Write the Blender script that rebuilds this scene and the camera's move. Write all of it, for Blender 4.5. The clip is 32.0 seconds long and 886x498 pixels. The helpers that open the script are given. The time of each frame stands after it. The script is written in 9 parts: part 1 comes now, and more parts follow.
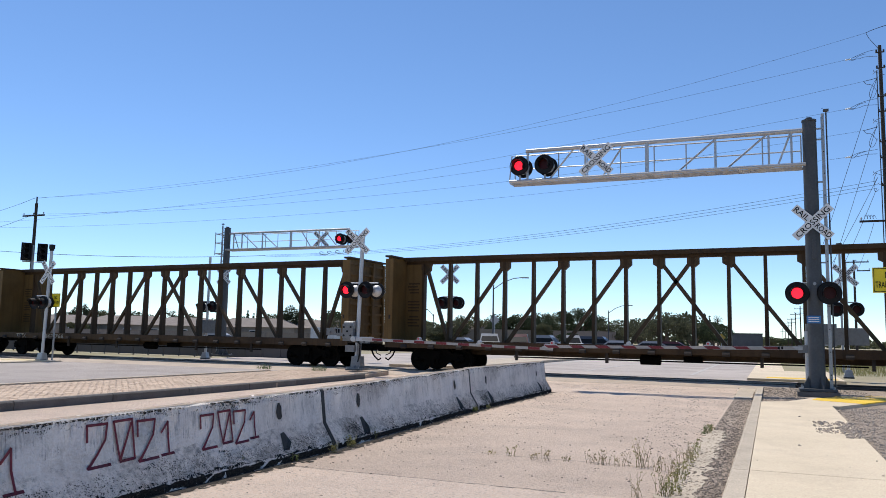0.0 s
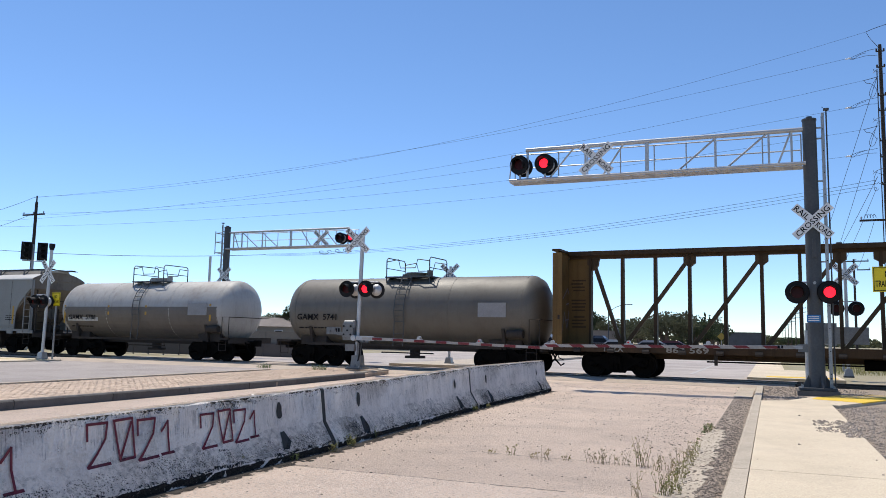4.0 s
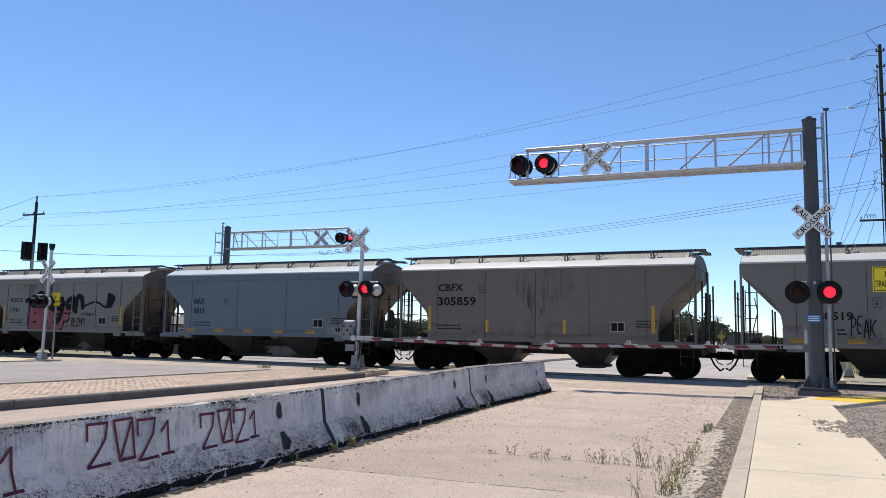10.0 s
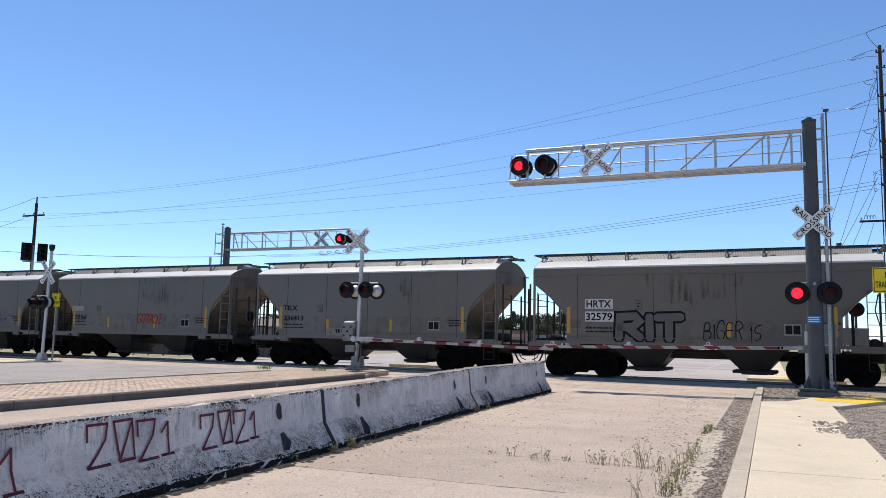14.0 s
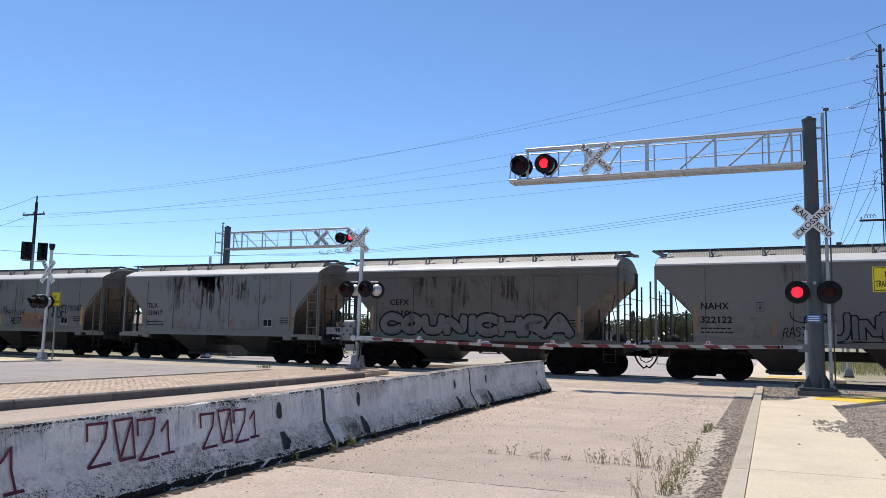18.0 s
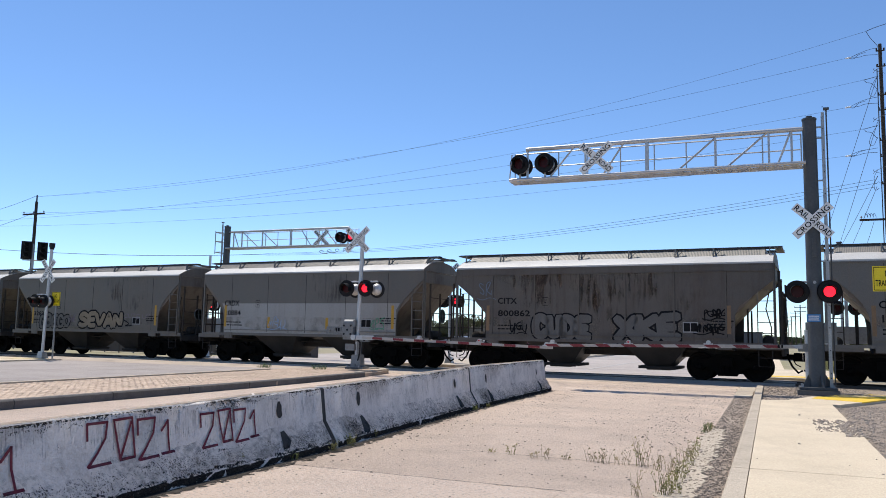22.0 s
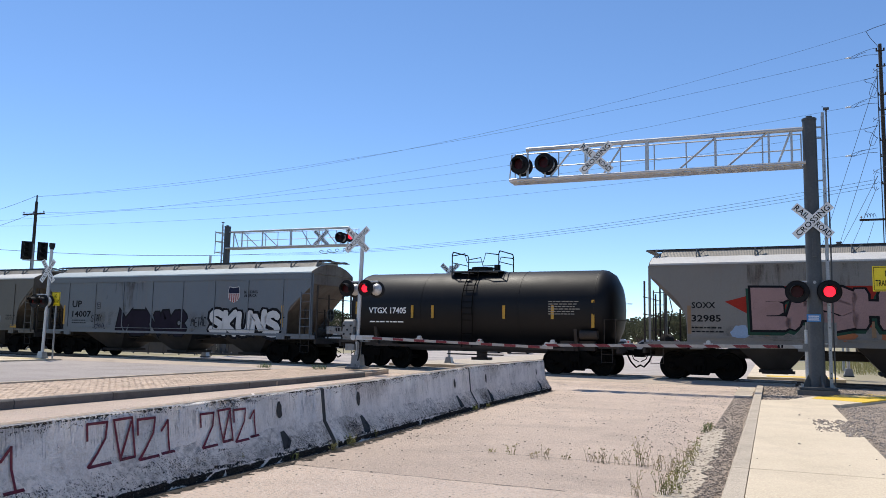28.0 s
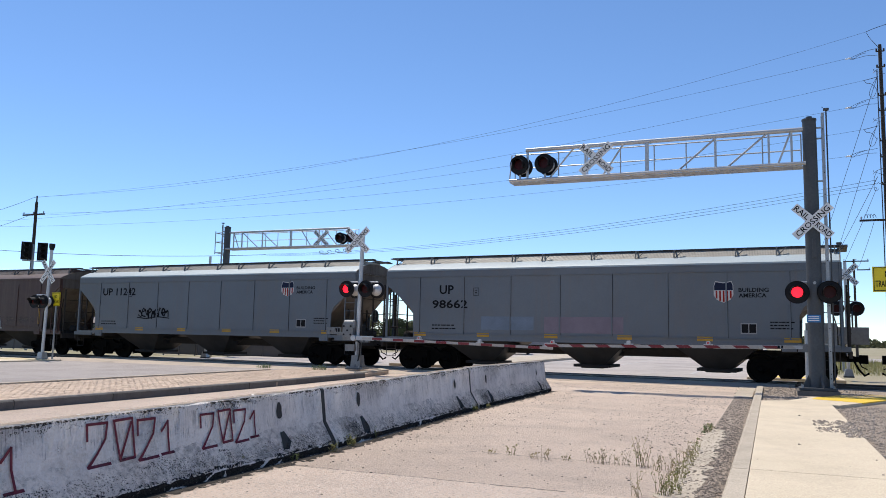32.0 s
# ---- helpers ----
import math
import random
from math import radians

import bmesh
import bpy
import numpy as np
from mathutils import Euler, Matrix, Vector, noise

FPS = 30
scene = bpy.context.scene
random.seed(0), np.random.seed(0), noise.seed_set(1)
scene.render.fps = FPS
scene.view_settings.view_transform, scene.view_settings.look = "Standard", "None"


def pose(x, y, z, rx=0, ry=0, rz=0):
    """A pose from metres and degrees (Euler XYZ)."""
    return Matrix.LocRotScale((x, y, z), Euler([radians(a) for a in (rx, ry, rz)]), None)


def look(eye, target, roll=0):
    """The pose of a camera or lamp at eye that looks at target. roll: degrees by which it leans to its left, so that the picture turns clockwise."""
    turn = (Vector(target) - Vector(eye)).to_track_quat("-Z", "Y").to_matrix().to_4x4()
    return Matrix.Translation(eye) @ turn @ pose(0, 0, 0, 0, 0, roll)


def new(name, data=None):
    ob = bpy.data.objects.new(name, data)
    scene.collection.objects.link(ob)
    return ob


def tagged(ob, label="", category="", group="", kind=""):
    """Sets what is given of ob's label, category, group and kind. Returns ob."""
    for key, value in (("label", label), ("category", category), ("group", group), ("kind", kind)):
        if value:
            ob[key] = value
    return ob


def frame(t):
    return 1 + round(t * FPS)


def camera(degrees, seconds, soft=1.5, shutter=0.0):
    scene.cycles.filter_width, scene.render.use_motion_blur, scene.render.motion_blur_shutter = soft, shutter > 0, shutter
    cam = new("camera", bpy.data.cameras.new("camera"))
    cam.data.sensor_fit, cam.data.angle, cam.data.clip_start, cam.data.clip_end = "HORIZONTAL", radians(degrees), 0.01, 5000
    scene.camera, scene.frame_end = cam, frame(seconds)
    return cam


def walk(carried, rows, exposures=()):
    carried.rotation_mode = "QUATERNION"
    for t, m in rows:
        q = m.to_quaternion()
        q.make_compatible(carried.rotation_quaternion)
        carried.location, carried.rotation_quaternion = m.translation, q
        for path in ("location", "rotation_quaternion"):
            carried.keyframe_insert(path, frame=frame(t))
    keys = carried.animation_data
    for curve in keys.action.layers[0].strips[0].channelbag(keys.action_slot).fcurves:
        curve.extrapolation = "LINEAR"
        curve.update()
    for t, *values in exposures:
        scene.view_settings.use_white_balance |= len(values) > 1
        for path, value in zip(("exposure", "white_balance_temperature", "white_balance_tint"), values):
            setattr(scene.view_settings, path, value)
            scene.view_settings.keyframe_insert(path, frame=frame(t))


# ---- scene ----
SECONDS = 32.0
EYE = (0.0, 0.0, 1.41)
cam = camera(58.85, SECONDS, soft=0.55, shutter=0.0)
# a camera on a stand, with a faint nod now and then
NOD = [(0, 1.6), (2.5, 1.6), (3, 0), (11.8, 0), (12.5, 1.6), (14, 1.6), (14.5, 0), (20.5, 0), (21.5, -1), (22.5, -0.8),
       (23, 0), (27.3, -1), (29, -0.9), (29.5, 0), (32, 0)]
walk(cam, [(t, look(EYE, (0, 1390, 1.41 + 155 + k), 1.1)) for t, k in NOD], [(0, -0.12), (3, -0.10), (6, -0.04), (32, -0.04)])

# ---- light: high sun behind the train, clear sky ----
SUN_WAY = Vector((-0.249, 0.378, 1.0)).normalized()
world = bpy.data.worlds.new("sky")
scene.world = world
world.use_nodes = True
wn = world.node_tree.nodes
sky = wn.new("ShaderNodeTexSky")
sky.sky_type, sky.sun_disc = "NISHITA", False
sky.sun_elevation, sky.sun_rotation = math.asin(SUN_WAY.z), math.atan2(SUN_WAY.x, SUN_WAY.y)
sky.altitude, sky.air_density, sky.dust_density, sky.ozone_density = 2500, 1.0, 0.0, 5.0
wn["Background"].inputs[1].default_value = 0.17
deep = wn.new("ShaderNodeHueSaturation")
deep.inputs["Saturation"].default_value, deep.inputs["Value"].default_value = 1.05, 1.07
world.node_tree.links.new(sky.outputs[0], deep.inputs["Color"])
world.node_tree.links.new(deep.outputs[0], wn["Background"].inputs[0])
sun = new("sun", bpy.data.lights.new("sun", "SUN"))
sun.data.energy, sun.data.angle, sun.data.color = 4.9, radians(0.55), (1.0, 0.93, 0.82)
sun.matrix_world = look(SUN_WAY * 100, (0, 0, 0))

# ---- plan frames ----
# q across the road (to the right), p along it (away); s along the track (train's way), lat towards the viewer
ROAD_TURN, TRACK_TURN = -22.64, -26.09
QU, PU = Vector((0.923, -0.385)), Vector((0.385, 0.923))
TD, TN, TO = Vector((0.89808, -0.43983)), Vector((-0.43983, -0.89808)), Vector((12.785, 26.105))
RAIL = 0.10


def plan(q, p, z=0.0):
    v = QU * q + PU * p
    return Vector((v.x, v.y, z))


def along(s, lat, z=0.0):
    v = TO + TD * s + TN * lat
    return Vector((v.x, v.y, z))


# ---- mesh building ----
class Geo:
    """Vertices and faces of one part."""

    def __init__(self):
        self.v, self.f = [], []

    def add(self, verts, faces):
        n = len(self.v)
        self.v += [tuple(p) for p in verts]
        self.f += [tuple(i + n for i in f) for f in faces]
        return self

    def box(self, c, size, m=None, taper=1.0):
        x, y, z = (a / 2 for a in size)
        vs = [Vector((sx * x * (taper if sz > 0 else 1), sy * y * (taper if sz > 0 else 1), sz * z)) for sz in (-1, 1) for sx, sy in ((-1, -1), (1, -1), (1, 1), (-1, 1))]
        vs = [(m @ p if m else p) + Vector(c) for p in vs]
        return self.add(vs, [(3, 2, 1, 0), (4, 5, 6, 7), (0, 1, 5, 4), (1, 2, 6, 5), (2, 3, 7, 6), (3, 0, 4, 7)])

    def bar(self, a, b, w, h, up=(0, 0, 1)):
        """A rectangular bar from a to b."""
        a, b = Vector(a), Vector(b)
        d = (b - a).normalized()
        u = Vector(up)
        sde = d.cross(u)
        if sde.length < 1e-4:
            sde = d.cross(Vector((1, 0, 0)))
        sde.normalize()
        u = sde.cross(d)
        vs = [p + sde * (i * w / 2) + u * (j * h / 2) for p in (a, b) for i, j in ((-1, -1), (1, -1), (1, 1), (-1, 1))]
        return self.add(vs, [(0, 1, 2, 3), (7, 6, 5, 4), (0, 4, 5, 1), (1, 5, 6, 2), (2, 6, 7, 3), (3, 7, 4, 0)])

    def rod(self, a, b, r, n=8, r2=None, caps=True):
        a, b = Vector(a), Vector(b)
        r2 = r if r2 is None else r2
        d = (b - a).normalized()
        x = d.orthogonal().normalized()
        y = d.cross(x)
        vs = [p + (x * math.cos(t) + y * math.sin(t)) * q for p, q in ((a, r), (b, r2)) for t in (2 * math.pi * i / n for i in range(n))]
        fs = [(i, (i + 1) % n, n + (i + 1) % n, n + i) for i in range(n)]
        if caps:
            fs += [tuple(reversed(range(n))), tuple(range(n, 2 * n))]
        return self.add(vs, fs)

    def tube(self, pts, r, n=6):
        pts = [Vector(p) for p in pts]
        vs, fs = [], []
        x = (pts[1] - pts[0]).orthogonal().normalized()
        for i, p in enumerate(pts):
            d = (pts[min(i + 1, len(pts) - 1)] - pts[max(i - 1, 0)]).normalized()
            x = (x - d * x.dot(d)).normalized()
            y = d.cross(x)
            rr = r[i] if isinstance(r, (list, tuple)) else r
            vs += [p + (x * math.cos(t) + y * math.sin(t)) * rr for t in (2 * math.pi * k / n for k in range(n))]
        for i in range(len(pts) - 1):
            fs += [(i * n + k, i * n + (k + 1) % n, (i + 1) * n + (k + 1) % n, (i + 1) * n + k) for k in range(n)]
        fs += [tuple(reversed(range(n))), tuple(range((len(pts) - 1) * n, len(pts) * n))]
        return self.add(vs, fs)

    def prism(self, poly, at):
        """poly: points (a, b); at: two functions that place them, start and end."""
        n = len(poly)
        vs = [at[0](*p) for p in poly] + [at[1](*p) for p in poly]
        fs = [(i, (i + 1) % n, n + (i + 1) % n, n + i) for i in range(n)] + [tuple(reversed(range(n))), tuple(range(n, 2 * n))]
        return self.add(vs, fs)

    def loft(self, rings, caps=True):
        n = len(rings[0])
        vs = [p for r in rings for p in r]
        fs = [(i * n + k, i * n + (k + 1) % n, (i + 1) * n + (k + 1) % n, (i + 1) * n + k) for i in range(len(rings) - 1) for k in range(n)]
        if caps:
            fs += [tuple(reversed(range(n))), tuple(range((len(rings) - 1) * n, len(rings) * n))]
        return self.add(vs, fs)

    def turn(self, prof, centre, axis, n=20):
        """Spin a profile (distance along axis, radius) round an axis."""
        c, d = Vector(centre), Vector(axis).normalized()
        x = d.orthogonal().normalized()
        y = d.cross(x)
        rings = [[c + d * h + (x * math.cos(t) + y * math.sin(t)) * max(r, 1e-4) for t in (2 * math.pi * k / n for k in range(n))] for h, r in prof]
        return self.loft(rings)

    def plate(self, poly, z0, z1):
        """A flat slab over plan points (x, y)."""
        return self.prism(poly, (lambda x, y: (x, y, z0), lambda x, y: (x, y, z1)))

    def mesh(self, name, smooth=True):
        me = bpy.data.meshes.new(name)
        me.from_pydata([tuple(p) for p in self.v], [], self.f)
        bm = bmesh.new()
        bm.from_mesh(me)
        bmesh.ops.recalc_face_normals(bm, faces=bm.faces)
        bm.to_mesh(me)
        bm.free()
        if smooth:
            me.polygons.foreach_set("use_smooth", [True] * len(me.polygons))
            me.set_sharp_from_angle(angle=radians(38))
        return me


def thing(name, label, category, m=None, group="", kind=""):
    ob = tagged(new(name), label, category, group, kind)
    ob.matrix_basis = m or Matrix()
    return ob


def put(name, me, material, parent=None, label="", m=None):
    """Link a mesh (Geo or mesh data) as one object; a part when it has a parent."""
    if isinstance(me, Geo):
        me = me.mesh(name)
    if not me.materials:
        me.materials.append(material)
    ob = new(name, me)
    if me.materials[0] != material:
        ob.material_slots[0].link = "OBJECT"
        ob.material_slots[0].material = material
    ob.parent = parent
    if m is not None:
        ob.matrix_basis = m
    return tagged(ob, label) if label else ob


def words(text, height, width=None, bold=0.0, shear=0.0, flat=True, space=1.0):
    """A mesh of lettering, cap height given, lower left corner at the origin, in the x-z plane, facing -y."""
    cu = bpy.data.curves.new("lettering", "FONT")
    cu.body, cu.size, cu.offset, cu.shear, cu.resolution_u, cu.space_character = text, 1.0, bold, shear, 2, space
    cu.fill_mode = "FRONT"
    tmp = bpy.data.objects.new("lettering", cu)
    me = bpy.data.meshes.new_from_object(tmp)
    bpy.data.objects.remove(tmp)
    bpy.data.curves.remove(cu)
    co = np.zeros(len(me.vertices) * 3)
    me.vertices.foreach_get("co", co)
    co = co.reshape(-1, 3)
    lo, hi = co.min(0), co.max(0)
    k = height / (hi[1] - lo[1])
    kx = k if width is None else width / (hi[0] - lo[0])
    co = np.stack([(co[:, 0] - lo[0]) * kx, np.zeros(len(co)), (co[:, 1] - lo[1]) * k], 1)
    me.vertices.foreach_set("co", co.ravel())
    me.update()
    return me


# ---- materials ----
def paint(name, base, rough=0.6, metal=0.0, dirt=(0.12, 0.10, 0.08), amount=0.3, scale=1.5, grain=40.0, bump=0.15, streak=0.0, spots=0.0,
          random_tone=0.0, spec=0.5, second=None, coord="Object"):
    """A surface with stains at one scale and grain at another; streak: vertical runs; second: a second tone mixed in patches."""
    m = bpy.data.materials.new(name)
    m.use_nodes = True
    nt = m.node_tree
    N, L = nt.nodes, nt.links
    b = N["Principled BSDF"]
    b.inputs["Roughness"].default_value, b.inputs["Metallic"].default_value = rough, metal
    b.inputs["Specular IOR Level"].default_value = spec
    tc = N.new("ShaderNodeTexCoord")
    co = tc.outputs[coord]

    def nz(sc, detail=6.0, rgh=0.6, vec=None):
        t = N.new("ShaderNodeTexNoise")
        t.inputs["Scale"].default_value, t.inputs["Detail"].default_value, t.inputs["Roughness"].default_value = sc, detail, rgh
        L.new(vec or co, t.inputs["Vector"])
        return t.outputs["Fac"]

    def ramp(src, a, c):
        r = N.new("ShaderNodeMapRange")
        r.inputs["From Min"].default_value, r.inputs["From Max"].default_value = a, c
        L.new(src, r.inputs["Value"])
        return r.outputs["Result"]

    def mixc(fac, a, c, mode="MIX"):
        x = N.new("ShaderNodeMix")
        x.data_type, x.blend_type = "RGBA", mode
        for sock, val in ((x.inputs[0], fac), (x.inputs[6], a), (x.inputs[7], c)):
            if isinstance(val, bpy.types.NodeSocket):
                L.new(val, sock)
            elif isinstance(val, (tuple, list)):
                sock.default_value = (*val, 1)
            else:
                sock.default_value = val
        return x.outputs[2]

    def times(src, k):
        x = N.new("ShaderNodeMath")
        x.operation = "MULTIPLY"
        L.new(src, x.inputs[0])
        x.inputs[1].default_value = k
        return x.outputs[0]

    col = mixc(ramp(nz(scale * 0.45), 0.35, 0.65), base, second or tuple(c * 0.86 for c in base))
    col = mixc(times(ramp(nz(scale, 8, 0.7), 0.48, 0.75), amount), col, dirt)
    if streak:
        mp = N.new("ShaderNodeMapping")
        mp.inputs["Scale"].default_value = (5.0, 5.0, 0.22)
        L.new(co, mp.inputs["Vector"])
        col = mixc(times(ramp(nz(1.0, 5, 0.6, mp.outputs[0]), 0.5, 0.8), streak), col, dirt)
    if spots:
        col = mixc(times(ramp(nz(grain * 0.5, 2, 0.5), 0.57, 0.64), spots), col, dirt)
    fine = ramp(nz(grain, 4, 0.7), 0.28, 0.72)
    col = mixc(0.35 if not spots else 0.6, col, mixc(fine, (0.25, 0.25, 0.25), (0.75, 0.75, 0.75)), "OVERLAY")
    if random_tone:
        oi = N.new("ShaderNodeObjectInfo")
        hsv = N.new("ShaderNodeHueSaturation")
        L.new(ramp(oi.outputs["Random"], 0, 1), hsv.inputs["Value"])
        hsv.inputs["Value"].default_value = 1
        mr = hsv.inputs["Value"].links[0].from_node
        mr.inputs["To Min"].default_value, mr.inputs["To Max"].default_value = 1 - random_tone, 1 + random_tone
        L.new(col, hsv.inputs["Color"])
        col = hsv.outputs["Color"]
    L.new(col, b.inputs["Base Color"])
    if bump:
        bp = N.new("ShaderNodeBump")
        bp.inputs["Strength"].default_value, bp.inputs["Distance"].default_value = bump, 0.02
        L.new(fine, bp.inputs["Height"])
        L.new(bp.outputs[0], b.inputs["Normal"])
    rr = N.new("ShaderNodeMapRange")
    rr.inputs["To Min"].default_value, rr.inputs["To Max"].default_value = max(rough - 0.12, 0.05), min(rough + 0.12, 1)
    L.new(nz(scale * 2), rr.inputs["Value"])
    L.new(rr.outputs[0], b.inputs["Roughness"])
    return m


def plain(name, base, rough=0.5, metal=0.0, emit=0.0, spec=0.5):
    m = bpy.data.materials.new(name)
    m.use_nodes = True
    b = m.node_tree.nodes["Principled BSDF"]
    b.inputs["Base Color"].default_value = (*base, 1)
    b.inputs["Roughness"].default_value, b.inputs["Metallic"].default_value = rough, metal
    b.inputs["Specular IOR Level"].default_value = spec
    if emit:
        b.inputs["Emission Color"].default_value, b.inputs["Emission Strength"].default_value = (*base, 1), emit
    return m


M_GROUND = paint("dry earth", (0.33, 0.27, 0.19), 0.95, second=(0.26, 0.24, 0.13), dirt=(0.12, 0.11, 0.06), amount=0.5, scale=0.12, grain=9, bump=0.5)
M_ROAD = paint("worn asphalt", (0.72, 0.572, 0.455), 0.92, second=(0.62, 0.49, 0.39), dirt=(0.20, 0.155, 0.125), amount=0.35, scale=0.7, grain=64, bump=0.9, spots=0.42)
M_ROAD_NEAR = paint("pale pinkish asphalt", (0.82, 0.655, 0.53), 0.92, second=(0.74, 0.59, 0.475), dirt=(0.24, 0.19, 0.155), amount=0.3, scale=0.8, grain=60, bump=0.9, spots=0.4)
M_ROAD_DARK = paint("grey asphalt", (0.45, 0.395, 0.355), 0.9, second=(0.36, 0.315, 0.285), dirt=(0.12, 0.11, 0.105), amount=0.55, scale=0.3, grain=40, bump=0.4)
M_ROAD_GREY = paint("grey worn lanes", (0.40, 0.352, 0.322), 0.92, second=(0.33, 0.29, 0.265), dirt=(0.15, 0.13, 0.12), amount=0.5, scale=0.5, grain=50, bump=0.6, spots=0.3)
M_PATCH = paint("crossing concrete", (0.47, 0.385, 0.31), 0.9, dirt=(0.16, 0.14, 0.12), amount=0.5, scale=0.8, grain=45, bump=0.4)
M_WALKWAY = paint("pavement concrete", (0.65, 0.545, 0.40), 0.9, second=(0.58, 0.485, 0.35), dirt=(0.30, 0.24, 0.18), amount=0.35, scale=0.9, grain=60, bump=0.3, spots=0.15, random_tone=0.04)
M_KERB = paint("kerb concrete", (0.52, 0.44, 0.34), 0.9, dirt=(0.2, 0.17, 0.14), amount=0.4, scale=2, grain=60, bump=0.4, spots=0.2, random_tone=0.06)
M_BARRIER = paint("barrier concrete", (0.84, 0.775, 0.71), 0.9, second=(0.70, 0.64, 0.585), dirt=(0.13, 0.115, 0.10), amount=0.45, scale=2.2, grain=50, bump=0.6, streak=0.4, spots=0.13, random_tone=0.04)
M_YELLOW = paint("yellow tactile", (0.78, 0.52, 0.04), 0.8, dirt=(0.5, 0.33, 0.08), amount=0.4, scale=2, grain=70, bump=0.3)
M_YELLOW_PALE = paint("worn yellow tactile", (0.62, 0.50, 0.26), 0.85, amount=0.3, scale=2)
M_BRICK = paint("paving brick", (0.56, 0.425, 0.315), 0.92, dirt=(0.30, 0.22, 0.16), amount=0.4, scale=1.2, grain=60, bump=0.4, random_tone=0.08)
M_MORTAR = paint("sand joint", (0.47, 0.36, 0.265), 0.95, amount=0.4, scale=3, grain=80)
M_BALLAST = paint("ballast stone", (0.27, 0.225, 0.185), 0.95, second=(0.19, 0.16, 0.13), dirt=(0.07, 0.06, 0.055), amount=0.7, scale=6, grain=30, bump=1.0)
M_STONES = paint("loose stones", (0.41, 0.34, 0.275), 0.95, dirt=(0.1, 0.09, 0.08), amount=0.5, scale=14, grain=40, bump=0.6, random_tone=0.3)
M_RAIL = paint("rail steel", (0.13, 0.10, 0.085), 0.5, 0.6, amount=0.4, scale=4, grain=30)
M_GAP_BLACK = paint("black flangeway", (0.03, 0.028, 0.027), 0.85, amount=0.3, scale=3)
M_WHITE_LINE = paint("road paint", (0.46, 0.435, 0.41), 0.8, dirt=(0.3, 0.28, 0.26), amount=0.5, scale=2)
M_GALV = paint("galvanised steel", (0.36, 0.37, 0.375), 0.45, 0.55, dirt=(0.25, 0.25, 0.25), amount=0.3, scale=3, grain=25, bump=0.05)
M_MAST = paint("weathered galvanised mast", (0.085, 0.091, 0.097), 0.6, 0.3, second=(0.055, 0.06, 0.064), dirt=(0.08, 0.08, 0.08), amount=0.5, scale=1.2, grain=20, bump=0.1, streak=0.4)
M_ALU = paint("silver paint", (0.48, 0.485, 0.49), 0.4, 0.4, dirt=(0.2, 0.2, 0.2), amount=0.3, scale=3, grain=30, bump=0.05)
M_SIGN = paint("white sign sheet", (0.78, 0.78, 0.76), 0.45, dirt=(0.4, 0.38, 0.34), amount=0.25, scale=4)
M_BLACK = paint("black paint", (0.012, 0.012, 0.013), 0.6, dirt=(0.03, 0.028, 0.026), amount=0.4, scale=4, spec=0.2)
M_LETTER = plain("black lettering", (0.012, 0.012, 0.013), 0.8, spec=0.1)
M_LETTER_DIM = plain("worn white lettering", (0.26, 0.24, 0.20), 0.7)
M_GLOW_SMALL = plain("small lit lens", (0.35, 0.008, 0.012), 0.6, emit=0.25)
M_LETTER_W = plain("white lettering", (0.75, 0.75, 0.73), 0.6)
M_LENS = plain("dark red lens", (0.035, 0.003, 0.004), 0.4, spec=0.2)
M_GLOW = plain("lit red lens", (1.0, 0.012, 0.03), 0.5, emit=2.2)
M_SIGN_Y = paint("yellow sign sheet", (0.86, 0.66, 0.01), 0.45, dirt=(0.5, 0.4, 0.1), amount=0.2, scale=3)
M_SIGN_B = plain("blue sign sheet", (0.03, 0.17, 0.42), 0.5)
M_RED_TAPE = paint("red reflective sheet", (0.17, 0.010, 0.016), 0.5, dirt=(0.2, 0.05, 0.05), amount=0.3, scale=6)
M_WHITE_TAPE = paint("white reflective sheet", (0.40, 0.37, 0.335), 0.5, dirt=(0.35, 0.32, 0.28), amount=0.35, scale=5)
M_POLE = paint("dark timber", (0.042, 0.033, 0.028), 0.9, dirt=(0.03, 0.025, 0.02), amount=0.5, scale=2, grain=30, bump=0.5, streak=0.4)
M_WIRE = plain("cable", (0.04, 0.045, 0.055), 0.6)
M_SPRAY_RED = paint("red spray paint", (0.125, 0.005, 0.018), 0.7, dirt=(0.3, 0.2, 0.2), amount=0.15, scale=8)
M_LEAF = paint("tree leaves", (0.115, 0.12, 0.062), 0.85, second=(0.08, 0.085, 0.042), dirt=(0.14, 0.12, 0.07), amount=0.5, scale=0.8, grain=6, random_tone=0.25)
M_OLIVE = paint("dusty olive leaves", (0.115, 0.12, 0.07), 0.85, second=(0.075, 0.082, 0.045), amount=0.3, scale=0.8, grain=6)
M_DIRT = paint("gravelly dirt", (0.47, 0.375, 0.29), 0.95, second=(0.34, 0.27, 0.21), dirt=(0.16, 0.13, 0.105), amount=0.5, scale=5, grain=45, bump=1.0, spots=0.35)
M_CASE = paint("grey metal case", (0.20, 0.205, 0.205), 0.5, 0.3, dirt=(0.08, 0.075, 0.07), amount=0.5, scale=5, grain=30, bump=0.1, streak=0.3)
M_LEAF_DARK = paint("cypress leaves", (0.05, 0.068, 0.032), 0.9, amount=0.3, scale=1, grain=6, random_tone=0.2)
M_BARK = paint("bark", (0.12, 0.09, 0.065), 0.95, amount=0.4, scale=3)
M_WALL_TAN = paint("tan block wall", (0.23, 0.195, 0.16), 0.9, dirt=(0.2, 0.17, 0.14), amount=0.3, scale=0.5, grain=10)
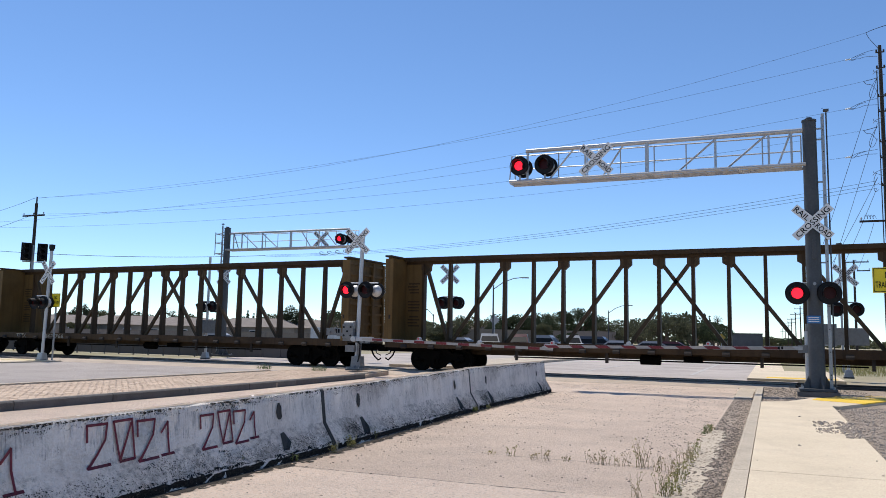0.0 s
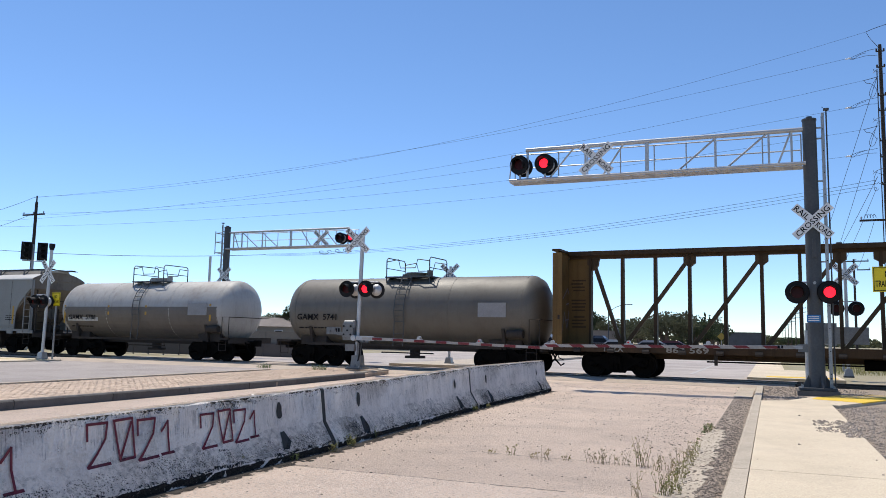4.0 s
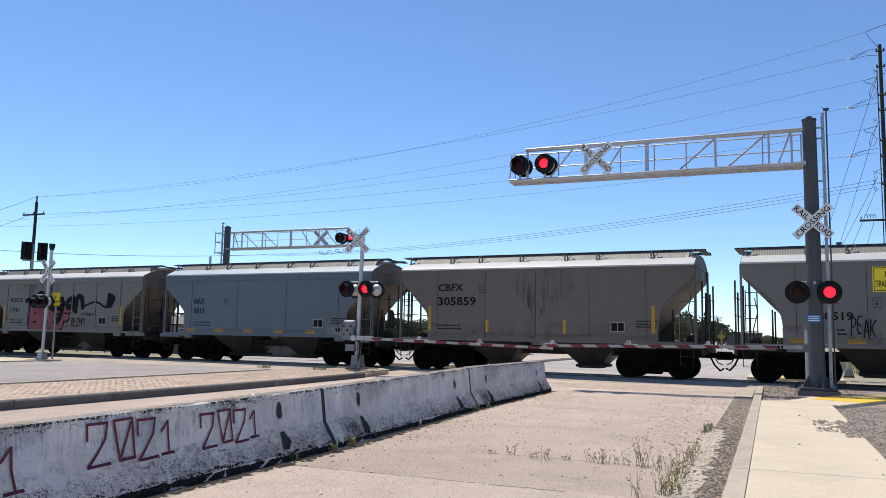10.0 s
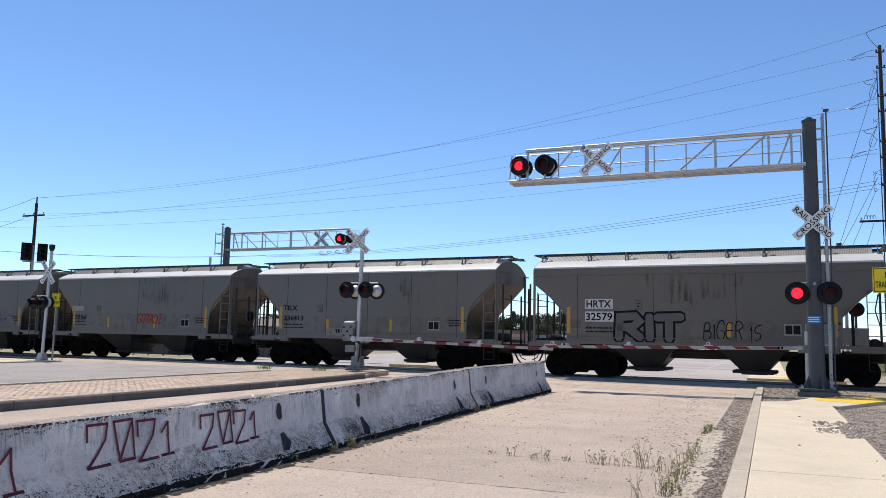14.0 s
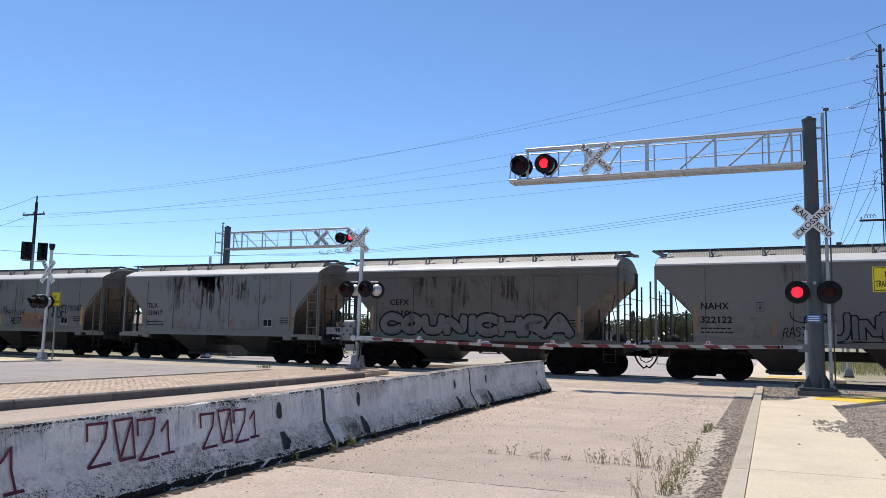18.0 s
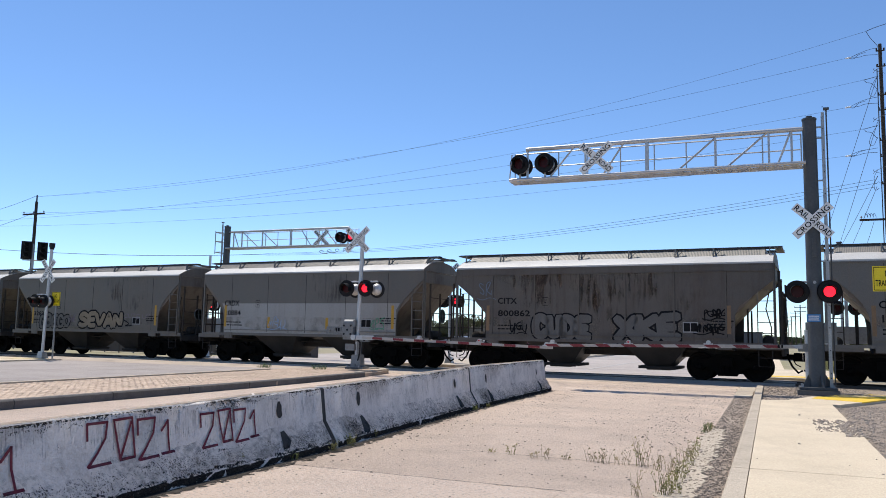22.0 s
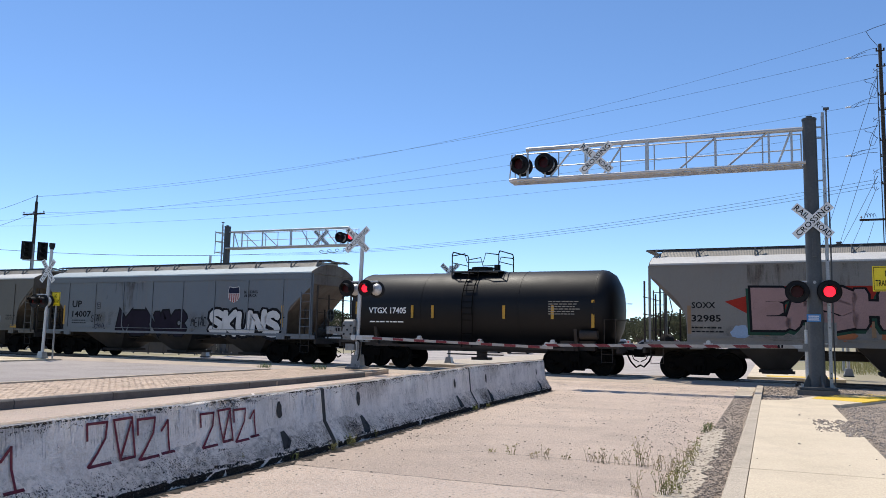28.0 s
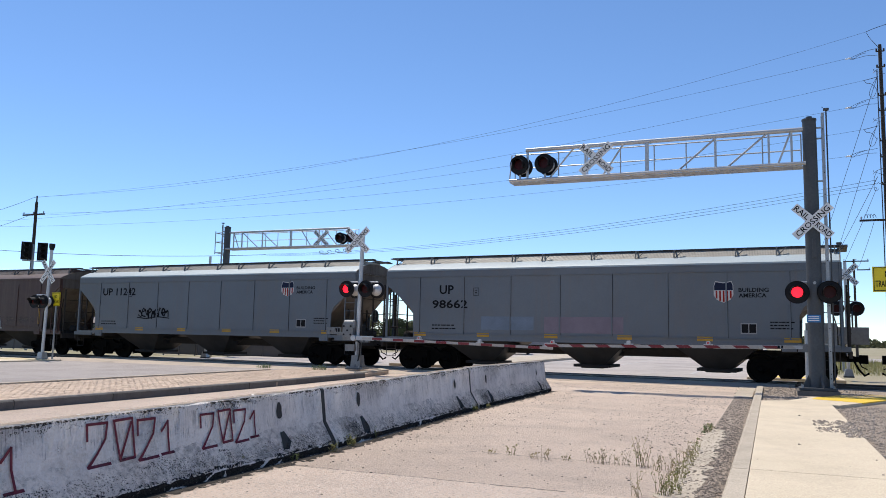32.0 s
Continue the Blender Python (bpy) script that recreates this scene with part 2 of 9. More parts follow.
M_DRYGRASS = paint("dry grass", (0.36, 0.30, 0.14), 0.95, second=(0.20, 0.22, 0.07), amount=0.4, scale=2, grain=30, random_tone=0.2)
M_WEED = paint("weed", (0.36, 0.30, 0.18), 0.9, second=(0.46, 0.38, 0.24), amount=0.3, scale=5, random_tone=0.2)
M_GLASS = plain("dark vehicle glass", (0.012, 0.013, 0.014), 0.4, spec=0.12)
M_KERB_DARK = paint("grimy kerb concrete", (0.13, 0.12, 0.11), 0.92, dirt=(0.05, 0.045, 0.04), amount=0.5, scale=3, grain=50, bump=0.4, random_tone=0.1)
M_FOOT_DARK = paint("road grime", (0.05, 0.044, 0.038), 0.95, dirt=(0.10, 0.09, 0.08), amount=0.8, scale=12, grain=60, bump=0.4, spec=0.1)


def let_light_through(m, share):
    """Leaves pass on part of the light that falls on their far side."""
    N, L = m.node_tree.nodes, m.node_tree.links
    b, out = N["Principled BSDF"], N["Material Output"]
    t, mix = N.new("ShaderNodeBsdfTranslucent"), N.new("ShaderNodeMixShader")
    mix.inputs[0].default_value = share
    L.new(b.inputs["Base Color"].links[0].from_socket, t.inputs["Color"])
    L.new(b.outputs[0], mix.inputs[1])
    L.new(t.outputs[0], mix.inputs[2])
    L.new(mix.outputs[0], out.inputs["Surface"])


for m in (M_LEAF, M_LEAF_DARK, M_OLIVE, M_DRYGRASS, M_WEED):
    let_light_through(m, 0.45)


def film_of_dirt(name, colour, scale, lo, hi, stretch=(1, 1, 1), patch=1.5, most=1.0, broad=0.28):
    """A broken film of dirt: dark flecks or runs with gaps between; stretch makes runs."""
    m = bpy.data.materials.new(name)
    m.use_nodes = True
    N, L = m.node_tree.nodes, m.node_tree.links
    b = N["Principled BSDF"]
    b.inputs["Base Color"].default_value, b.inputs["Roughness"].default_value = (*colour, 1), 0.95
    b.inputs["Specular IOR Level"].default_value = 0.1
    tc, mp = N.new("ShaderNodeTexCoord"), N.new("ShaderNodeMapping")
    mp.inputs["Scale"].default_value = stretch
    L.new(tc.outputs["Object"], mp.inputs["Vector"])
    fine, wide, both, ramp = N.new("ShaderNodeTexNoise"), N.new("ShaderNodeTexNoise"), N.new("ShaderNodeMix"), N.new("ShaderNodeMapRange")
    for t, s, d in ((fine, scale, 3.0), (wide, patch, 4.0)):
        t.inputs["Scale"].default_value, t.inputs["Detail"].default_value, t.inputs["Roughness"].default_value = s, d, 0.62
    L.new(mp.outputs[0], fine.inputs["Vector"])
    L.new(tc.outputs["Object"], wide.inputs["Vector"])
    both.inputs[0].default_value = broad
    L.new(fine.outputs["Fac"], both.inputs[2])
    L.new(wide.outputs["Fac"], both.inputs[3])
    ramp.inputs["From Min"].default_value, ramp.inputs["From Max"].default_value, ramp.inputs["To Max"].default_value = lo, hi, most
    L.new(both.outputs[0], ramp.inputs["Value"])
    L.new(ramp.outputs["Result"], b.inputs["Alpha"])
    return m


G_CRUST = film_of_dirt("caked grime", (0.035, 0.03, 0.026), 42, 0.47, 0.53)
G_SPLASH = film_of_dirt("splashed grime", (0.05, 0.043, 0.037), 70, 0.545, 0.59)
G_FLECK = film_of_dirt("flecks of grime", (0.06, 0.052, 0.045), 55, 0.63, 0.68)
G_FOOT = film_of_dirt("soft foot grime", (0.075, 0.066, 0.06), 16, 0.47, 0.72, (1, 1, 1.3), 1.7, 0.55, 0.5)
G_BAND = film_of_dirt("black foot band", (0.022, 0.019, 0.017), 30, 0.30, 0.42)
G_RUN = film_of_dirt("runs of grime", (0.11, 0.098, 0.088), 9, 0.53, 0.70, (1, 6, 0.5), 2.5, 0.55)
G_TOP = film_of_dirt("tan dirt on the top", (0.36, 0.29, 0.225), 14, 0.30, 0.55, (1, 1, 1), 3.0, 0.9)
G_STAIN = film_of_dirt("dark roof stains", (0.045, 0.037, 0.03), 7, 0.48, 0.84, (1.6, 1, 0.45), 1.2, 0.42, 0.45)
G_RUST = film_of_dirt("rusty runs", (0.07, 0.04, 0.024), 6, 0.50, 0.68, (1.6, 1, 0.16), 0.7, 0.6, 0.45)
G_DUST = film_of_dirt("dust film", (0.20, 0.165, 0.13), 3, 0.46, 0.66, (1, 1, 0.6), 0.6, 0.35)
M_TYRE = plain("tyre rubber", (0.02, 0.02, 0.02), 0.85)

ROADM = pose(0, 0, 0, 0, 0, ROAD_TURN)
TRACKM = pose(TO.x, TO.y, 0, 0, 0, TRACK_TURN)   # local x: the train's way, local y: away from the viewer
LIT = []                                         # (lit lens, 0 left / 1 right of its pair)


def rect(x0, y0, x1, y1):
    return [(x0, y0), (x1, y0), (x1, y1), (x0, y1)]


# ---- ground, road, track ----
g = Geo()
S = 4000.0
g.add([(-S, -S, -0.12), (S, -S, -0.12), (S, S, -0.12), (-S, S, -0.12)], [(0, 1, 2, 3)])
tagged(put("ground", g, M_GROUND), "dry bare earth and withered grass beyond the road", "ground", kind="structure")

road = tagged(put("road", Geo().plate(rect(-29.5, -40, -0.9, 26.6), -0.11, 0.0), M_ROAD, m=ROADM), "sun-bleached pale asphalt road with cracks", "road", kind="structure")
tagged(put("opposite_lanes", Geo().plate(rect(-29.5, -40, -16.47, 26.58), -0.1, 0.004), M_ROAD_GREY, m=ROADM), "grey worn asphalt lanes beyond the island", "road", kind="structure")
far_road = tagged(put("road", Geo().plate(rect(-29.5, 31.6, -0.9, 74), -0.11, 0.0).plate(rect(-170, 74.02, 60, 92), -0.11, 0.0).plate(rect(-29.5, 92.02, -0.9, 500), -0.11, 0.0), M_ROAD_DARK, m=ROADM),
                  "grey asphalt road and junction beyond the railway", "road", kind="structure")
tagged(put("near_slab", Geo().plate(rect(-4.78, -6, -0.94, 7.36), -0.1, 0.004), M_ROAD_NEAR, m=ROADM), "paler pinkish road slab before a tar joint", "road", kind="structure")
# the crossing rises a little to the rails
g = Geo()
g.add([(-32, 26.58, -0.1), (0.5, 26.58, -0.1), (-32, 26.6, 0.003), (0.5, 26.6, 0.003), (-32, 27.75, 0.075), (0.5, 27.7, 0.075), (-32, 28.35, 0.08), (0.5, 28.0, 0.08)],
      [(0, 1, 3, 2), (2, 3, 5, 4), (4, 5, 7, 6)])
tagged(put("crossing_approach", g, M_PATCH, m=ROADM), "worn concrete and asphalt apron at the level crossing", "road", kind="structure")
g = Geo()
g.add([(-33, -1.5, 0.085), (-1.2, -1.5, 0.085), (-33, -2.5, 0.07), (-1.2, -2.5, 0.07), (-33, 1.5, 0.085), (-1.2, 1.5, 0.085), (-33, 3.4, 0.002), (-1.2, 3.4, 0.002)],
      [(4, 5, 7, 6)])
tagged(put("crossing_apron", g, M_PATCH, m=TRACKM), "worn asphalt apron behind the rails", "road", kind="structure")
track = thing("railway_track", "steel rails on dark ballast through a level crossing", "railway", TRACKM, kind="structure")
g = Geo()
for x0, x1 in ((-620, -33.2), (-1.0, 330)):
    g.prism([(-2.3, -0.11), (-1.7, 0.0), (1.7, 0.0), (2.3, -0.11)], (lambda a, b, x=x0: (x, a, b), lambda a, b, x=x1: (x, a, b)))
put("ballast", g, M_BALLAST, track)
for y in (-0.75, 0.75):
    g = Geo()
    g.prism([(-0.07, -0.06), (0.07, -0.06), (0.07, -0.045), (0.012, -0.03), (0.012, 0.05), (0.037, 0.062), (0.037, 0.095), (0.025, 0.1), (-0.025, 0.1), (-0.037, 0.095), (-0.037, 0.062), (-0.012, 0.05), (-0.012, -0.03), (-0.07, -0.045)],
            (lambda a, b, y=y: (-620, y + a, b), lambda a, b, y=y: (330, y + a, b)))
    put("rail", g, M_RAIL, track)
for y0, y1 in ((-1.35, -0.86), (-0.60, 0.60), (0.86, 1.5)):
    put("crossing_panel", Geo().plate(rect(-33, y0, -1.0, y1), -0.05, 0.085), M_PATCH, track)
for y in (-0.82, -0.65, 0.65, 0.82):
    put("flangeway", Geo().plate(rect(-33, y - 0.045, -1.0, y + 0.045), -0.05, 0.07), M_GAP_BLACK, track)
tie = Geo().box((0, 0, -0.03), (0.22, 2.6, 0.12)).mesh("sleeper")
for i in range(60):
    x = 0.2 + 0.52 * i if i < 20 else -33.6 - 0.52 * (i - 20)
    put("sleeper", tie, M_POLE, track, m=pose(x, 0, 0))

# white edge line and stop lines beyond the rails
g = Geo()
g.plate(rect(-3.3, 36, -3.15, 72), 0.001, 0.006).plate(rect(-8.0, 36, -7.85, 72), 0.001, 0.006).plate(rect(-12.0, 36, -11.8, 72), 0.001, 0.006).plate(rect(-20, 42, -19.85, 72), 0.001, 0.006)
tagged(put("lane_lines", g, M_WHITE_LINE, m=ROADM), "white painted lane lines", "road marking", kind="structure")

# ---- kerbs and pavements ----
kerb = tagged(thing("kerb", "pale concrete kerb along the road", "kerb", ROADM, kind="structure"), kind="structure")
k1 = Geo().prism([(-0.42, -0.05), (-0.42, 0.10), (-0.40, 0.12), (-0.24, 0.12), (-0.24, -0.05)], (lambda a, b: (a, 0, b), lambda a, b: (a, 5.585, b))).mesh("kerb_stone")
for i in range(-3, 5):
    put("kerb_stone", k1, M_KERB, kerb, m=pose(0, 3.25 + 5.6 * (i - 1), 0))
pavement = thing("pavement", "cream concrete pavement slabs beside the road", "pavement", ROADM, kind="structure")
for y0, y1 in ((-13.5, -7.95), (-7.95, -2.35), (-2.35, 3.25), (3.25, 8.85), (8.85, 14.45), (14.45, 18.8)):
    put("slab", Geo().plate(rect(-0.232, y0 + 0.008, 1.17, y1 - 0.008 + (0.012 if y1 > 14 else 0)), -0.05, 0.12), M_WALKWAY, pavement)
put("slab", Geo().plate([(-0.232, 18.808), (1.31, 18.808), (2.42, 21.2), (5.2, 27.2), (4.3, 26.1), (2.75, 22.78), (0.9, 21.42), (0.33, 19.75), (-0.232, 19.3)], -0.05, 0.12), M_WALKWAY, pavement)
tact = put("tactile_strip", Geo().plate([(0.85, 20.6), (1.02, 21.46), (2.0, 21.85), (2.75, 22.6), (4.2, 25.8), (4.6, 26.0), (2.38, 21.1), (1.85, 19.95)], 0.1, 0.1235), M_YELLOW, pavement, "yellow tactile warning strip")
dome = Geo().turn([(0, 0.026), (0.004, 0.025), (0.008, 0.014), (0.009, 0.001)], (0, 0, 0), (0, 0, 1), 6).mesh("dome")
g = Geo()
for i in range(48):
    for j in range(13):
        a, b = Vector((1.06, 21.3)), Vector((1.88, 20.5))
        p = a.lerp(b, j / 12) + Vector((0.42, 0.9)).normalized() * (0.02 + i * 0.075) * (1.0 if j > 3 else 0.6)
        if i < 34:
            x, y = p
            g.add([(x - .02, y - .02, .1235), (x + .02, y - .02, .1235), (x + .02, y + .02, .1235), (x - .02, y + .02, .1235), (x - .01, y - .01, .1255), (x + .01, y - .01, .1255), (x + .01, y + .01, .1255), (x - .01, y + .01, .1255)],
                  [(4, 5, 6, 7), (0, 1, 5, 4), (1, 2, 6, 5), (2, 3, 7, 6), (3, 0, 4, 7)])
put("tactile_domes", g, M_YELLOW, tact)
# gutter of loose stone and broken concrete between road and kerb
put_g = tagged(put("gutter", Geo().plate(rect(-0.9, -6, -0.42, 26.55), -0.09, 0.004), M_DIRT, m=ROADM), "gravelly dirt gutter beside the kerb", "gutter", kind="structure")
tagged(put("verge", Geo().plate(rect(1.175, -6, 14, 27.2), -0.1, 0.05).plate(rect(-0.42, 19.3, 1.17, 27.2), -0.1, 0.056), M_DIRT, m=ROADM), "dark gravel verge beside the pavement", "gravel", kind="structure")
rng = random.Random(5)


def ragged(x0, x1, y0, y1, n, amp):
    """A slab outline with broken edges."""
    pts = [(x0 + rng.uniform(-amp, amp), y0 + (y1 - y0) * i / n) for i in range(n + 1)] + [(x1 + rng.uniform(-amp, amp), y1 - (y1 - y0) * i / n) for i in range(n + 1)]
    return pts


tagged(put("gutter_concrete", Geo().plate(ragged(-0.98, -0.68, 5.2, 13.6, 90, 0.06), -0.05, 0.012).plate(ragged(-0.93, -0.45, 21.8, 26.4, 14, 0.05), -0.05, 0.02), M_KERB, m=ROADM),
       "broken strip of pale gutter concrete", "gutter", kind="structure")


def stones(name, boxes, label, sizes=(0.012, 0.04), seed=1, mat=None, m=ROADM):
    r = random.Random(seed)
    g = Geo()
    for x0, y0, x1, y1, z, n in boxes:
        for _ in range(n):
            x, y, s = r.uniform(x0, x1), r.uniform(y0, y1), r.uniform(*sizes) * (0.5 + r.random())
            c = Vector((x, y, z + s * 0.3))
            a0 = r.uniform(0, 1.5)
            lo = [c + Vector((math.cos(a + a0) * s * r.uniform(.7, 1.2), math.sin(a + a0) * s * r.uniform(.7, 1.2), -s * 0.4)) for a in (0, 1.3, 2.5, 3.8, 5.0)]
            k = r.uniform(.45, .75)
            hi = [c + Vector(((v - c).x * k, (v - c).y * k, s * r.uniform(.1, .4))) for v in lo]
            g.add(lo + hi, [(0, 1, 6, 5), (1, 2, 7, 6), (2, 3, 8, 7), (3, 4, 9, 8), (4, 0, 5, 9), (5, 6, 7, 8, 9)])
    return tagged(put(name, g, mat or M_STONES, m=m), label, "gravel", kind="stuff")


stones("gutter_gravel", [(-0.88, 4.5, -0.43, 14, 0.004, 3800), (-0.88, 14, -0.43, 24.3, 0.004, 1500)], "loose grey stones and dirt clods in the gutter", (0.005, 0.018), 2)
stones("verge_gravel", [(1.2, 5.5, 4.5, 12, 0.05, 6000), (1.2, 12, 5.5, 19.5, 0.05, 6000), (0.95, 12.5, 1.2, 15.0, 0.122, 300), (0.6, 13, 1.15, 15.0, 0.121, 260), (-0.2, 6, 1.1, 18, 0.121, 14)], "loose grey gravel beside the pavement", (0.007, 0.028), 3)
stones("crossing_gravel", [(-0.4, 19.7, 0.8, 26.8, 0.056, 1100), (1.0, 23.2, 2.5, 26.8, 0.05, 600)], "loose small stones by the mast", (0.008, 0.026), 4)
stones("road_grit", [(-5.0, 5.0, -0.95, 26, 0.0, 900), (-1.8, 10, -0.95, 22, 0.0, 500), (-5.4, 6, -4.4, 21, 0.0, 260)], "scattered grit on the road", (0.006, 0.014), 6, M_BALLAST)
stones("track_ballast", [(-0.9, -2.2, 26, -1.45, -0.02, 2500), (-60, -2.2, -33, -1.4, -0.02, 2500), (-0.9, 1.4, 20, 2.2, -0.02, 800)], "crushed ballast stones along the track", (0.03, 0.06), 8, M_STONES, TRACKM)

# cracks and tar joints in the near road
g = Geo()


def crack(g, pts, w, z, r, wob=0.02):
    line = []
    for (x0, y0), (x1, y1) in zip(pts, pts[1:]):
        n = max(int(math.hypot(x1 - x0, y1 - y0) / 0.12), 1)
        line += [(x0 + (x1 - x0) * i / n + r.uniform(-wob, wob), y0 + (y1 - y0) * i / n + r.uniform(-wob, wob)) for i in range(n)]
    line.append(pts[-1])
    for (x0, y0), (x1, y1) in zip(line, line[1:]):
        d = Vector((x1 - x0, y1 - y0)).normalized()
        a, b = w * r.uniform(.5, 1.2) / 2, w * r.uniform(.5, 1.2) / 2
        g.add([(x0 - d.y * a, y0 + d.x * a, z), (x0 + d.y * a, y0 - d.x * a, z), (x1 + d.y * b, y1 - d.x * b, z), (x1 - d.y * b, y1 + d.x * b, z)], [(0, 1, 2, 3)])


crack(g, [(-1.7, 8.73), (1.17, 7.46)], 0.014, 0.007, rng)
crack(g, [(0.3, 10.0), (0.44, 9.94), (2.49, 9.0)], 0.013, 0.003, rng)
crack(g, [(-4.5, 31.2 - 4), (4.0, 23.3), (9.0, 20.9)], 0.02, 0.003, rng)
crack(g, [(3.5, 23.9), (8.8, 22.0)], 0.03, 0.003, rng)
crack(g, [(2.6, 25.3), (9.0, 23.4)], 0.025, 0.003, rng)
crack(g, [(-12.5, 27.5), (-9, 29.2), (-7, 33)], 0.05, 0.003, rng)
crack(g, [(-14, 25), (-10.5, 26.0)], 0.05, 0.003, rng)
tagged(put("road_cracks", g, M_GAP_BLACK), "dark cracks and tar joints in the asphalt", "road marking", kind="structure")

# ---- brick median island ----
def ragged_blob(g, to, cy, cz, ry, rz, r, n=14):
    pts = [to(cy + math.cos(t) * ry * r.uniform(.45, 1.2), cz + math.sin(t) * rz * r.uniform(.45, 1.2)) for t in (2 * math.pi * i / n for i in range(n))]
    g.add(pts, [tuple(range(n))])


island = thing("median_island", "raised island of pale paving brick with a concrete kerb", "traffic island", ROADM, kind="structure")
IS = [(-16.45, -8), (-12.22, -8), (-12.25, 18), (-12.5, 23.0), (-13.0, 26.2), (-13.6, 27.0), (-15.6, 27.0), (-16.4, 25.8), (-16.45, 18)]
put("island_bed", Geo().plate(IS, -0.1, 0.118), M_MORTAR, island)
ks = Geo()
for i in range(14):
    y0 = -8 + 2.25 * i
    x0 = -12.22 - (0 if y0 < 18 else (y0 - 18) * 0.055)
    x1 = -12.22 - (0 if y0 + 2.25 < 18 else (y0 - 15.75) * 0.055)
    g = Geo().prism([(0, -0.05), (0, 0.14), (-0.025, 0.165), (-0.18, 0.165), (-0.18, -0.05)], (lambda a, b: (x0 + a, y0 + 0.01, b), lambda a, b: (x1 + a, y0 + 2.24, b)))
    put("kerb_stone", g, M_KERB_DARK, island)
for i in range(14):
    y0 = -8 + 2.25 * i
    put("kerb_stone", Geo().plate(rect(-16.45, y0 + 0.01, -16.28, y0 + 2.24), -0.05, 0.16), M_KERB, island)
put("kerb_stone", Geo().plate([(-13.0, 23.6), (-12.8, 23.6), (-13.05, 26.3), (-13.7, 27.1), (-15.6, 27.1), (-15.6, 26.9), (-13.8, 26.9), (-13.25, 26.1)], -0.05, 0.165), M_KERB, island)

# a second low island beyond the rails
far_island = thing("median_island", "low tan island with a concrete kerb beyond the rails", "traffic island", ROADM, kind="structure")
put("island_bed", Geo().plate([(-16.3, 33.4), (-13.2, 33.4), (-12.9, 34.2), (-12.9, 70), (-16.5, 70), (-16.5, 34.2)], -0.1, 0.12), M_KERB, far_island)
put("kerb_stone", Geo().plate([(-16.4, 33.1), (-13.1, 33.1), (-12.7, 34.1), (-12.7, 70), (-12.88, 70), (-12.88, 34.2), (-13.18, 33.38), (-16.32, 33.38)], -0.1, 0.14), M_KERB, far_island)

# ---- concrete barrier ----
PROF = [(0.30, 0.0), (0.30, 0.075), (0.135, 0.33), (0.085, 0.79), (0.065, 0.813), (-0.065, 0.813), (-0.085, 0.79), (-0.135, 0.33), (-0.30, 0.075), (-0.30, 0.0)]


def face(z):
    """How far the barrier's face stands out at height z."""
    pts = PROF[1:5]
    for (a, z0), (b, z1) in zip(pts, pts[1:]):
        if z <= z1:
            return a + (b - a) * (z - z0) / (z1 - z0)
    return 0.07


def ribbon(g, strokes, w, to):
    """Brush strokes: lists of points (a, b) on a face; to() places them."""
    for st in strokes:
        pts = [Vector(p) for p in st]
        for i in range(len(pts) - 1):
            a, b = pts[i], pts[i + 1]
            if (b - a).length < 1e-6:
                continue
            d = (b - a).normalized()
            n = Vector((-d.y, d.x)) * (w / 2)
            a2, b2 = a - d * (w * 0.3), b + d * (w * 0.3)
            k = max(1, int((b - a).length / 0.12))
            for j in range(k):
                p, q = a2.lerp(b2, j / k), a2.lerp(b2, (j + 1) / k)
                g.add([to(*(p - n)), to(*(p + n)), to(*(q + n)), to(*(q - n))], [(0, 1, 2, 3)])
    return g


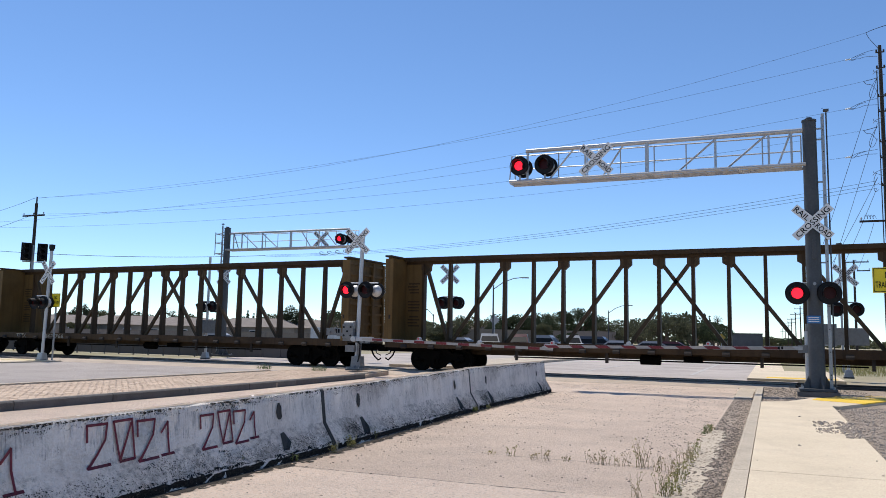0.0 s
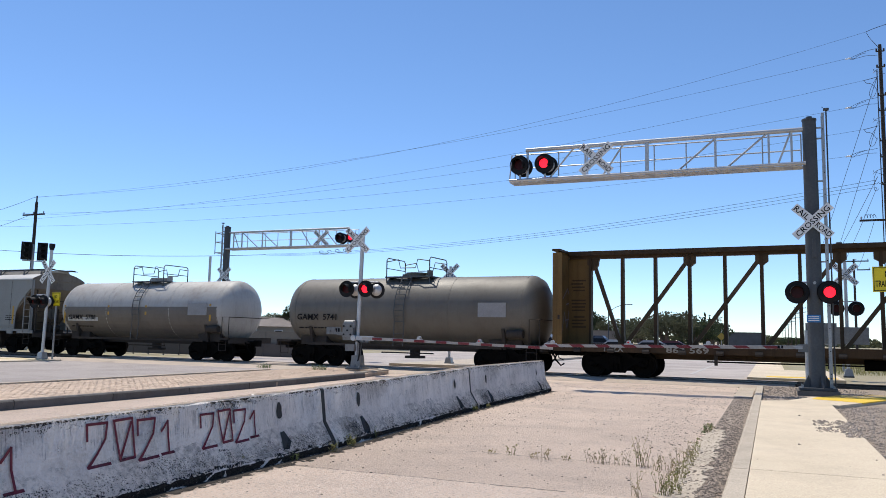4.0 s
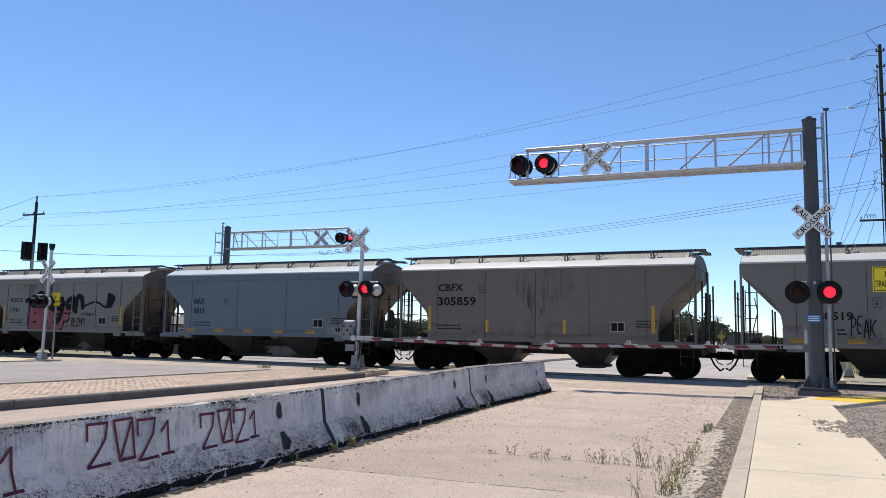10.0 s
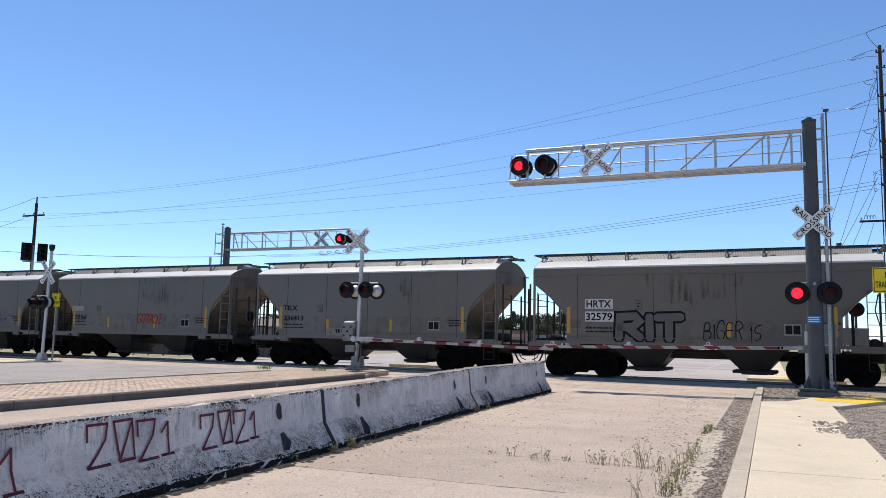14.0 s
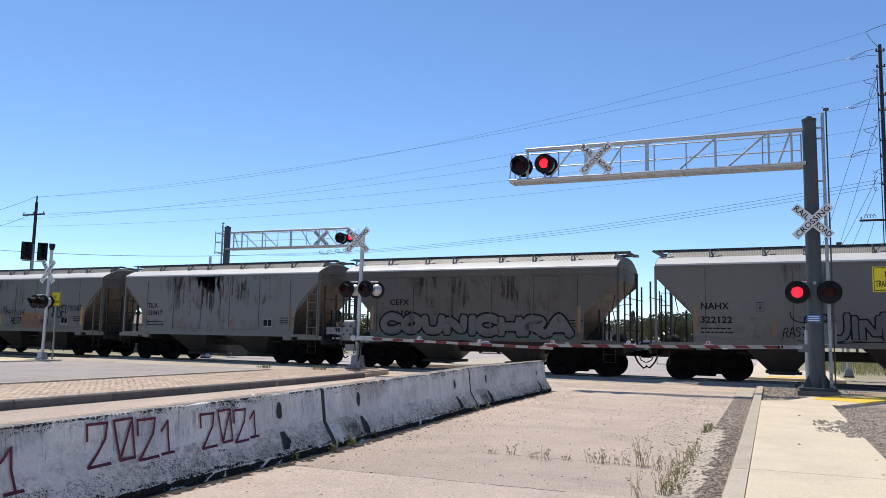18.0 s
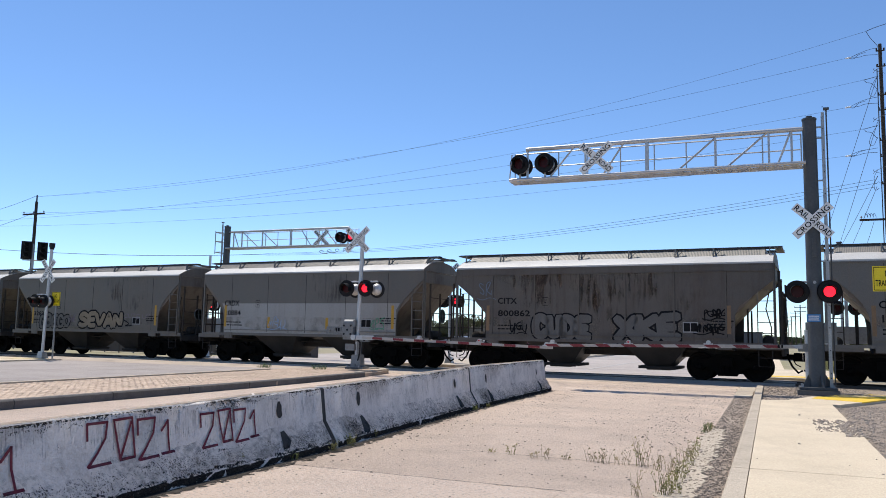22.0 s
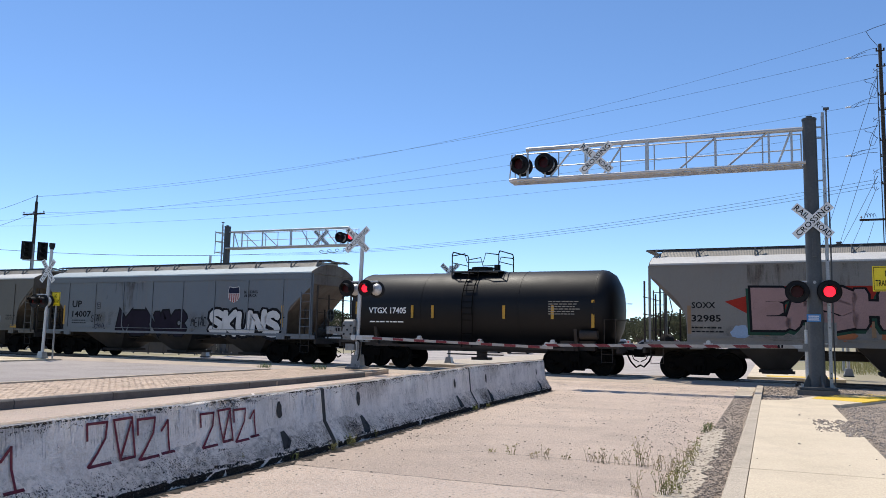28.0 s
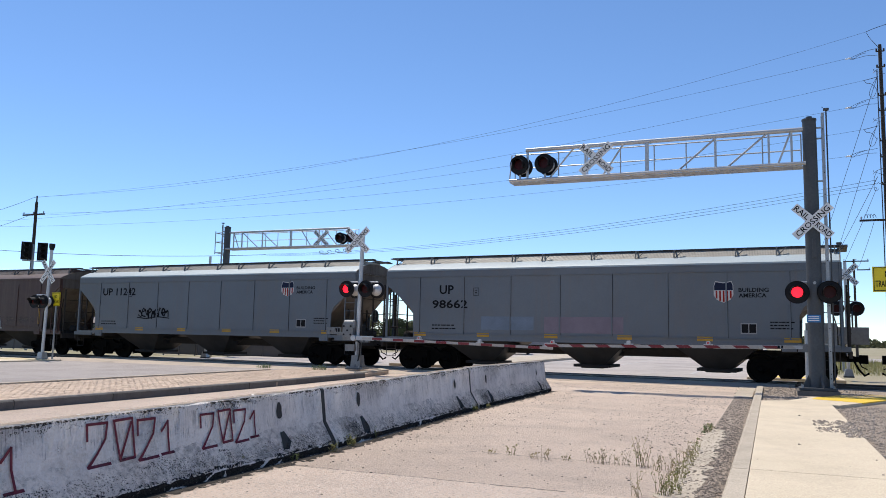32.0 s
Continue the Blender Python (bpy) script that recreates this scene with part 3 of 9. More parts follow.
def barrier(q0, p0, q1, p1, seed, h0=0.813, h1=0.813):
    """A precast unit 6.1 m long whose viewer-side foot runs from (q0, p0) to (q1, p1)."""
    a, b = plan(q0 - 0.3, p0), plan(q1 - 0.3, p1)
    ang = math.degrees(math.atan2(b.y - a.y, b.x - a.x)) - 90
    ob = thing("concrete_barrier", "weathered white concrete road barrier with dark stains and spray paint", "barrier", pose(a.x, a.y, 0, 0, 0, ang), "row of barriers")
    ln = (b - a).length
    r = random.Random(seed)
    k = lambda y: ((h0 + (h1 - h0) * y / ln) - 0.33) / 0.483      # the units differ in height above the foot
    up = lambda y, z: z if z < 0.33 else 0.33 + (z - 0.33) * k(y)
    down = lambda y, z: z if z < 0.33 else 0.33 + (z - 0.33) / k(y)
    ob["heights"] = (h0, h1)
    g = Geo()
    n = 40
    rings = []
    for i in range(n + 1):
        y = ln * i / n
        inset = 0.02 if i in (0, n) else 0
        rings.append([(x * (1 - inset) + r.uniform(-.004, .004), y, up(y, z + (r.uniform(-.014, .004) if z > .7 else 0) - inset * .3)) for x, z in PROF])
    g.loft(rings)
    put("body", g, M_BARRIER, ob)
    # lifting holes and foot scuppers: flat black shapes stand for their shaded mouths
    for y in (0.95, ln - 0.95):
        h = Geo()
        c = [(y + math.cos(t) * 0.055 * r.uniform(.8, 1.2), 0.53 + math.sin(t) * 0.095 * r.uniform(.8, 1.2)) for t in (2 * math.pi * k / 10 for k in range(10))]
        h.add([(face(down(yy, z)) + 0.006, yy, z) for yy, z in c], [tuple(range(10))])
        put("lifting_hole", h, M_GAP_BLACK, ob, "dark lifting hole")
        h = Geo()
        c = [(y - 0.14, 0.06), (y + 0.16, 0.06), (y + 0.10, 0.2), (y + 0.05, 0.31), (y - 0.03, 0.3), (y - 0.09, 0.17)]
        h.add([(face(max(z, .076)) + 0.006, yy, z) for yy, z in c], [tuple(range(6))])
        put("scupper", h, M_GAP_BLACK, ob, "dark drainage notch")
    # grime: splashes at the foot, runs from the top
    def sheet(z0, z1, rough, off):
        """A dirt film on the face between z0 and a ragged edge near z1."""
        g, n, m = Geo(), 90, 5
        edge = [z1 + r.uniform(-rough, rough) * (1 + math.sin(i * .7) * .5) for i in range(n + 1)]
        fx = lambda z: (0.30 if z < 0.076 else face(min(z, 0.80))) + off
        vs = [(fx(z), 0.01 + (ln - 0.02) * i / n, up(ln * i / n, z)) for i in range(n + 1) for z in (z0 + (edge[i] - z0) * q / m for q in range(m + 1))]
        g.add(vs, [(k * (m + 1) + q, (k + 1) * (m + 1) + q, (k + 1) * (m + 1) + q + 1, k * (m + 1) + q + 1) for k in range(n) for q in range(m)])
        return g
    g = Geo()
    g.add([(x, ln * i / 40, up(ln * i / 40, 0.8155)) for i in range(41) for x in (-0.066, 0.066)], [(2 * i, 2 * i + 1, 2 * i + 3, 2 * i + 2) for i in range(40)])
    tagged(put("top_dirt", g, G_TOP, ob, "tan dirt lying on the top"), kind="stuff")
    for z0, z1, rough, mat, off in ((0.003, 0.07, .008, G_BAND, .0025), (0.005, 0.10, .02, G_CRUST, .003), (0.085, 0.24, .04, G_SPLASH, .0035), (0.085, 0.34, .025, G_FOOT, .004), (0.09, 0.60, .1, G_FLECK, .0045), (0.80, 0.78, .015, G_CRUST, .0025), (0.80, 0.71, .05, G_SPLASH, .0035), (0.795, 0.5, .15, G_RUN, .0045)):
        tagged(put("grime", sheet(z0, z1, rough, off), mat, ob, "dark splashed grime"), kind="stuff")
    # near-black plates added at both ends stand in for shadow in the open joints
    put("end_plate", Geo().prism([(x * 0.9, up(ln, z) * 0.97 + .005) for x, z in PROF], (lambda u, v: (u, ln + 0.001, v), lambda u, v: (u, ln + 0.06, v))), M_GAP_BLACK, ob)
    put("end_plate", Geo().prism([(x * 0.93, up(0, z) * 0.97 + .005) for x, z in PROF], (lambda u, v: (u, -0.062, v), lambda u, v: (u, 0.018, v))), M_GAP_BLACK, ob)
    ob["length"] = ln
    return ob


bar1 = barrier(-4.94, 2.52, -5.0, 8.62, 1, 0.685, 0.745)
bar2 = barrier(-5.03, 8.75, -5.38, 14.84, 2, 0.745, 0.80)
bar3 = barrier(-5.40, 14.97, -5.52, 21.05, 3)
# dark blobs stand for washed-up dirt and the barrier's contact shadow together
def foot_dirt():
    r, g = random.Random(44), Geo()
    for _ in range(2800):
        p = r.uniform(2, 21)
        q = -4.97 - max(0, min(1, (p - 8.7) / 6)) * .4 - max(0, p - 14.8) * .025 + abs(r.gauss(0, .07))
        n = 7
        s = r.uniform(.015, .07)
        g.add([(q + math.cos(t) * s * .6 * r.uniform(.5, 1.2), p + math.sin(t) * s * r.uniform(.5, 1.2), .0025 + r.uniform(0, .002)) for t in (6.283 * i / n for i in range(n))], [tuple(range(n))])
    tagged(put("foot_dirt", g, M_FOOT_DARK, m=ROADM), "dark dirt washed against the barrier foot", "dirt", kind="stuff")


foot_dirt()
bar0 = barrier(-4.90, -3.7, -4.93, 2.40, 4, 0.69, 0.685)

DIGIT = {"2": [[(0.02, .62), (0.02, 1), (.9, 1), (.8, .62), (.45, .3), (.0, .0), (1, .02)]],
         "0": [[(.05, .98), (.9, 1), (1, .02), (.3, .0), (.05, .98)], [(.85, .9), (.35, .05)]],
         "1": [[(.1, .7), (.6, 1), (.6, 0)], [(.05, 0), (1, .02)]]}


def year(y0, z0, w, h, last, only=""):
    """Sprayed digits along the near unit."""
    k = 0
    for i, ch in enumerate(only or "2021"):
        ww = w * (0.24 if ch != "1" else 0.17)
        g = Geo()
        ribbon(g, [[(y0 + k + u * ww, z0 + (i * last) + v * h * (1 if ch != "1" else .85) + (.02 if i % 2 else 0)) for u, v in st] for st in DIGIT[ch]], 0.023, lambda a, b: (face(b) + 0.003 + 0.008 * (b > .33), a, b))
        put("spray_paint", g, M_SPRAY_RED, bar1, "dark red sprayed digit " + ch)
        k += w * 0.275


year(4.9 - 2.52, 0.30, 1.02, 0.34, -0.006)
year(6.30 - 2.52, 0.285, 0.95, 0.32, 0.0)
year(4.10 - 2.52, 0.23, 1.02, 0.37, 0.0, "1")

# ---- crossing signals ----
def disc(r, y0, y1, n=24):
    return Geo().turn([(y0, 0.0), (y0, r), (y1, r), (y1, 0.0)], (0, 0, 0), (0, 1, 0), n)


LAMP_BACK = Geo()
LAMP_BACK.turn([(0.0, 0.0), (0.0, 0.285), (-0.02, 0.305), (0.02, 0.305), (0.03, 0.27), (0.03, 0.17), (0.16, 0.14), (0.19, 0.07), (0.19, 0.0)], (0, 0, 0), (0, 1, 0), 28)
LAMP_BACK = LAMP_BACK.mesh("background")
g = Geo()   # hood: an open half tube over the lens
rings = []
for y in (-0.005, -0.30):
    k = 1.0 if y > -0.1 else 0.9
    rings.append([(math.cos(t) * 0.185 * k, y * (1.0 if 0.3 < t < 2.84 else 0.6), math.sin(t) * 0.185 * k) for t in (-0.6 + (math.pi + 1.2) * i / 16 for i in range(17))])
    rings[-1] += [(x * 0.95, yy, z * 0.95) for x, yy, z in reversed(rings[-1])]
LAMP_HOOD = g.loft(rings).mesh("hood")
LAMP_CAN = Geo().turn([(0.032, 0.0), (0.032, 0.215), (0.05, 0.22), (0.16, 0.17), (0.21, 0.09), (0.215, 0.0)], (0, 0, 0), (0, 1, 0), 22).mesh("housing")
LAMP_LENS = disc(0.155, -0.02, -0.006).mesh("lens")
LAMP_GLOW = disc(0.145, -0.004, 0.004).mesh("lit_lens")


def lamp(parent, c, turn, side=None, blink=""):
    """A flashing lamp at c facing the way turn names (0: towards -y). side: 0 or 1 of the pair, None for one that stays dark."""
    m = pose(*c, 0, 0, turn)
    b = put("lamp", LAMP_BACK, M_BLACK, parent, "black round lamp backplate with a hood", m)
    put("hood", LAMP_HOOD, M_BLACK, b)
    put("housing", LAMP_CAN, M_ALU, b, "silver lamp housing")
    put("lens", LAMP_LENS, M_LENS, b, "dark red lens")
    if side is not None:
        LIT.append((put("lit_lens", LAMP_GLOW, M_GLOW, b, "glowing red light"), side, blink))
    return b


BLADE = Geo().box((0, 0, 0), (1.22, 0.012, 0.229)).mesh("blade")
W_ROAD1, W_ROAD2, W_CROSS = words("RAIL", 0.15, 0.44, 0.01), words("ROAD", 0.15, 0.46, 0.01), words("CROSSING", 0.15, 1.08, 0.01)


def crossbuck(parent, c, turn, slope=43, front=True):
    """The white X sign: two blades with lettering, facing the way turn names."""
    base = pose(*c, 0, 0, turn)
    a = put("sign_blade", BLADE, M_SIGN, parent, "white crossbuck blade lettered RAIL ROAD", base @ pose(0, 0.008, 0, 0, slope, 0))
    b = put("sign_blade", BLADE, M_SIGN, parent, "white crossbuck blade lettered CROSSING", base @ pose(0, -0.008, 0, 0, -slope, 0))
    put("lettering", W_ROAD1, M_LETTER, a, m=pose(-0.57, -0.008, -0.075))
    put("lettering", W_ROAD2, M_LETTER, a, m=pose(0.12, -0.008, -0.075))
    put("lettering", W_CROSS, M_LETTER, b, m=pose(-0.54, -0.008, -0.075))


def mast_base(parent, r, h=0.32):
    put("base_plate", Geo().box((0, 0, 0.03), (r * 4.4, r * 4.4, 0.06)), M_MAST, parent)
    for a in range(4):
        m = pose(0, 0, 0, 0, 0, 90 * a + 20)
        put("gusset", Geo().prism([(r * 0.8, 0.06), (r * 2.0, 0.06), (r * 1.1, 0.06 + h)], (lambda u, v: (u, -0.012, v), lambda u, v: (u, 0.012, v))), M_MAST, parent, m=m)
    for x in (-1, 1):
        for y in (-1, 1):
            put("bolt", Geo().rod((x * r * 1.8, y * r * 1.8, 0.05), (x * r * 1.8, y * r * 1.8, 0.13), 0.025, 6), M_GALV, parent)


def cantilever(name, q, p, z, length, top, height, r, turn, tip_side, lamps, bucks, blink="", label=""):
    """A signal mast with a truss arm over the lanes. turn: facing of its lamps; tip_side: -1 reaches to -q."""
    o = plan(q, p, z)
    ob = thing(name, label, "railway signal", pose(o.x, o.y, o.z, 0, 0, ROAD_TURN))
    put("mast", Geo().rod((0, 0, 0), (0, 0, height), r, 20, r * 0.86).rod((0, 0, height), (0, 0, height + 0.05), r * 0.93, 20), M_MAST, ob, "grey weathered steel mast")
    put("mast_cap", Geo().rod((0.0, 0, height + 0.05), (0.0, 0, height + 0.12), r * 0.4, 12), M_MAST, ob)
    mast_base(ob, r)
    b, t, s = top - 1.0, top, tip_side
    x1 = s * length
    def px(f):
        return s * (r + (length - r) * f)
    put("top_chord", Geo().rod((s * r * 0.6, 0, t), (x1 - s * 0.45, 0, t), 0.065, 12), M_ALU, ob)
    for y in (-0.28, 0.3):
        put("bottom_chord", Geo().rod((s * r * 0.6, y, b), (x1, y, b), 0.05, 10), M_ALU, ob)
    gr = Geo()
    n = int(length / 0.3)
    for i in range(n):
        x = px((i + 0.5) / n)
        gr.bar((x, -0.28, b - 0.03), (x, 0.3, b - 0.03), 0.05, 0.03)
    for y in (-0.2, -0.06, 0.08, 0.22):
        gr.bar((px(0), y, b - 0.055), (x1, y, b - 0.055), 0.08, 0.02)
    put("walkway", gr, M_ALU, ob, "steel walkway grating")
    for f in (0.03, 0.10, 0.27, 0.5, 0.72, 0.94):
        w = 0.10 if f == 0.5 else 0.06
        put("truss_post", Geo().bar((px(f), 0, b - 0.02), (px(f), 0, t), w, w), M_ALU, ob)
    for f0, f1 in ((0.03, 0.075), (0.10, 0.24), (0.26, 0.40), (0.58, 0.66), (0.76, 0.86)):
        put("truss_brace", Geo().rod((px(f1), 0, b + 0.02), (px(f0), 0, t), 0.028, 8), M_ALU, ob)
    for f in (0.0, 0.12, 0.27, 0.37, 0.48, 0.6, 0.72, 0.83):
        put("rail_post", Geo().rod((px(f), 0.32, b), (px(f), 0.32, t - 0.05), 0.02, 6), M_ALU, ob)
    for z2 in (b + 0.5, t - 0.06):
        put("handrail", Geo().rod((px(0), 0.32, z2), (x1, 0.32, z2), 0.018, 6), M_ALU, ob)
    put("end_rail", Geo().tube([(x1, 0.3, b), (x1, 0.3, t - 0.05), (x1, -0.05, t - 0.15), (x1, -0.28, b)], 0.02, 6), M_ALU, ob)
    for dx, dz, side in lamps:
        lamp(ob, (x1 + dx, -0.12, b + dz), turn, side, blink)
        lamp(ob, (x1 + dx + 0.06, 0.14, b + dz - 0.03), turn + 180)
        put("lamp_arm", Geo().bar((x1 + dx, 0, b), (x1 + dx, 0, b + dz), 0.05, 0.05), M_ALU, ob)
    for dx, dz in bucks:
        crossbuck(ob, (x1 + dx, -0.32 if turn == 0 else 0.36, b + dz), turn)
    # ladder behind the mast
    lx = -s * (r + 0.13)
    lad = put("ladder", Geo().bar((lx, -0.03, 0.05), (lx, -0.03, height + 0.2), 0.075, 0.05, (0, 1, 0)).bar((lx, 0.33, 0.05), (lx, 0.33, height + 0.2), 0.05, 0.03, (0, 1, 0)), M_GALV, ob, "perforated galvanised ladder")
    rung = Geo().rod((lx, 0, 0), (lx, 0.33, 0), 0.012, 6).mesh("rung")
    hole = Geo().box((lx - 0.0, -0.057, 0), (0.022, 0.004, 0.03)).mesh("slot")
    for i in range(int(height / 0.3)):
        put("rung", rung, M_GALV, lad, m=pose(0, 0, 0.3 + 0.3 * i))
        put("slot", hole, M_BLACK, lad, m=pose(0, 0, 0.42 + 0.6 * i) if i < height / 0.6 else pose(0, 0, 0.3))
    for z2 in (1.2, 3.4, 5.6, height - 0.2, height - 0.5):
        put("ladder_bracket", Geo().bar((lx, 0.02, z2), (0, 0.02, z2), 0.04, 0.04), M_GALV, ob)
    put("conduit", Geo().rod((lx - s * 0.1, 0.1, 0.1), (lx - s * 0.1, 0.1, height + 0.30), 0.02, 8).box((lx - s * 0.10, 0.1, height + 0.32), (0.14, 0.1, 0.06)), M_MAST, ob)
    return ob


near_mast = cantilever("cantilever_signal", 1.115, 23.25, 0.20, 8.50, 7.26 - 0.20, 7.28, 0.205, 0, -1,
                       [(0.26, 0.52, 0), (1.06, 0.52, 1)], [(2.70, 0.52)], "near arm",
                       label="tall grey cantilever crossing signal with red lamps beside the pavement")
put("foundation", Geo().box((0, 0, -0.08), (1.0, 1.0, 0.13)), M_KERB_DARK, near_mast, "grey concrete footing")
crossbuck(near_mast, (0, -0.26, 4.47), 0)
lamp(near_mast, (-0.43, -0.2, 2.57), 0, 0)
lamp(near_mast, (0.35, -0.2, 2.57), 0, 1)
put("lamp_arm", Geo().rod((-0.45, -0.05, 2.84), (0.37, -0.05, 2.84), 0.03, 8).rod((0, -0.25, 2.82), (0, 0.25, 2.82), 0.04, 8), M_GALV, near_mast)
put("notice", Geo().box((-0.05, -0.235, 1.87), (0.34, 0.012, 0.2)), M_SIGN_B, near_mast, "small blue information plate")
for z in (1.92, 1.87, 1.82):
    put("notice_bar", Geo().box((-0.05, -0.243, z), (0.26, 0.002, 0.022)), M_LETTER_W, near_mast)
put("junction_box", Geo().box((0.02, -0.24, 3.75), (0.09, 0.08, 0.5)), M_MAST, near_mast)


# ---- gates ----
def gate(name, q, p, z, reach, z_pivot, z_tip, way, label):
    """A lowered gate: mechanism on a post and a striped arm with small lamps. way: +1 reaches to +q."""
    o = plan(q, p, z)
    ob = thing(name, label, "crossing gate", pose(o.x, o.y, o.z, 0, 0, ROAD_TURN))
    hp, ht = z_pivot - z, z_tip - z
    n = int(reach / 0.41)
    def pt(f, dz=0):
        return Vector((way * (0.35 + (reach - 0.35) * f), -0.22, hp + (ht - hp) * f + dz))
    arm = put("arm", Geo().bar(pt(0), pt(1), 0.03, 0.088, (0, 0, 1)).bar(pt(-0.03), pt(0.3), 0.05, 0.10), M_ALU, ob, "long tapered gate arm")
    for i in range(n):
        a, b = pt(i / n), pt((i + 1) / n - 0.002)
        sh = 0.0 if way > 0 else 0.06
        hh = 0.042
        y = -0.262
        me = Geo().add([(a.x - sh * way, y, a.z - hh), (b.x - sh * way, y, b.z - hh), (b.x + sh * way, y, b.z + hh), (a.x + sh * way, y, a.z + hh)], [(0, 1, 2, 3)])
        put("stripe", me, M_RED_TAPE if i % 2 else M_WHITE_TAPE, arm, "red reflective stripe" if i % 2 else "white reflective stripe")
    for k, f in enumerate((0.32, 0.64, 0.97)):
        c = pt(f, 0.11)
        a = put("arm_lamp", Geo().turn([(-0.08, 0.0), (-0.08, 0.06), (0.08, 0.06), (0.08, 0.0)], c, (0, 1, 0), 12).box(c + Vector((0, 0, -0.05)), (0.26, 0.06, 0.04)), M_ALU, ob, "small gate arm lamp")
        LIT.append((put("lit_lens", Geo().turn([(-0.004, 0.0), (-0.004, 0.028), (0.004, 0.028), (0.004, 0.0)], (0, 0, 0), (0, 1, 0), 12), M_GLOW_SMALL, a, "small red light", pose(c.x, c.y - 0.075, c.z)), k % 2, "island" if way > 0 else ""))
    return ob


mid = gate("crossing_gate", -13.9, 25.35, 0.17, 7.35, 1.30, 1.10, 1, "silver gate mechanism with a lowered striped arm, on the island")
put("mast", Geo().rod((0, 0, 0), (0.13, 0, 4.95), 0.075, 14), M_ALU, mid, "slim silver mast, leaning a little")
mast_base(mid, 0.13, 0.2)
put("pedestal", Geo().box((0.06, 0, 0.30), (0.40, 0.36, 0.42), taper=0.85).box((0.08, 0, 0.05), (0.62, 0.5, 0.08)).rod((0.1, 0, 0.4), (0.1, 0, 1.0), 0.09, 10).box((-0.18, -0.1, 0.78), (0.36, 0.2, 0.24)), M_CASE, mid)
put("gate_case", Geo().box((-0.25, -0.05, 1.40), (0.42, 0.42, 0.5)).rod((-0.46, -0.05, 1.62), (-0.04, -0.05, 1.62), 0.16, 12).box((-0.1, -0.05, 1.10), (0.75, 0.3, 0.1)).box((0.3, -0.1, 1.02), (0.5, 0.2, 0.08)).rod((0.05, -0.3, 1.5), (0.05, -0.3, 1.75), 0.05, 8), M_CASE, mid, "silver gate motor case")
put("counterweight", Geo().box((-0.85, -0.2, 1.38), (0.6, 0.05, 0.26)).box((-0.45, -0.22, 1.28), (0.5, 0.05, 0.12)).rod((-0.8, -0.28, 1.44), (-0.8, -0.12, 1.44), 0.05, 8).rod((-1.0, -0.28, 1.36), (-1.0, -0.12, 1.36), 0.04, 8), M_CASE, mid, "grey counterweight plates")
crossbolt = Geo().rod((0, -0.02, 0), (0, 0.02, 0), 0.035, 8).mesh("cover_bolt")
for bx, bz in ((-0.40, 1.25), (-0.12, 1.25), (-0.40, 1.55), (-0.12, 1.55), (-0.26, 1.4), (-0.1, 1.12), (0.2, 1.04), (0.42, 1.04)):
    put("cover_bolt", crossbolt, M_BLACK, mid, m=pose(bx, -0.27 if bz > 1.2 else -0.22, bz))
put("cable_duct", Geo().tube([(0.12, -0.2, 1.05), (0.28, -0.26, 0.95), (0.24, -0.2, 0.6), (0.15, -0.15, 0.3)], 0.03, 6), M_BLACK, mid)
put("serial_bars", Geo().box((-0.72, -0.23, 1.40), (0.05, 0.002, 0.14)).box((-0.63, -0.23, 1.40), (0.07, 0.002, 0.14)), M_LETTER, mid)
put("arm_hinge", Geo().rod((0, -0.3, hinge := 1.13), (0, 0.1, hinge), 0.10, 14).bar((0, -0.22, 1.13), (0.8, -0.22, 1.13), 0.06, 0.16), M_ALU, mid)
crossbuck(mid, (-0.04, -0.12, 4.70), 0)
lamp(mid, (-0.42, -0.12, 2.91), 0, 0, "island")
lamp(mid, (0.36, -0.12, 2.91), 0, 1, "island")
lamp(mid, (-0.24, 0.25, 2.88), 180)
lamp(mid, (0.64, 0.25, 2.88), 180)
put("lamp_arm", Geo().rod((-0.4, 0, 3.16), (0.78, 0.05, 3.16), 0.028, 8), M_ALU, mid)

right_gate = gate("crossing_gate", 0.95, 24.5, 0.08, 7.5, 1.30, 1.19, -1, "silver gate mechanism with a lowered striped arm behind the mast")
put("post", Geo().rod((0, 0, 0), (0, 0, 1.7), 0.075, 12), M_ALU, right_gate)
mast_base(right_gate, 0.08, 0.15)
put("gate_case", Geo().box((0.36, 0.12, 1.60), (0.78, 0.35, 0.62)).box((0.36, -0.07, 1.60), (0.6, 0.03, 0.45)), M_CASE, right_gate, "grey gate motor case")
put("counterweight", Geo().box((0.05, -0.2, 1.20), (0.6, 0.05, 0.22)), M_CASE, right_gate, "grey counterweight plates")
put("serial_bars", Geo().box((-0.75, -0.266, 1.22), (0.06, 0.002, 0.08)).box((-0.66, -0.266, 1.22), (0.05, 0.002, 0.08)), M_LETTER, right_gate)


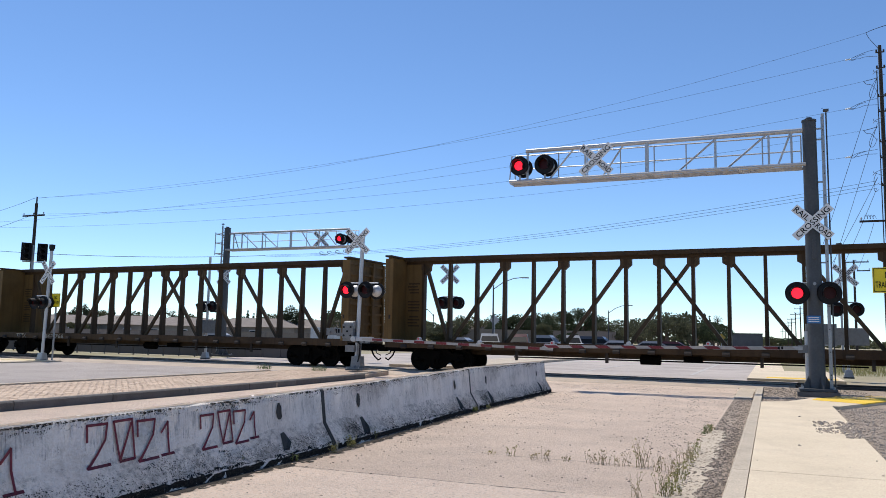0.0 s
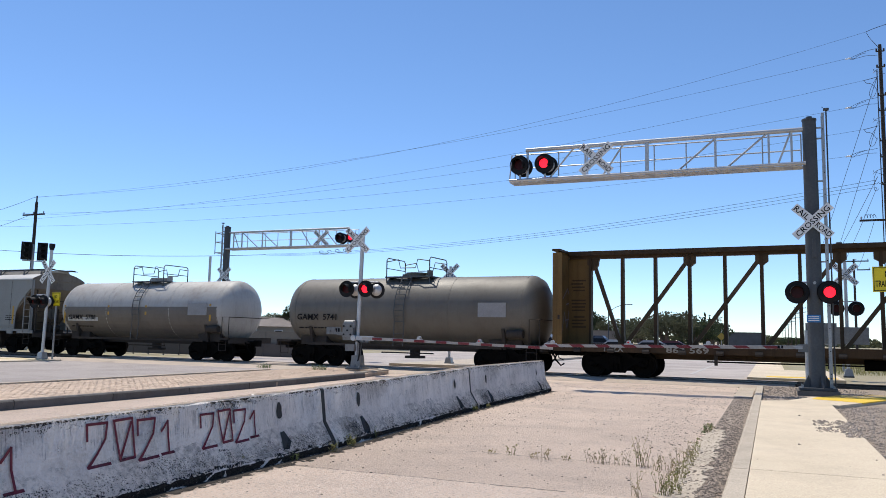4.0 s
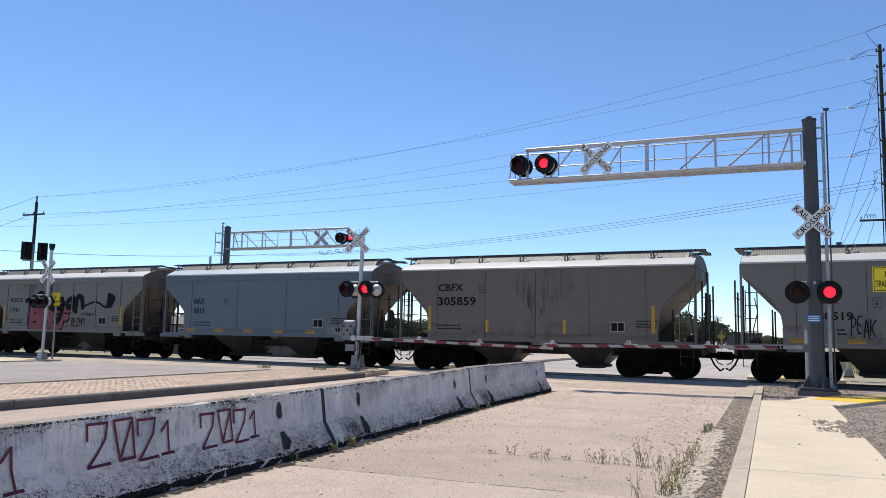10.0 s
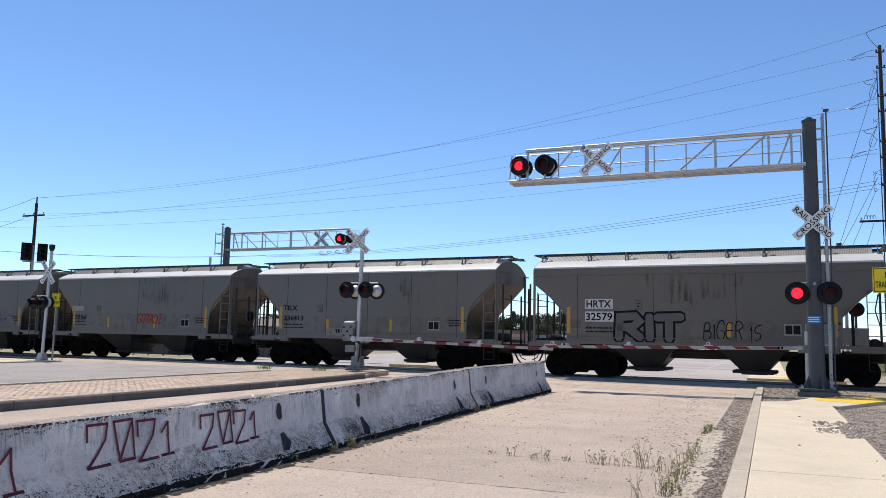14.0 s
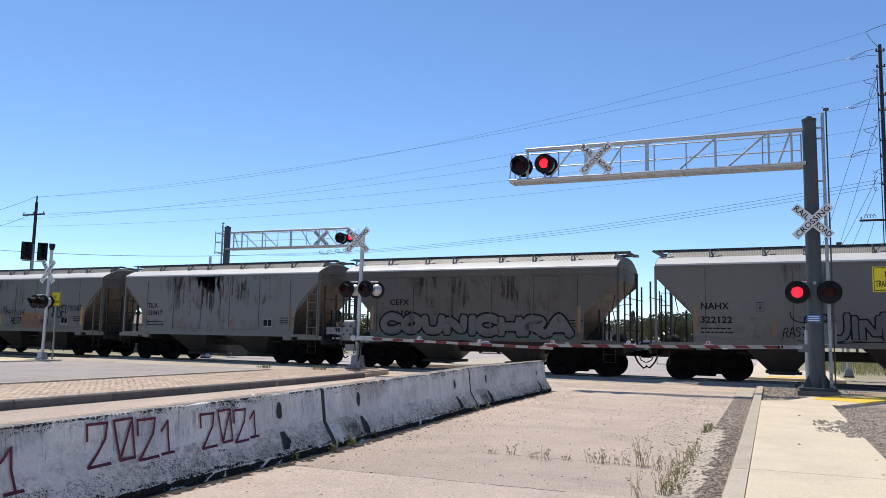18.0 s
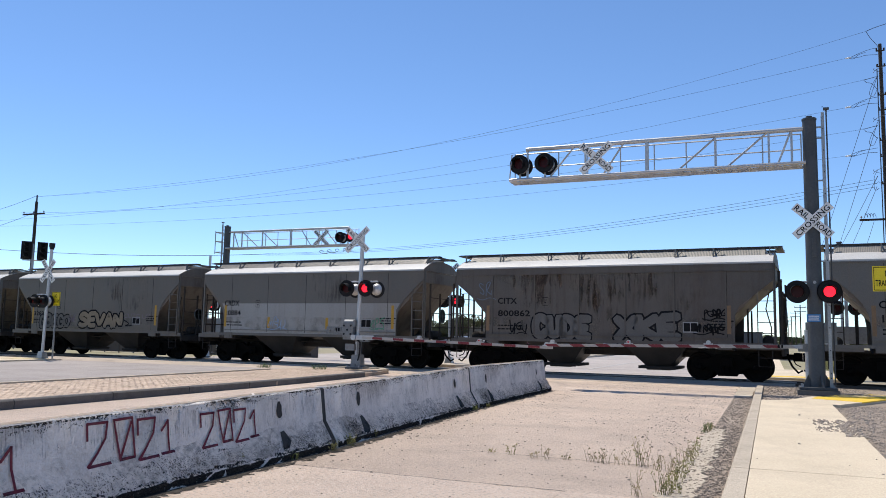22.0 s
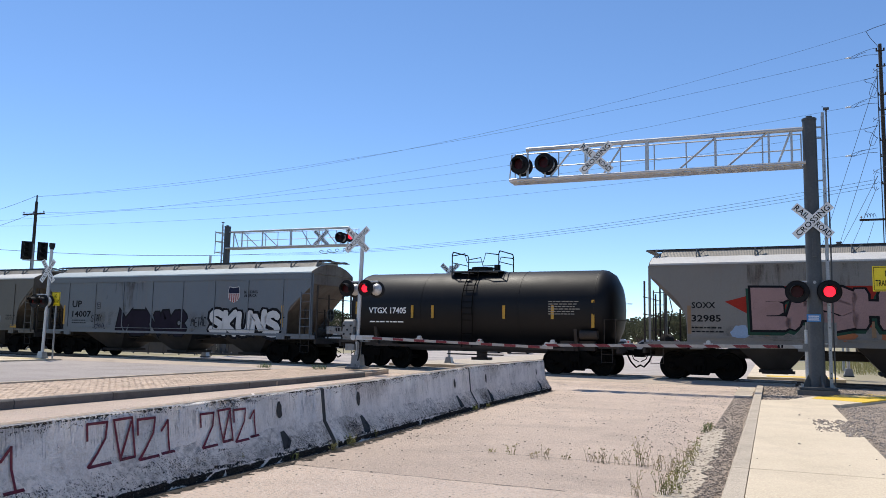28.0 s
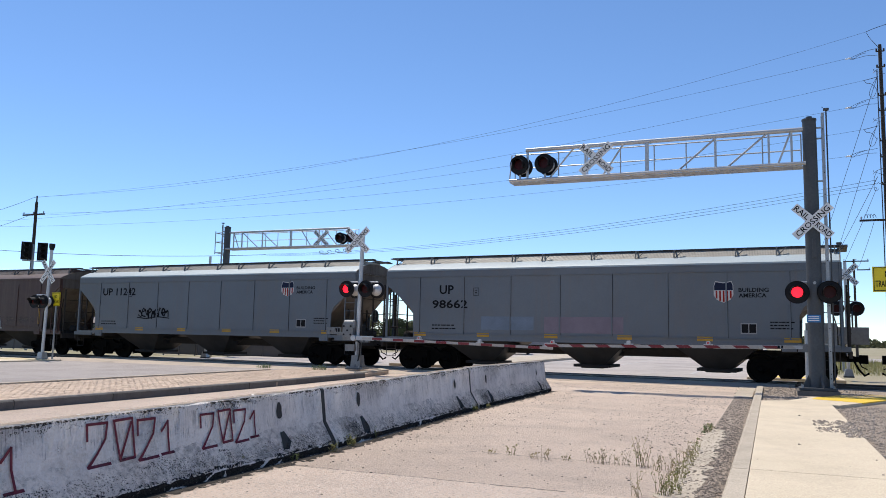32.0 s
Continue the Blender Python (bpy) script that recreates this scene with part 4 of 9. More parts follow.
def post_signal(q, p, z, h, zb, zl, turn, label, lit=True, buck=True, blink="", gap=0.38, box=False, tilt=0.0, shift=0.0, slope=43):
    o = plan(q, p, z)
    ob = thing("crossing_signal", label, "railway signal", pose(o.x, o.y, o.z, 0, tilt, ROAD_TURN), "crossing signals")
    put("mast", Geo().rod((0, 0, 0), (0, 0, h), 0.07, 12), M_ALU, ob, "slim silver mast")
    mast_base(ob, 0.09, 0.18)
    put("pedestal", Geo().box((0, 0, 0.2), (0.34, 0.34, 0.3), taper=0.75), M_GALV, ob)
    if buck:
        crossbuck(ob, (0, -0.1, zb), 0, slope)
    for i, x in enumerate((shift - gap, shift + gap)):
        lamp(ob, (x, -0.1, zl), 0, i if lit else None, blink)
        lamp(ob, (x, 0.2, zl), 180)
    put("lamp_arm", Geo().rod((shift - gap, 0, zl + 0.3), (max(shift + gap, 0), 0, zl + 0.3), 0.028, 8), M_ALU, ob)
    if box:
        put("gate_case", Geo().box((0.12, -0.05, 1.75), (1.35, 0.42, 0.72)), M_CASE, ob, "grey gate motor case")
    return ob


post_signal(-14.5, 35.8, 0.06, 4.8, 4.45, 3.05, 0, "silver crossing signal with two red lamps on the far island", blink="far island")
post_signal(-28.7, 35.2, 0.0, 5.6, 4.2, 2.85, 0, "silver crossing signal beyond the rails", buck=False, box=True, blink="far west")
lean = post_signal(-30.5, 26.2, 0.02, 5.08, 4.0, 2.62, 0, "leaning silver crossing signal beside the ballast", lit=False, tilt=1.4, gap=0.27, shift=-0.40, slope=52)
put("mast_cap", Geo().rod((0, 0, 5.0), (0, 0, 5.09), 0.1, 8).box((0, 0, 5.19), (0.18, 0.18, 0.2)), M_BLACK, lean)
post_signal(3.0, 37.5, 0.02, 4.9, 4.35, 2.9, 180, "silver crossing signal facing away beyond the rails", lit=False, box=True)
far_mast = cantilever("cantilever_signal", -30.2, 38.5, 0.1, 8.85, 7.3, 7.6, 0.22, 0, 1, [(-0.98, 0.45, 0), (-0.28, 0.45, 1)], [(-2.08, 0.42)], "far arm",
                      label="tall grey cantilever crossing signal beyond the rails")
crossbuck(far_mast, (0.1, -0.28, 4.7), 0)
cage = Geo()
for z in (6.1, 6.75, 7.3):
    cage.tube([(-0.25, -0.1, z), (-0.8, -0.1, z), (-0.8, 0.6, z), (-0.25, 0.6, z)], 0.025, 6)
cage.rod((-0.8, -0.1, 6.0), (-0.8, -0.1, 7.4), 0.025, 6).rod((-0.8, 0.6, 6.0), (-0.8, 0.6, 7.4), 0.025, 6)
put("ladder_cage", cage, M_GALV, far_mast)


def plate_sign(q, p, z, w, h, z0, hp, text, label):
    o = plan(q, p, z)
    ob = thing("road_sign", label, "sign", pose(o.x, o.y, o.z, 0, 0, ROAD_TURN))
    put("post", Geo().bar((0, 0, 0), (0, 0, hp), 0.06, 0.05), M_GALV, ob)
    pl = put("plate", Geo().box((0, -0.04, z0), (w, 0.012, h)), M_SIGN_Y, ob, "yellow sign plate")
    put("border", Geo().bar((-w * .46, -0.049, z0 - h * .45), (w * .46, -0.049, z0 - h * .45), .01, .015).bar((-w * .46, -0.049, z0 + h * .45), (w * .46, -0.049, z0 + h * .45), .01, .015)
        .bar((-w * .46, -0.049, z0 - h * .45), (-w * .46, -0.049, z0 + h * .45), .015, .01).bar((w * .46, -0.049, z0 - h * .45), (w * .46, -0.049, z0 + h * .45), .015, .01), M_LETTER, pl)
    for i, wd in enumerate(text):
        me = words(wd, h * 0.25, w * (0.3 if len(wd) == 2 else 0.84), 0.012)
        ww = w * (0.3 if len(wd) == 2 else 0.84)
        put("lettering", me, M_LETTER, pl, m=pose(-ww / 2, -0.05, z0 + h * (0.08 - 0.38 * i)))
    return ob


plate_sign(-30.2, 26.5, 0.0, 0.52, 0.62, 2.77, 3.05, ["NO", "TRAIN HORN"], "yellow NO TRAIN HORN sign on a thin post")
plate_sign(2.68, 21.45, 0.07, 0.76, 0.61, 2.91, 3.25, ["NO", "TRAIN HORN"], "yellow NO TRAIN HORN sign on a thin post beside the gravel")

# ---- poles and wires ----
def at_bearing(fx, depth, z=0.0):
    """World point at a bearing (tangent of the angle right of the view) and a depth."""
    return Vector((fx * depth, depth, z))


def sight(mark, level, depth):
    """A point by its bearing and height marks as read from the tripod, and its depth."""
    m = look(EYE, (0, 1390, 1.41 + 155), 1.1)
    way = m.to_3x3() @ Vector(((mark - 784) / 1390, (441 - level) / 1390, -1))
    return Vector(EYE) + way * (depth / way.y)


def utility_pole(p, h, r, arms, label, lean=(0, 0), group="utility poles", turn=ROAD_TURN):
    ob = thing("utility_pole", label, "utility pole", pose(p.x, p.y, p.z - 0.1, lean[0], lean[1], turn), group)
    put("shaft", Geo().rod((0, 0, 0), (0, 0, h), r, 12, r * 0.68), M_POLE, ob)
    for z, w, off in arms:
        put("crossarm", Geo().bar((-w / 2 + off, -0.12, z), (w / 2 + off, -0.12, z), 0.1, 0.12), M_POLE, ob)
        n = max(2, int(w / 0.7))
        for i in range(n):
            x = -w / 2 + off + 0.1 + (w - 0.2) * i / (n - 1)
            put("insulator", stock_insulator, M_GALV, ob, m=pose(x, -0.12, z + 0.06))
    return ob


stock_insulator = Geo().turn([(0, 0.02), (0.06, 0.02), (0.07, 0.06), (0.1, 0.05), (0.11, 0.07), (0.15, 0.05), (0.2, 0.02)], (0, 0, 0), (0, 0, 1), 8).mesh("insulator")
POLE_R = Vector((26.80, 46.90, 1.52))
POLE_R.z = 0
big = utility_pole(POLE_R, 20.0, 0.15, [(9.02, 1.9, -0.55)], "tall dark timber utility pole carrying many wires")
for z in (19.55, 18.55, 16.75, 15.8, 13.9, 12.9, 11.2):
    put("bracket", Geo().bar((-0.24, -0.08, z), (0.24, -0.08, z), 0.05, 0.07).rod((-0.2, -0.08, z), (-0.2, -0.08, z + 0.16), 0.05, 6).rod((0.2, -0.08, z), (0.2, -0.08, z + 0.16), 0.05, 6), M_POLE, big)
put("riser", Geo().rod((-0.24, -0.1, 0.2), (-0.22, -0.1, 18.4), 0.03, 6), M_WIRE, big)
post2 = utility_pole(at_bearing(0.526, 85.0), 10.75, 0.15, [(10.5, 2.5, 0.2), (9.55, 1.3, 0.9)], "timber utility pole with two crossarms beyond the rails")
sensor = thing("sensor_post", "slim grey post with a dark sensor head", "post", pose(0.508 * 44, 44, -0.1))
put("shaft", Geo().rod((0, 0, 0), (0, 0, 6.7), 0.06, 10), M_GALV, sensor)
put("sensor_head", Geo().rod((0, 0, 6.7), (0, 0, 7.15), 0.13, 12).rod((0, 0, 7.15), (0, 0, 7.22), 0.16, 12), M_MAST, sensor, "dark cylindrical sensor head")
for i, p in enumerate((186, 222, 265, 315, 380, 460)):
    w = plan(6.0, p)
    utility_pole(w, 9.7 - 0.2 * (i % 3), 0.15, [(9.1, 2.4, 0), (8.2, 2.4, 0)], "distant timber utility pole in a row")
POLE_L = Vector((-34.63, 66.00, 0.56))
POLE_L.z = 0
lp = utility_pole(POLE_L, 12.2, 0.17, [(11.12, 2.5, -0.1)], "dark timber utility pole with one crossarm", lean=(0, 0.1))
put("top_mast", Geo().rod((0, 0, 11.8), (0, 0, 12.75), 0.06, 6), M_POLE, lp)


def wire(a, b, sag, r, label="thin overhead power cable", n=18):
    g = Geo()
    a, b = Vector(a), Vector(b)
    g.tube([a.lerp(b, i / n) - Vector((0, 0, sag * 4 * (i / n) * (1 - i / n))) for i in range(n + 1)], r, 4)
    return tagged(put("overhead_wire", g, M_WIRE), label, "cable", "overhead wires")


# six line wires and three low cables from the tall pole to the far left
def cable(marks, depth, r, label, name="jumper_cable"):
    pts = [Vector(sight(x, y, depth)) for x, y in marks]
    for _ in range(2):
        pts = [pts[0]] + [q for i in range(len(pts) - 1) for q in (pts[i].lerp(pts[i + 1], .25), pts[i].lerp(pts[i + 1], .75))] + [pts[-1]]
    return tagged(put(name, Geo().tube(pts, r, 5), M_WIRE), label, "cable", "jumper cables")


for (rx, ry), (lx, ly), dl, sg in (((1532, 57), (62, 349), 66, 2.0), ((1500, 104), (60, 350), 66, 1.2), ((1528, 143), (-60, 395), 70, 1.5), ((1503, 191), (80, 381), 66, 1.0), ((1528, 230), (38, 378), 66, 1.2), ((1502, 277), (-40, 402), 70, 1.0)):
    wire(sight(rx, ry, 46.0), sight(lx, ly, dl), sg, 0.008)
JUMP = "thin looped jumper cable at the tall pole"
for y0, y1, y2, y3 in ((104, 95, 86, 98), (191, 181, 173, 184), (277, 268, 263, 271)):
    c0 = Vector(sight(1501, y0, 46.0))
    ins = thing("strain_insulator", "pale glass strain insulator on a line wire", "insulator", pose(*c0, 0, 0, -20), "strain insulators")
    put("disc", Geo().turn([(-0.16, 0.02), (-0.12, 0.05), (-0.06, 0.03), (0.0, 0.055), (0.06, 0.03), (0.12, 0.05), (0.16, 0.02)], (0, 0, 0), (1, 0.2, 0.22), 10), M_SIGN, ins)
    cable([(1505, y0 - 1), (1522, y1), (1537, y2 + 3), (1553, y2)], 46.4, 0.013, JUMP)
    cable([(1505, y0), (1520, y0 - 1), (1530, y3 + 1), (1553, y3)], 46.4, 0.013, JUMP)
    cable([(1503, y0 + 1), (1512, y0 + 2), (1518, y1 + 3), (1532, y1 - 1)], 46.4, 0.013, JUMP)
for y0 in (143, 230):
    cable([(1528, y0), (1540, y0 - 3), (1554, y0 - 7)], 46.4, 0.018, JUMP)
    cable([(1530, y0 + 1), (1533, y0 + 5), (1541, y0 + 5), (1546, y0 + 9), (1553, y0 + 17)], 46.4, 0.016, JUMP)
    cable([(1552, y0 - 6), (1543, y0 + 8), (1537, y0 + 26), (1546, y0 + 31), (1553, y0 + 14)], 46.4, 0.014, JUMP)
cable([(1532, 57), (1545, 51), (1575, 41)], 46.4, 0.018, JUMP)
cable([(1533, 58), (1539, 68), (1549, 78), (1560, 92)], 46.4, 0.016, JUMP)
for y0 in (121, 208, 300):
    cable([(1545, y0 + 9), (1550, y0 + 3), (1560, y0 - 1), (1572, y0 - 6)], 46.6, 0.014, JUMP)
    cable([(1547, y0 + 1), (1545, y0 + 4), (1552, y0 + 6), (1566, y0 + 10)], 46.6, 0.012, JUMP)
for y0 in (328, 340):
    cable([(1553, y0 - 26), (1546, y0 - 12), (1549, y0), (1556, y0 - 6)], 46.6, 0.014, JUMP)
for i in range(4):
    cable([(1530 + 5 * i, 386), (1531 + 5 * i, 378), (1534 + 5 * i, 381), (1536 + 5 * i, 386)], 46.6, 0.014, JUMP)
for k in range(3):
    wire(sight(1551, 319 + 6.5 * k, 46.7), sight(470, 450 + 1.5 * k, 84), 1.0, 0.012, "low overhead telephone cable")
wire(Vector((-19.05, 84.00, 9.80)), Vector((-52.48, 84.00, 10.01)), 0.5, 0.03, "low overhead telephone cable")
for k in range(4):
    c = sight(566 + 14 * k, 447 - 1.2 * k, 80)
    coil = [c + Vector((.35 * math.cos(a) + .1 * a, 0, .16 * math.sin(a))) for a in (.7 * i for i in range(9))]
    tagged(put("cable_loop", Geo().tube(coil, 0.03, 5), M_WIRE), "dark loop of spare cable hung from the line", "cable", "cable loops")
for k in range(2):
    wire(sight(62, 349 + 28 * k, 66), sight(-140, 395 + 30 * k, 66), 0.5, 0.016)
for (ax, ay), (bx, by) in (((1552, 137), (1443, 472)), ((1553, 217), (1472, 477)), ((1553, 313), (1470, 470)), ((1552, 332), (1492, 470)), ((1547, 393), (1521, 470))):
    wire(sight(ax, ay, 46.9), sight(bx, by, 58), 0.1, 0.014, "thin slanting steel guy wire", 6)
wire(sight(1553, 170, 46.9), sight(1800, 60, 40), 0.3, 0.014, n=6)
wire(sight(1556, 325, 46.9), sight(1800, 290, 40), 0.3, 0.02, n=6)


# ---- traffic signal at the far left ----
o = Vector((-27.26, 52.00, -0.73))
ts = thing("traffic_signal", "pair of black traffic signal heads on a pole", "traffic light", pose(o.x, o.y, 0, 0, 0, 30))
put("pole", Geo().rod((0, 0, 0), (0, 0, 7.0), 0.1, 10, 0.07), M_GALV, ts)
for x in (-0.40, 0.56):
    hd = put("signal_head", Geo().box((x, 0, 6.55), (0.42, 0.45, 1.05)).box((x, 0.12, 6.55), (0.62, 0.03, 1.2)), M_BLACK, ts, "black signal head with backplate")
    for k in range(3):
        put("visor", Geo().turn([(0, 0.14), (-0.34, 0.14), (-0.34, 0.155), (0, 0.155)], (x, -0.22, 6.9 - 0.35 * k), (0, 1, 0), 12), M_BLACK, hd)
put("arm", Geo().rod((-0.6, 0.1, 5.9), (0.6, 0.1, 5.9), 0.04, 6), M_GALV, ts)


# ---- street lamps ----
def street_lamp(p, h, reach, label="tall grey street lamp with a curved arm"):
    ob = thing("street_lamp", label, "street lamp", pose(p.x, p.y, -0.1), "street lamps")
    put("pole", Geo().rod((0, 0, 0), (0, 0, h), 0.11, 10, 0.07), M_MAST, ob)
    put("arm", Geo().tube([(0, 0, h - 0.4), (reach * .35, 0, h + 0.35), (reach * .7, 0, h + .75), (reach, 0, h + 0.85)], 0.045, 6), M_MAST, ob)
    put("lantern", Geo().box((reach + 0.25, 0, h + 0.83), (0.7, 0.25, 0.12)), M_GALV, ob)


street_lamp(Vector((5.22, 80.00, 0.15)), 6.9, 3.0)
street_lamp(Vector((24.97, 118.00, -0.13)), 6.0, 3.0)
street_lamp(Vector((-1.45, 140.00, -1.00)), 5.6, -1.6)
o = Vector((5.53, 82.00, 0.12))
sg = thing("road_sign", "small diamond road sign seen from behind", "sign", pose(o.x, o.y, 0, 0, 0, -20))
put("post", Geo().bar((0, 0, 0), (0, 0, 3.4), 0.06, 0.06), M_GALV, sg)
put("plate", Geo().box((0, -0.05, 3.3), (0.75, 0.02, 0.75), Euler((0, radians(45), 0)).to_matrix()), M_GALV, sg)


o = Vector((33.68, 95.00, 0.43))
sg2 = thing("road_sign", "yellow diamond warning sign on a thin post", "sign", pose(o.x, o.y, 0, 0, 0, -12))
put("post", Geo().bar((0, 0, 0), (0, 0, 2.6), 0.06, 0.06), M_GALV, sg2)
# the shade on this sign is put into its dull yellow
put("plate", Geo().box((0, -0.05, 2.05), (0.7, 0.02, 0.7), Euler((0, radians(45), 0)).to_matrix()), paint("faded yellow sign", (0.30, 0.21, 0.03), 0.7, amount=0.3, scale=3), sg2)


# ---- walls, houses and sheds beyond ----
def block_wall(x0, x1, y, h, label):
    ob = thing("boundary_wall", label, "wall", pose(0, y, -0.12))
    put("panel", Geo().box(((x0 + x1) / 2, 0, h / 2), (x1 - x0, 0.25, h)), M_WALL_TAN, ob)
    put("coping", Geo().box(((x0 + x1) / 2, 0, h + 0.05), (x1 - x0, 0.35, 0.1)), M_WALL_TAN, ob)
    n = int((x1 - x0) / 6)
    for i in range(n + 1):
        put("pier", Geo().box((x0 + (x1 - x0) * i / n, -0.05, h / 2 + 0.05), (0.5, 0.4, h + 0.1)), M_WALL_TAN, ob)
    return ob


block_wall(2.0, 28.0, 128, 2.9, "tan block boundary wall behind the vehicles")
block_wall(-70.0, -14.0, 118, 1.7, "tan block boundary wall along the far street")
M_ROOF = paint("grey-brown shingle roof", (0.20, 0.17, 0.15), 0.9, dirt=(0.1, 0.09, 0.08), amount=0.5, scale=1, grain=12)
M_STUCCO = paint("dusty stucco", (0.27, 0.24, 0.205), 0.9, amount=0.25, scale=0.5)


def house(x, y, w, d, h, rh, turn, label):
    ob = thing("house", label, "house", pose(x, y, -0.12, 0, 0, turn), "far houses")
    put("wall", Geo().box((0, 0, h / 2), (w, d, h)), M_STUCCO, ob)
    e = 0.5
    put("roof", Geo().loft([[(-w / 2 - e, -d / 2 - e, h), (w / 2 + e, -d / 2 - e, h), (w / 2 + e, d / 2 + e, h), (-w / 2 - e, d / 2 + e, h)], [(-w / 2 + d * .4, -.1, h + rh), (w / 2 - d * .4, -.1, h + rh), (w / 2 - d * .4, .1, h + rh), (-w / 2 + d * .4, .1, h + rh)]]), M_ROOF, ob, "grey-brown hipped roof")
    for k in (-0.3, 0.05, 0.33):
        wd = put("window", Geo().box((w * k, -d / 2 - 0.02, h * .58), (1.4, 0.08, 1.1)), M_SIGN, ob)
        put("pane", Geo().box((w * k, -d / 2 - 0.07, h * .58), (1.2, 0.02, 0.9)), M_GLASS, wd)
    return ob


for i, (mark, dep, w, h, rh) in enumerate(((105, 135, 15, 2.7, 1.5), (235, 138, 17, 2.7, 1.6), (330, 130, 13, 2.6, 1.4), (455, 140, 16, 2.7, 1.6), (560, 142, 15, 2.7, 1.5), (830, 150, 14, 2.8, 1.6))):
    o = sight(mark, 600, dep)
    house(o.x, o.y, w, 9, h, rh, -6 + 4 * (i % 3), "low stucco house with a shingle roof")
shed = thing("storage_box", "pale grey metal storage box", "container", pose(Vector((-15.28, 112.00, 0.80)).x, 112, -0.12, 0, 0, -8))
put("body", Geo().box((0, 0, 1.3), (6.0, 2.4, 2.6)), M_ALU, shed)
for k in range(12):
    put("rib", Geo().box((-2.8 + k * 0.5, -1.22, 1.3), (0.12, 0.05, 2.4)), M_ALU, shed)
o = Vector((57.62, 150.00, 2.08))
db = thing("sheet_wall", "dark grey metal screen in the distance", "shed", pose(o.x, o.y, -0.12, 0, 0, -20))
put("body", Geo().box((0, 0, 1.7), (6.2, 3, 3.2)), M_MAST, db)
put("roof", Geo().box((0, 0, 3.35), (6.4, 3.2, 0.12)), M_BLACK, db)


# ---- trees ----
def foliage(r, lobes, n, size):
    g = Geo()
    for _ in range(n):
        cx, cy, cz, rx, rz = r.choices(lobes, [l[3] * l[4] for l in lobes])[0]
        v = Vector((r.gauss(0, 1), r.gauss(0, 1), r.gauss(0, 1))).normalized() * (r.random() ** 0.3)
        c = Vector((cx + v.x * rx, cy + v.y * rx, cz + v.z * rz))
        s = size * r.uniform(.5, 1.4)
        a = Vector((r.gauss(0, 1), r.gauss(0, 1), r.gauss(0, .6))).normalized()
        b = a.orthogonal().normalized()
        b.rotate(Matrix.Rotation(r.uniform(0, 6.3), 3, a))
        d = a.cross(b)
        g.add([c + b * s, c + d * s * .7, c - b * s * .8, c - d * s * .6, c + a * s * .5], [(0, 1, 4), (1, 2, 4), (2, 3, 4), (3, 0, 4)])
    return g


def tree(p, h, w, seed, dark=False, label="leafy green tree", trunk=0.28):
    r = random.Random(seed)
    ob = thing("tree", label, "tree", pose(p.x, p.y, -0.12, 0, 0, r.uniform(0, 360)), "trees beyond the crossing")
    k = r.randint(8, 13)
    lobes = [(0, 0, h * .62, w * .30, h * .30)]
    for i in range(k):
        a = 6.28 * i / k + r.uniform(-.4, .4)
        lobes.append((math.cos(a) * w * r.uniform(.18, .34), math.sin(a) * w * r.uniform(.18, .34), h * r.uniform(.38, .8), w * r.uniform(.10, .20), h * r.uniform(.07, .16)))
    g = Geo().tube([(0, 0, 0), (0.05, 0.02, h * trunk * .6), (0, 0, h * .5)], [w * .05, w * .04, w * .02], 7)
    for l in lobes[1:5]:
        g.tube([(0, 0, h * trunk), (l[0] * .5, l[1] * .5, l[2] * .8), l[:3]], [w * .025, w * .018, w * .006], 5)
    put("trunk", g, M_BARK, ob)
    put("crown", foliage(r, lobes, 3600, w * .012 + .055), M_LEAF_DARK if dark is True else dark or M_LEAF, ob, "uneven leafy crown")
    return ob


def cypress(p, h, w, seed):
    r = random.Random(seed)
    ob = thing("cypress", "narrow dark cypress tree", "tree", pose(p.x, p.y, -0.12), "trees beyond the crossing")
    put("trunk", Geo().rod((0, 0, 0), (0, 0, h * .8), .14, 6, .04), M_BARK, ob)
    lobes = [(0, 0, h * (.12 + .1 * i), w * (.5 if i < 6 else .5 - .11 * (i - 5)), h * .07) for i in range(9)]
    put("crown", foliage(r, lobes, 420, w * .2), M_LEAF_DARK, ob)


def palm(p, h, seed):
    r = random.Random(seed)
    ob = thing("palm_tree", "fan palm with a ragged crown", "tree", pose(p.x, p.y, -0.12), "trees beyond the crossing")
    put("trunk", Geo().tube([(0, 0, 0), (.1, 0, h * .5), (0, 0, h)], [.26, .2, .17], 8), M_BARK, ob)
    g = Geo()
    for i in range(34):
        a, e = r.uniform(0, 6.28), r.uniform(-.7, 1.3)
        d = Vector((math.cos(a) * math.cos(e), math.sin(a) * math.cos(e), math.sin(e)))
        sd = d.orthogonal().normalized()
        L = r.uniform(.9, 1.4)
        c = Vector((0, 0, h))
        m = c + d * L * .6
        for k in range(5):
            f = (k - 2) * .28
            tip = c + d * L + sd * f * 1.1 - Vector((0, 0, .25 * abs(f) + .1))
            g.add([m + sd * f * .15, m + sd * (f * .15 + .05), tip], [(0, 1, 2)])
        g.bar(c, m, .03, .03)
    put("fronds", g, M_LEAF_DARK, ob)


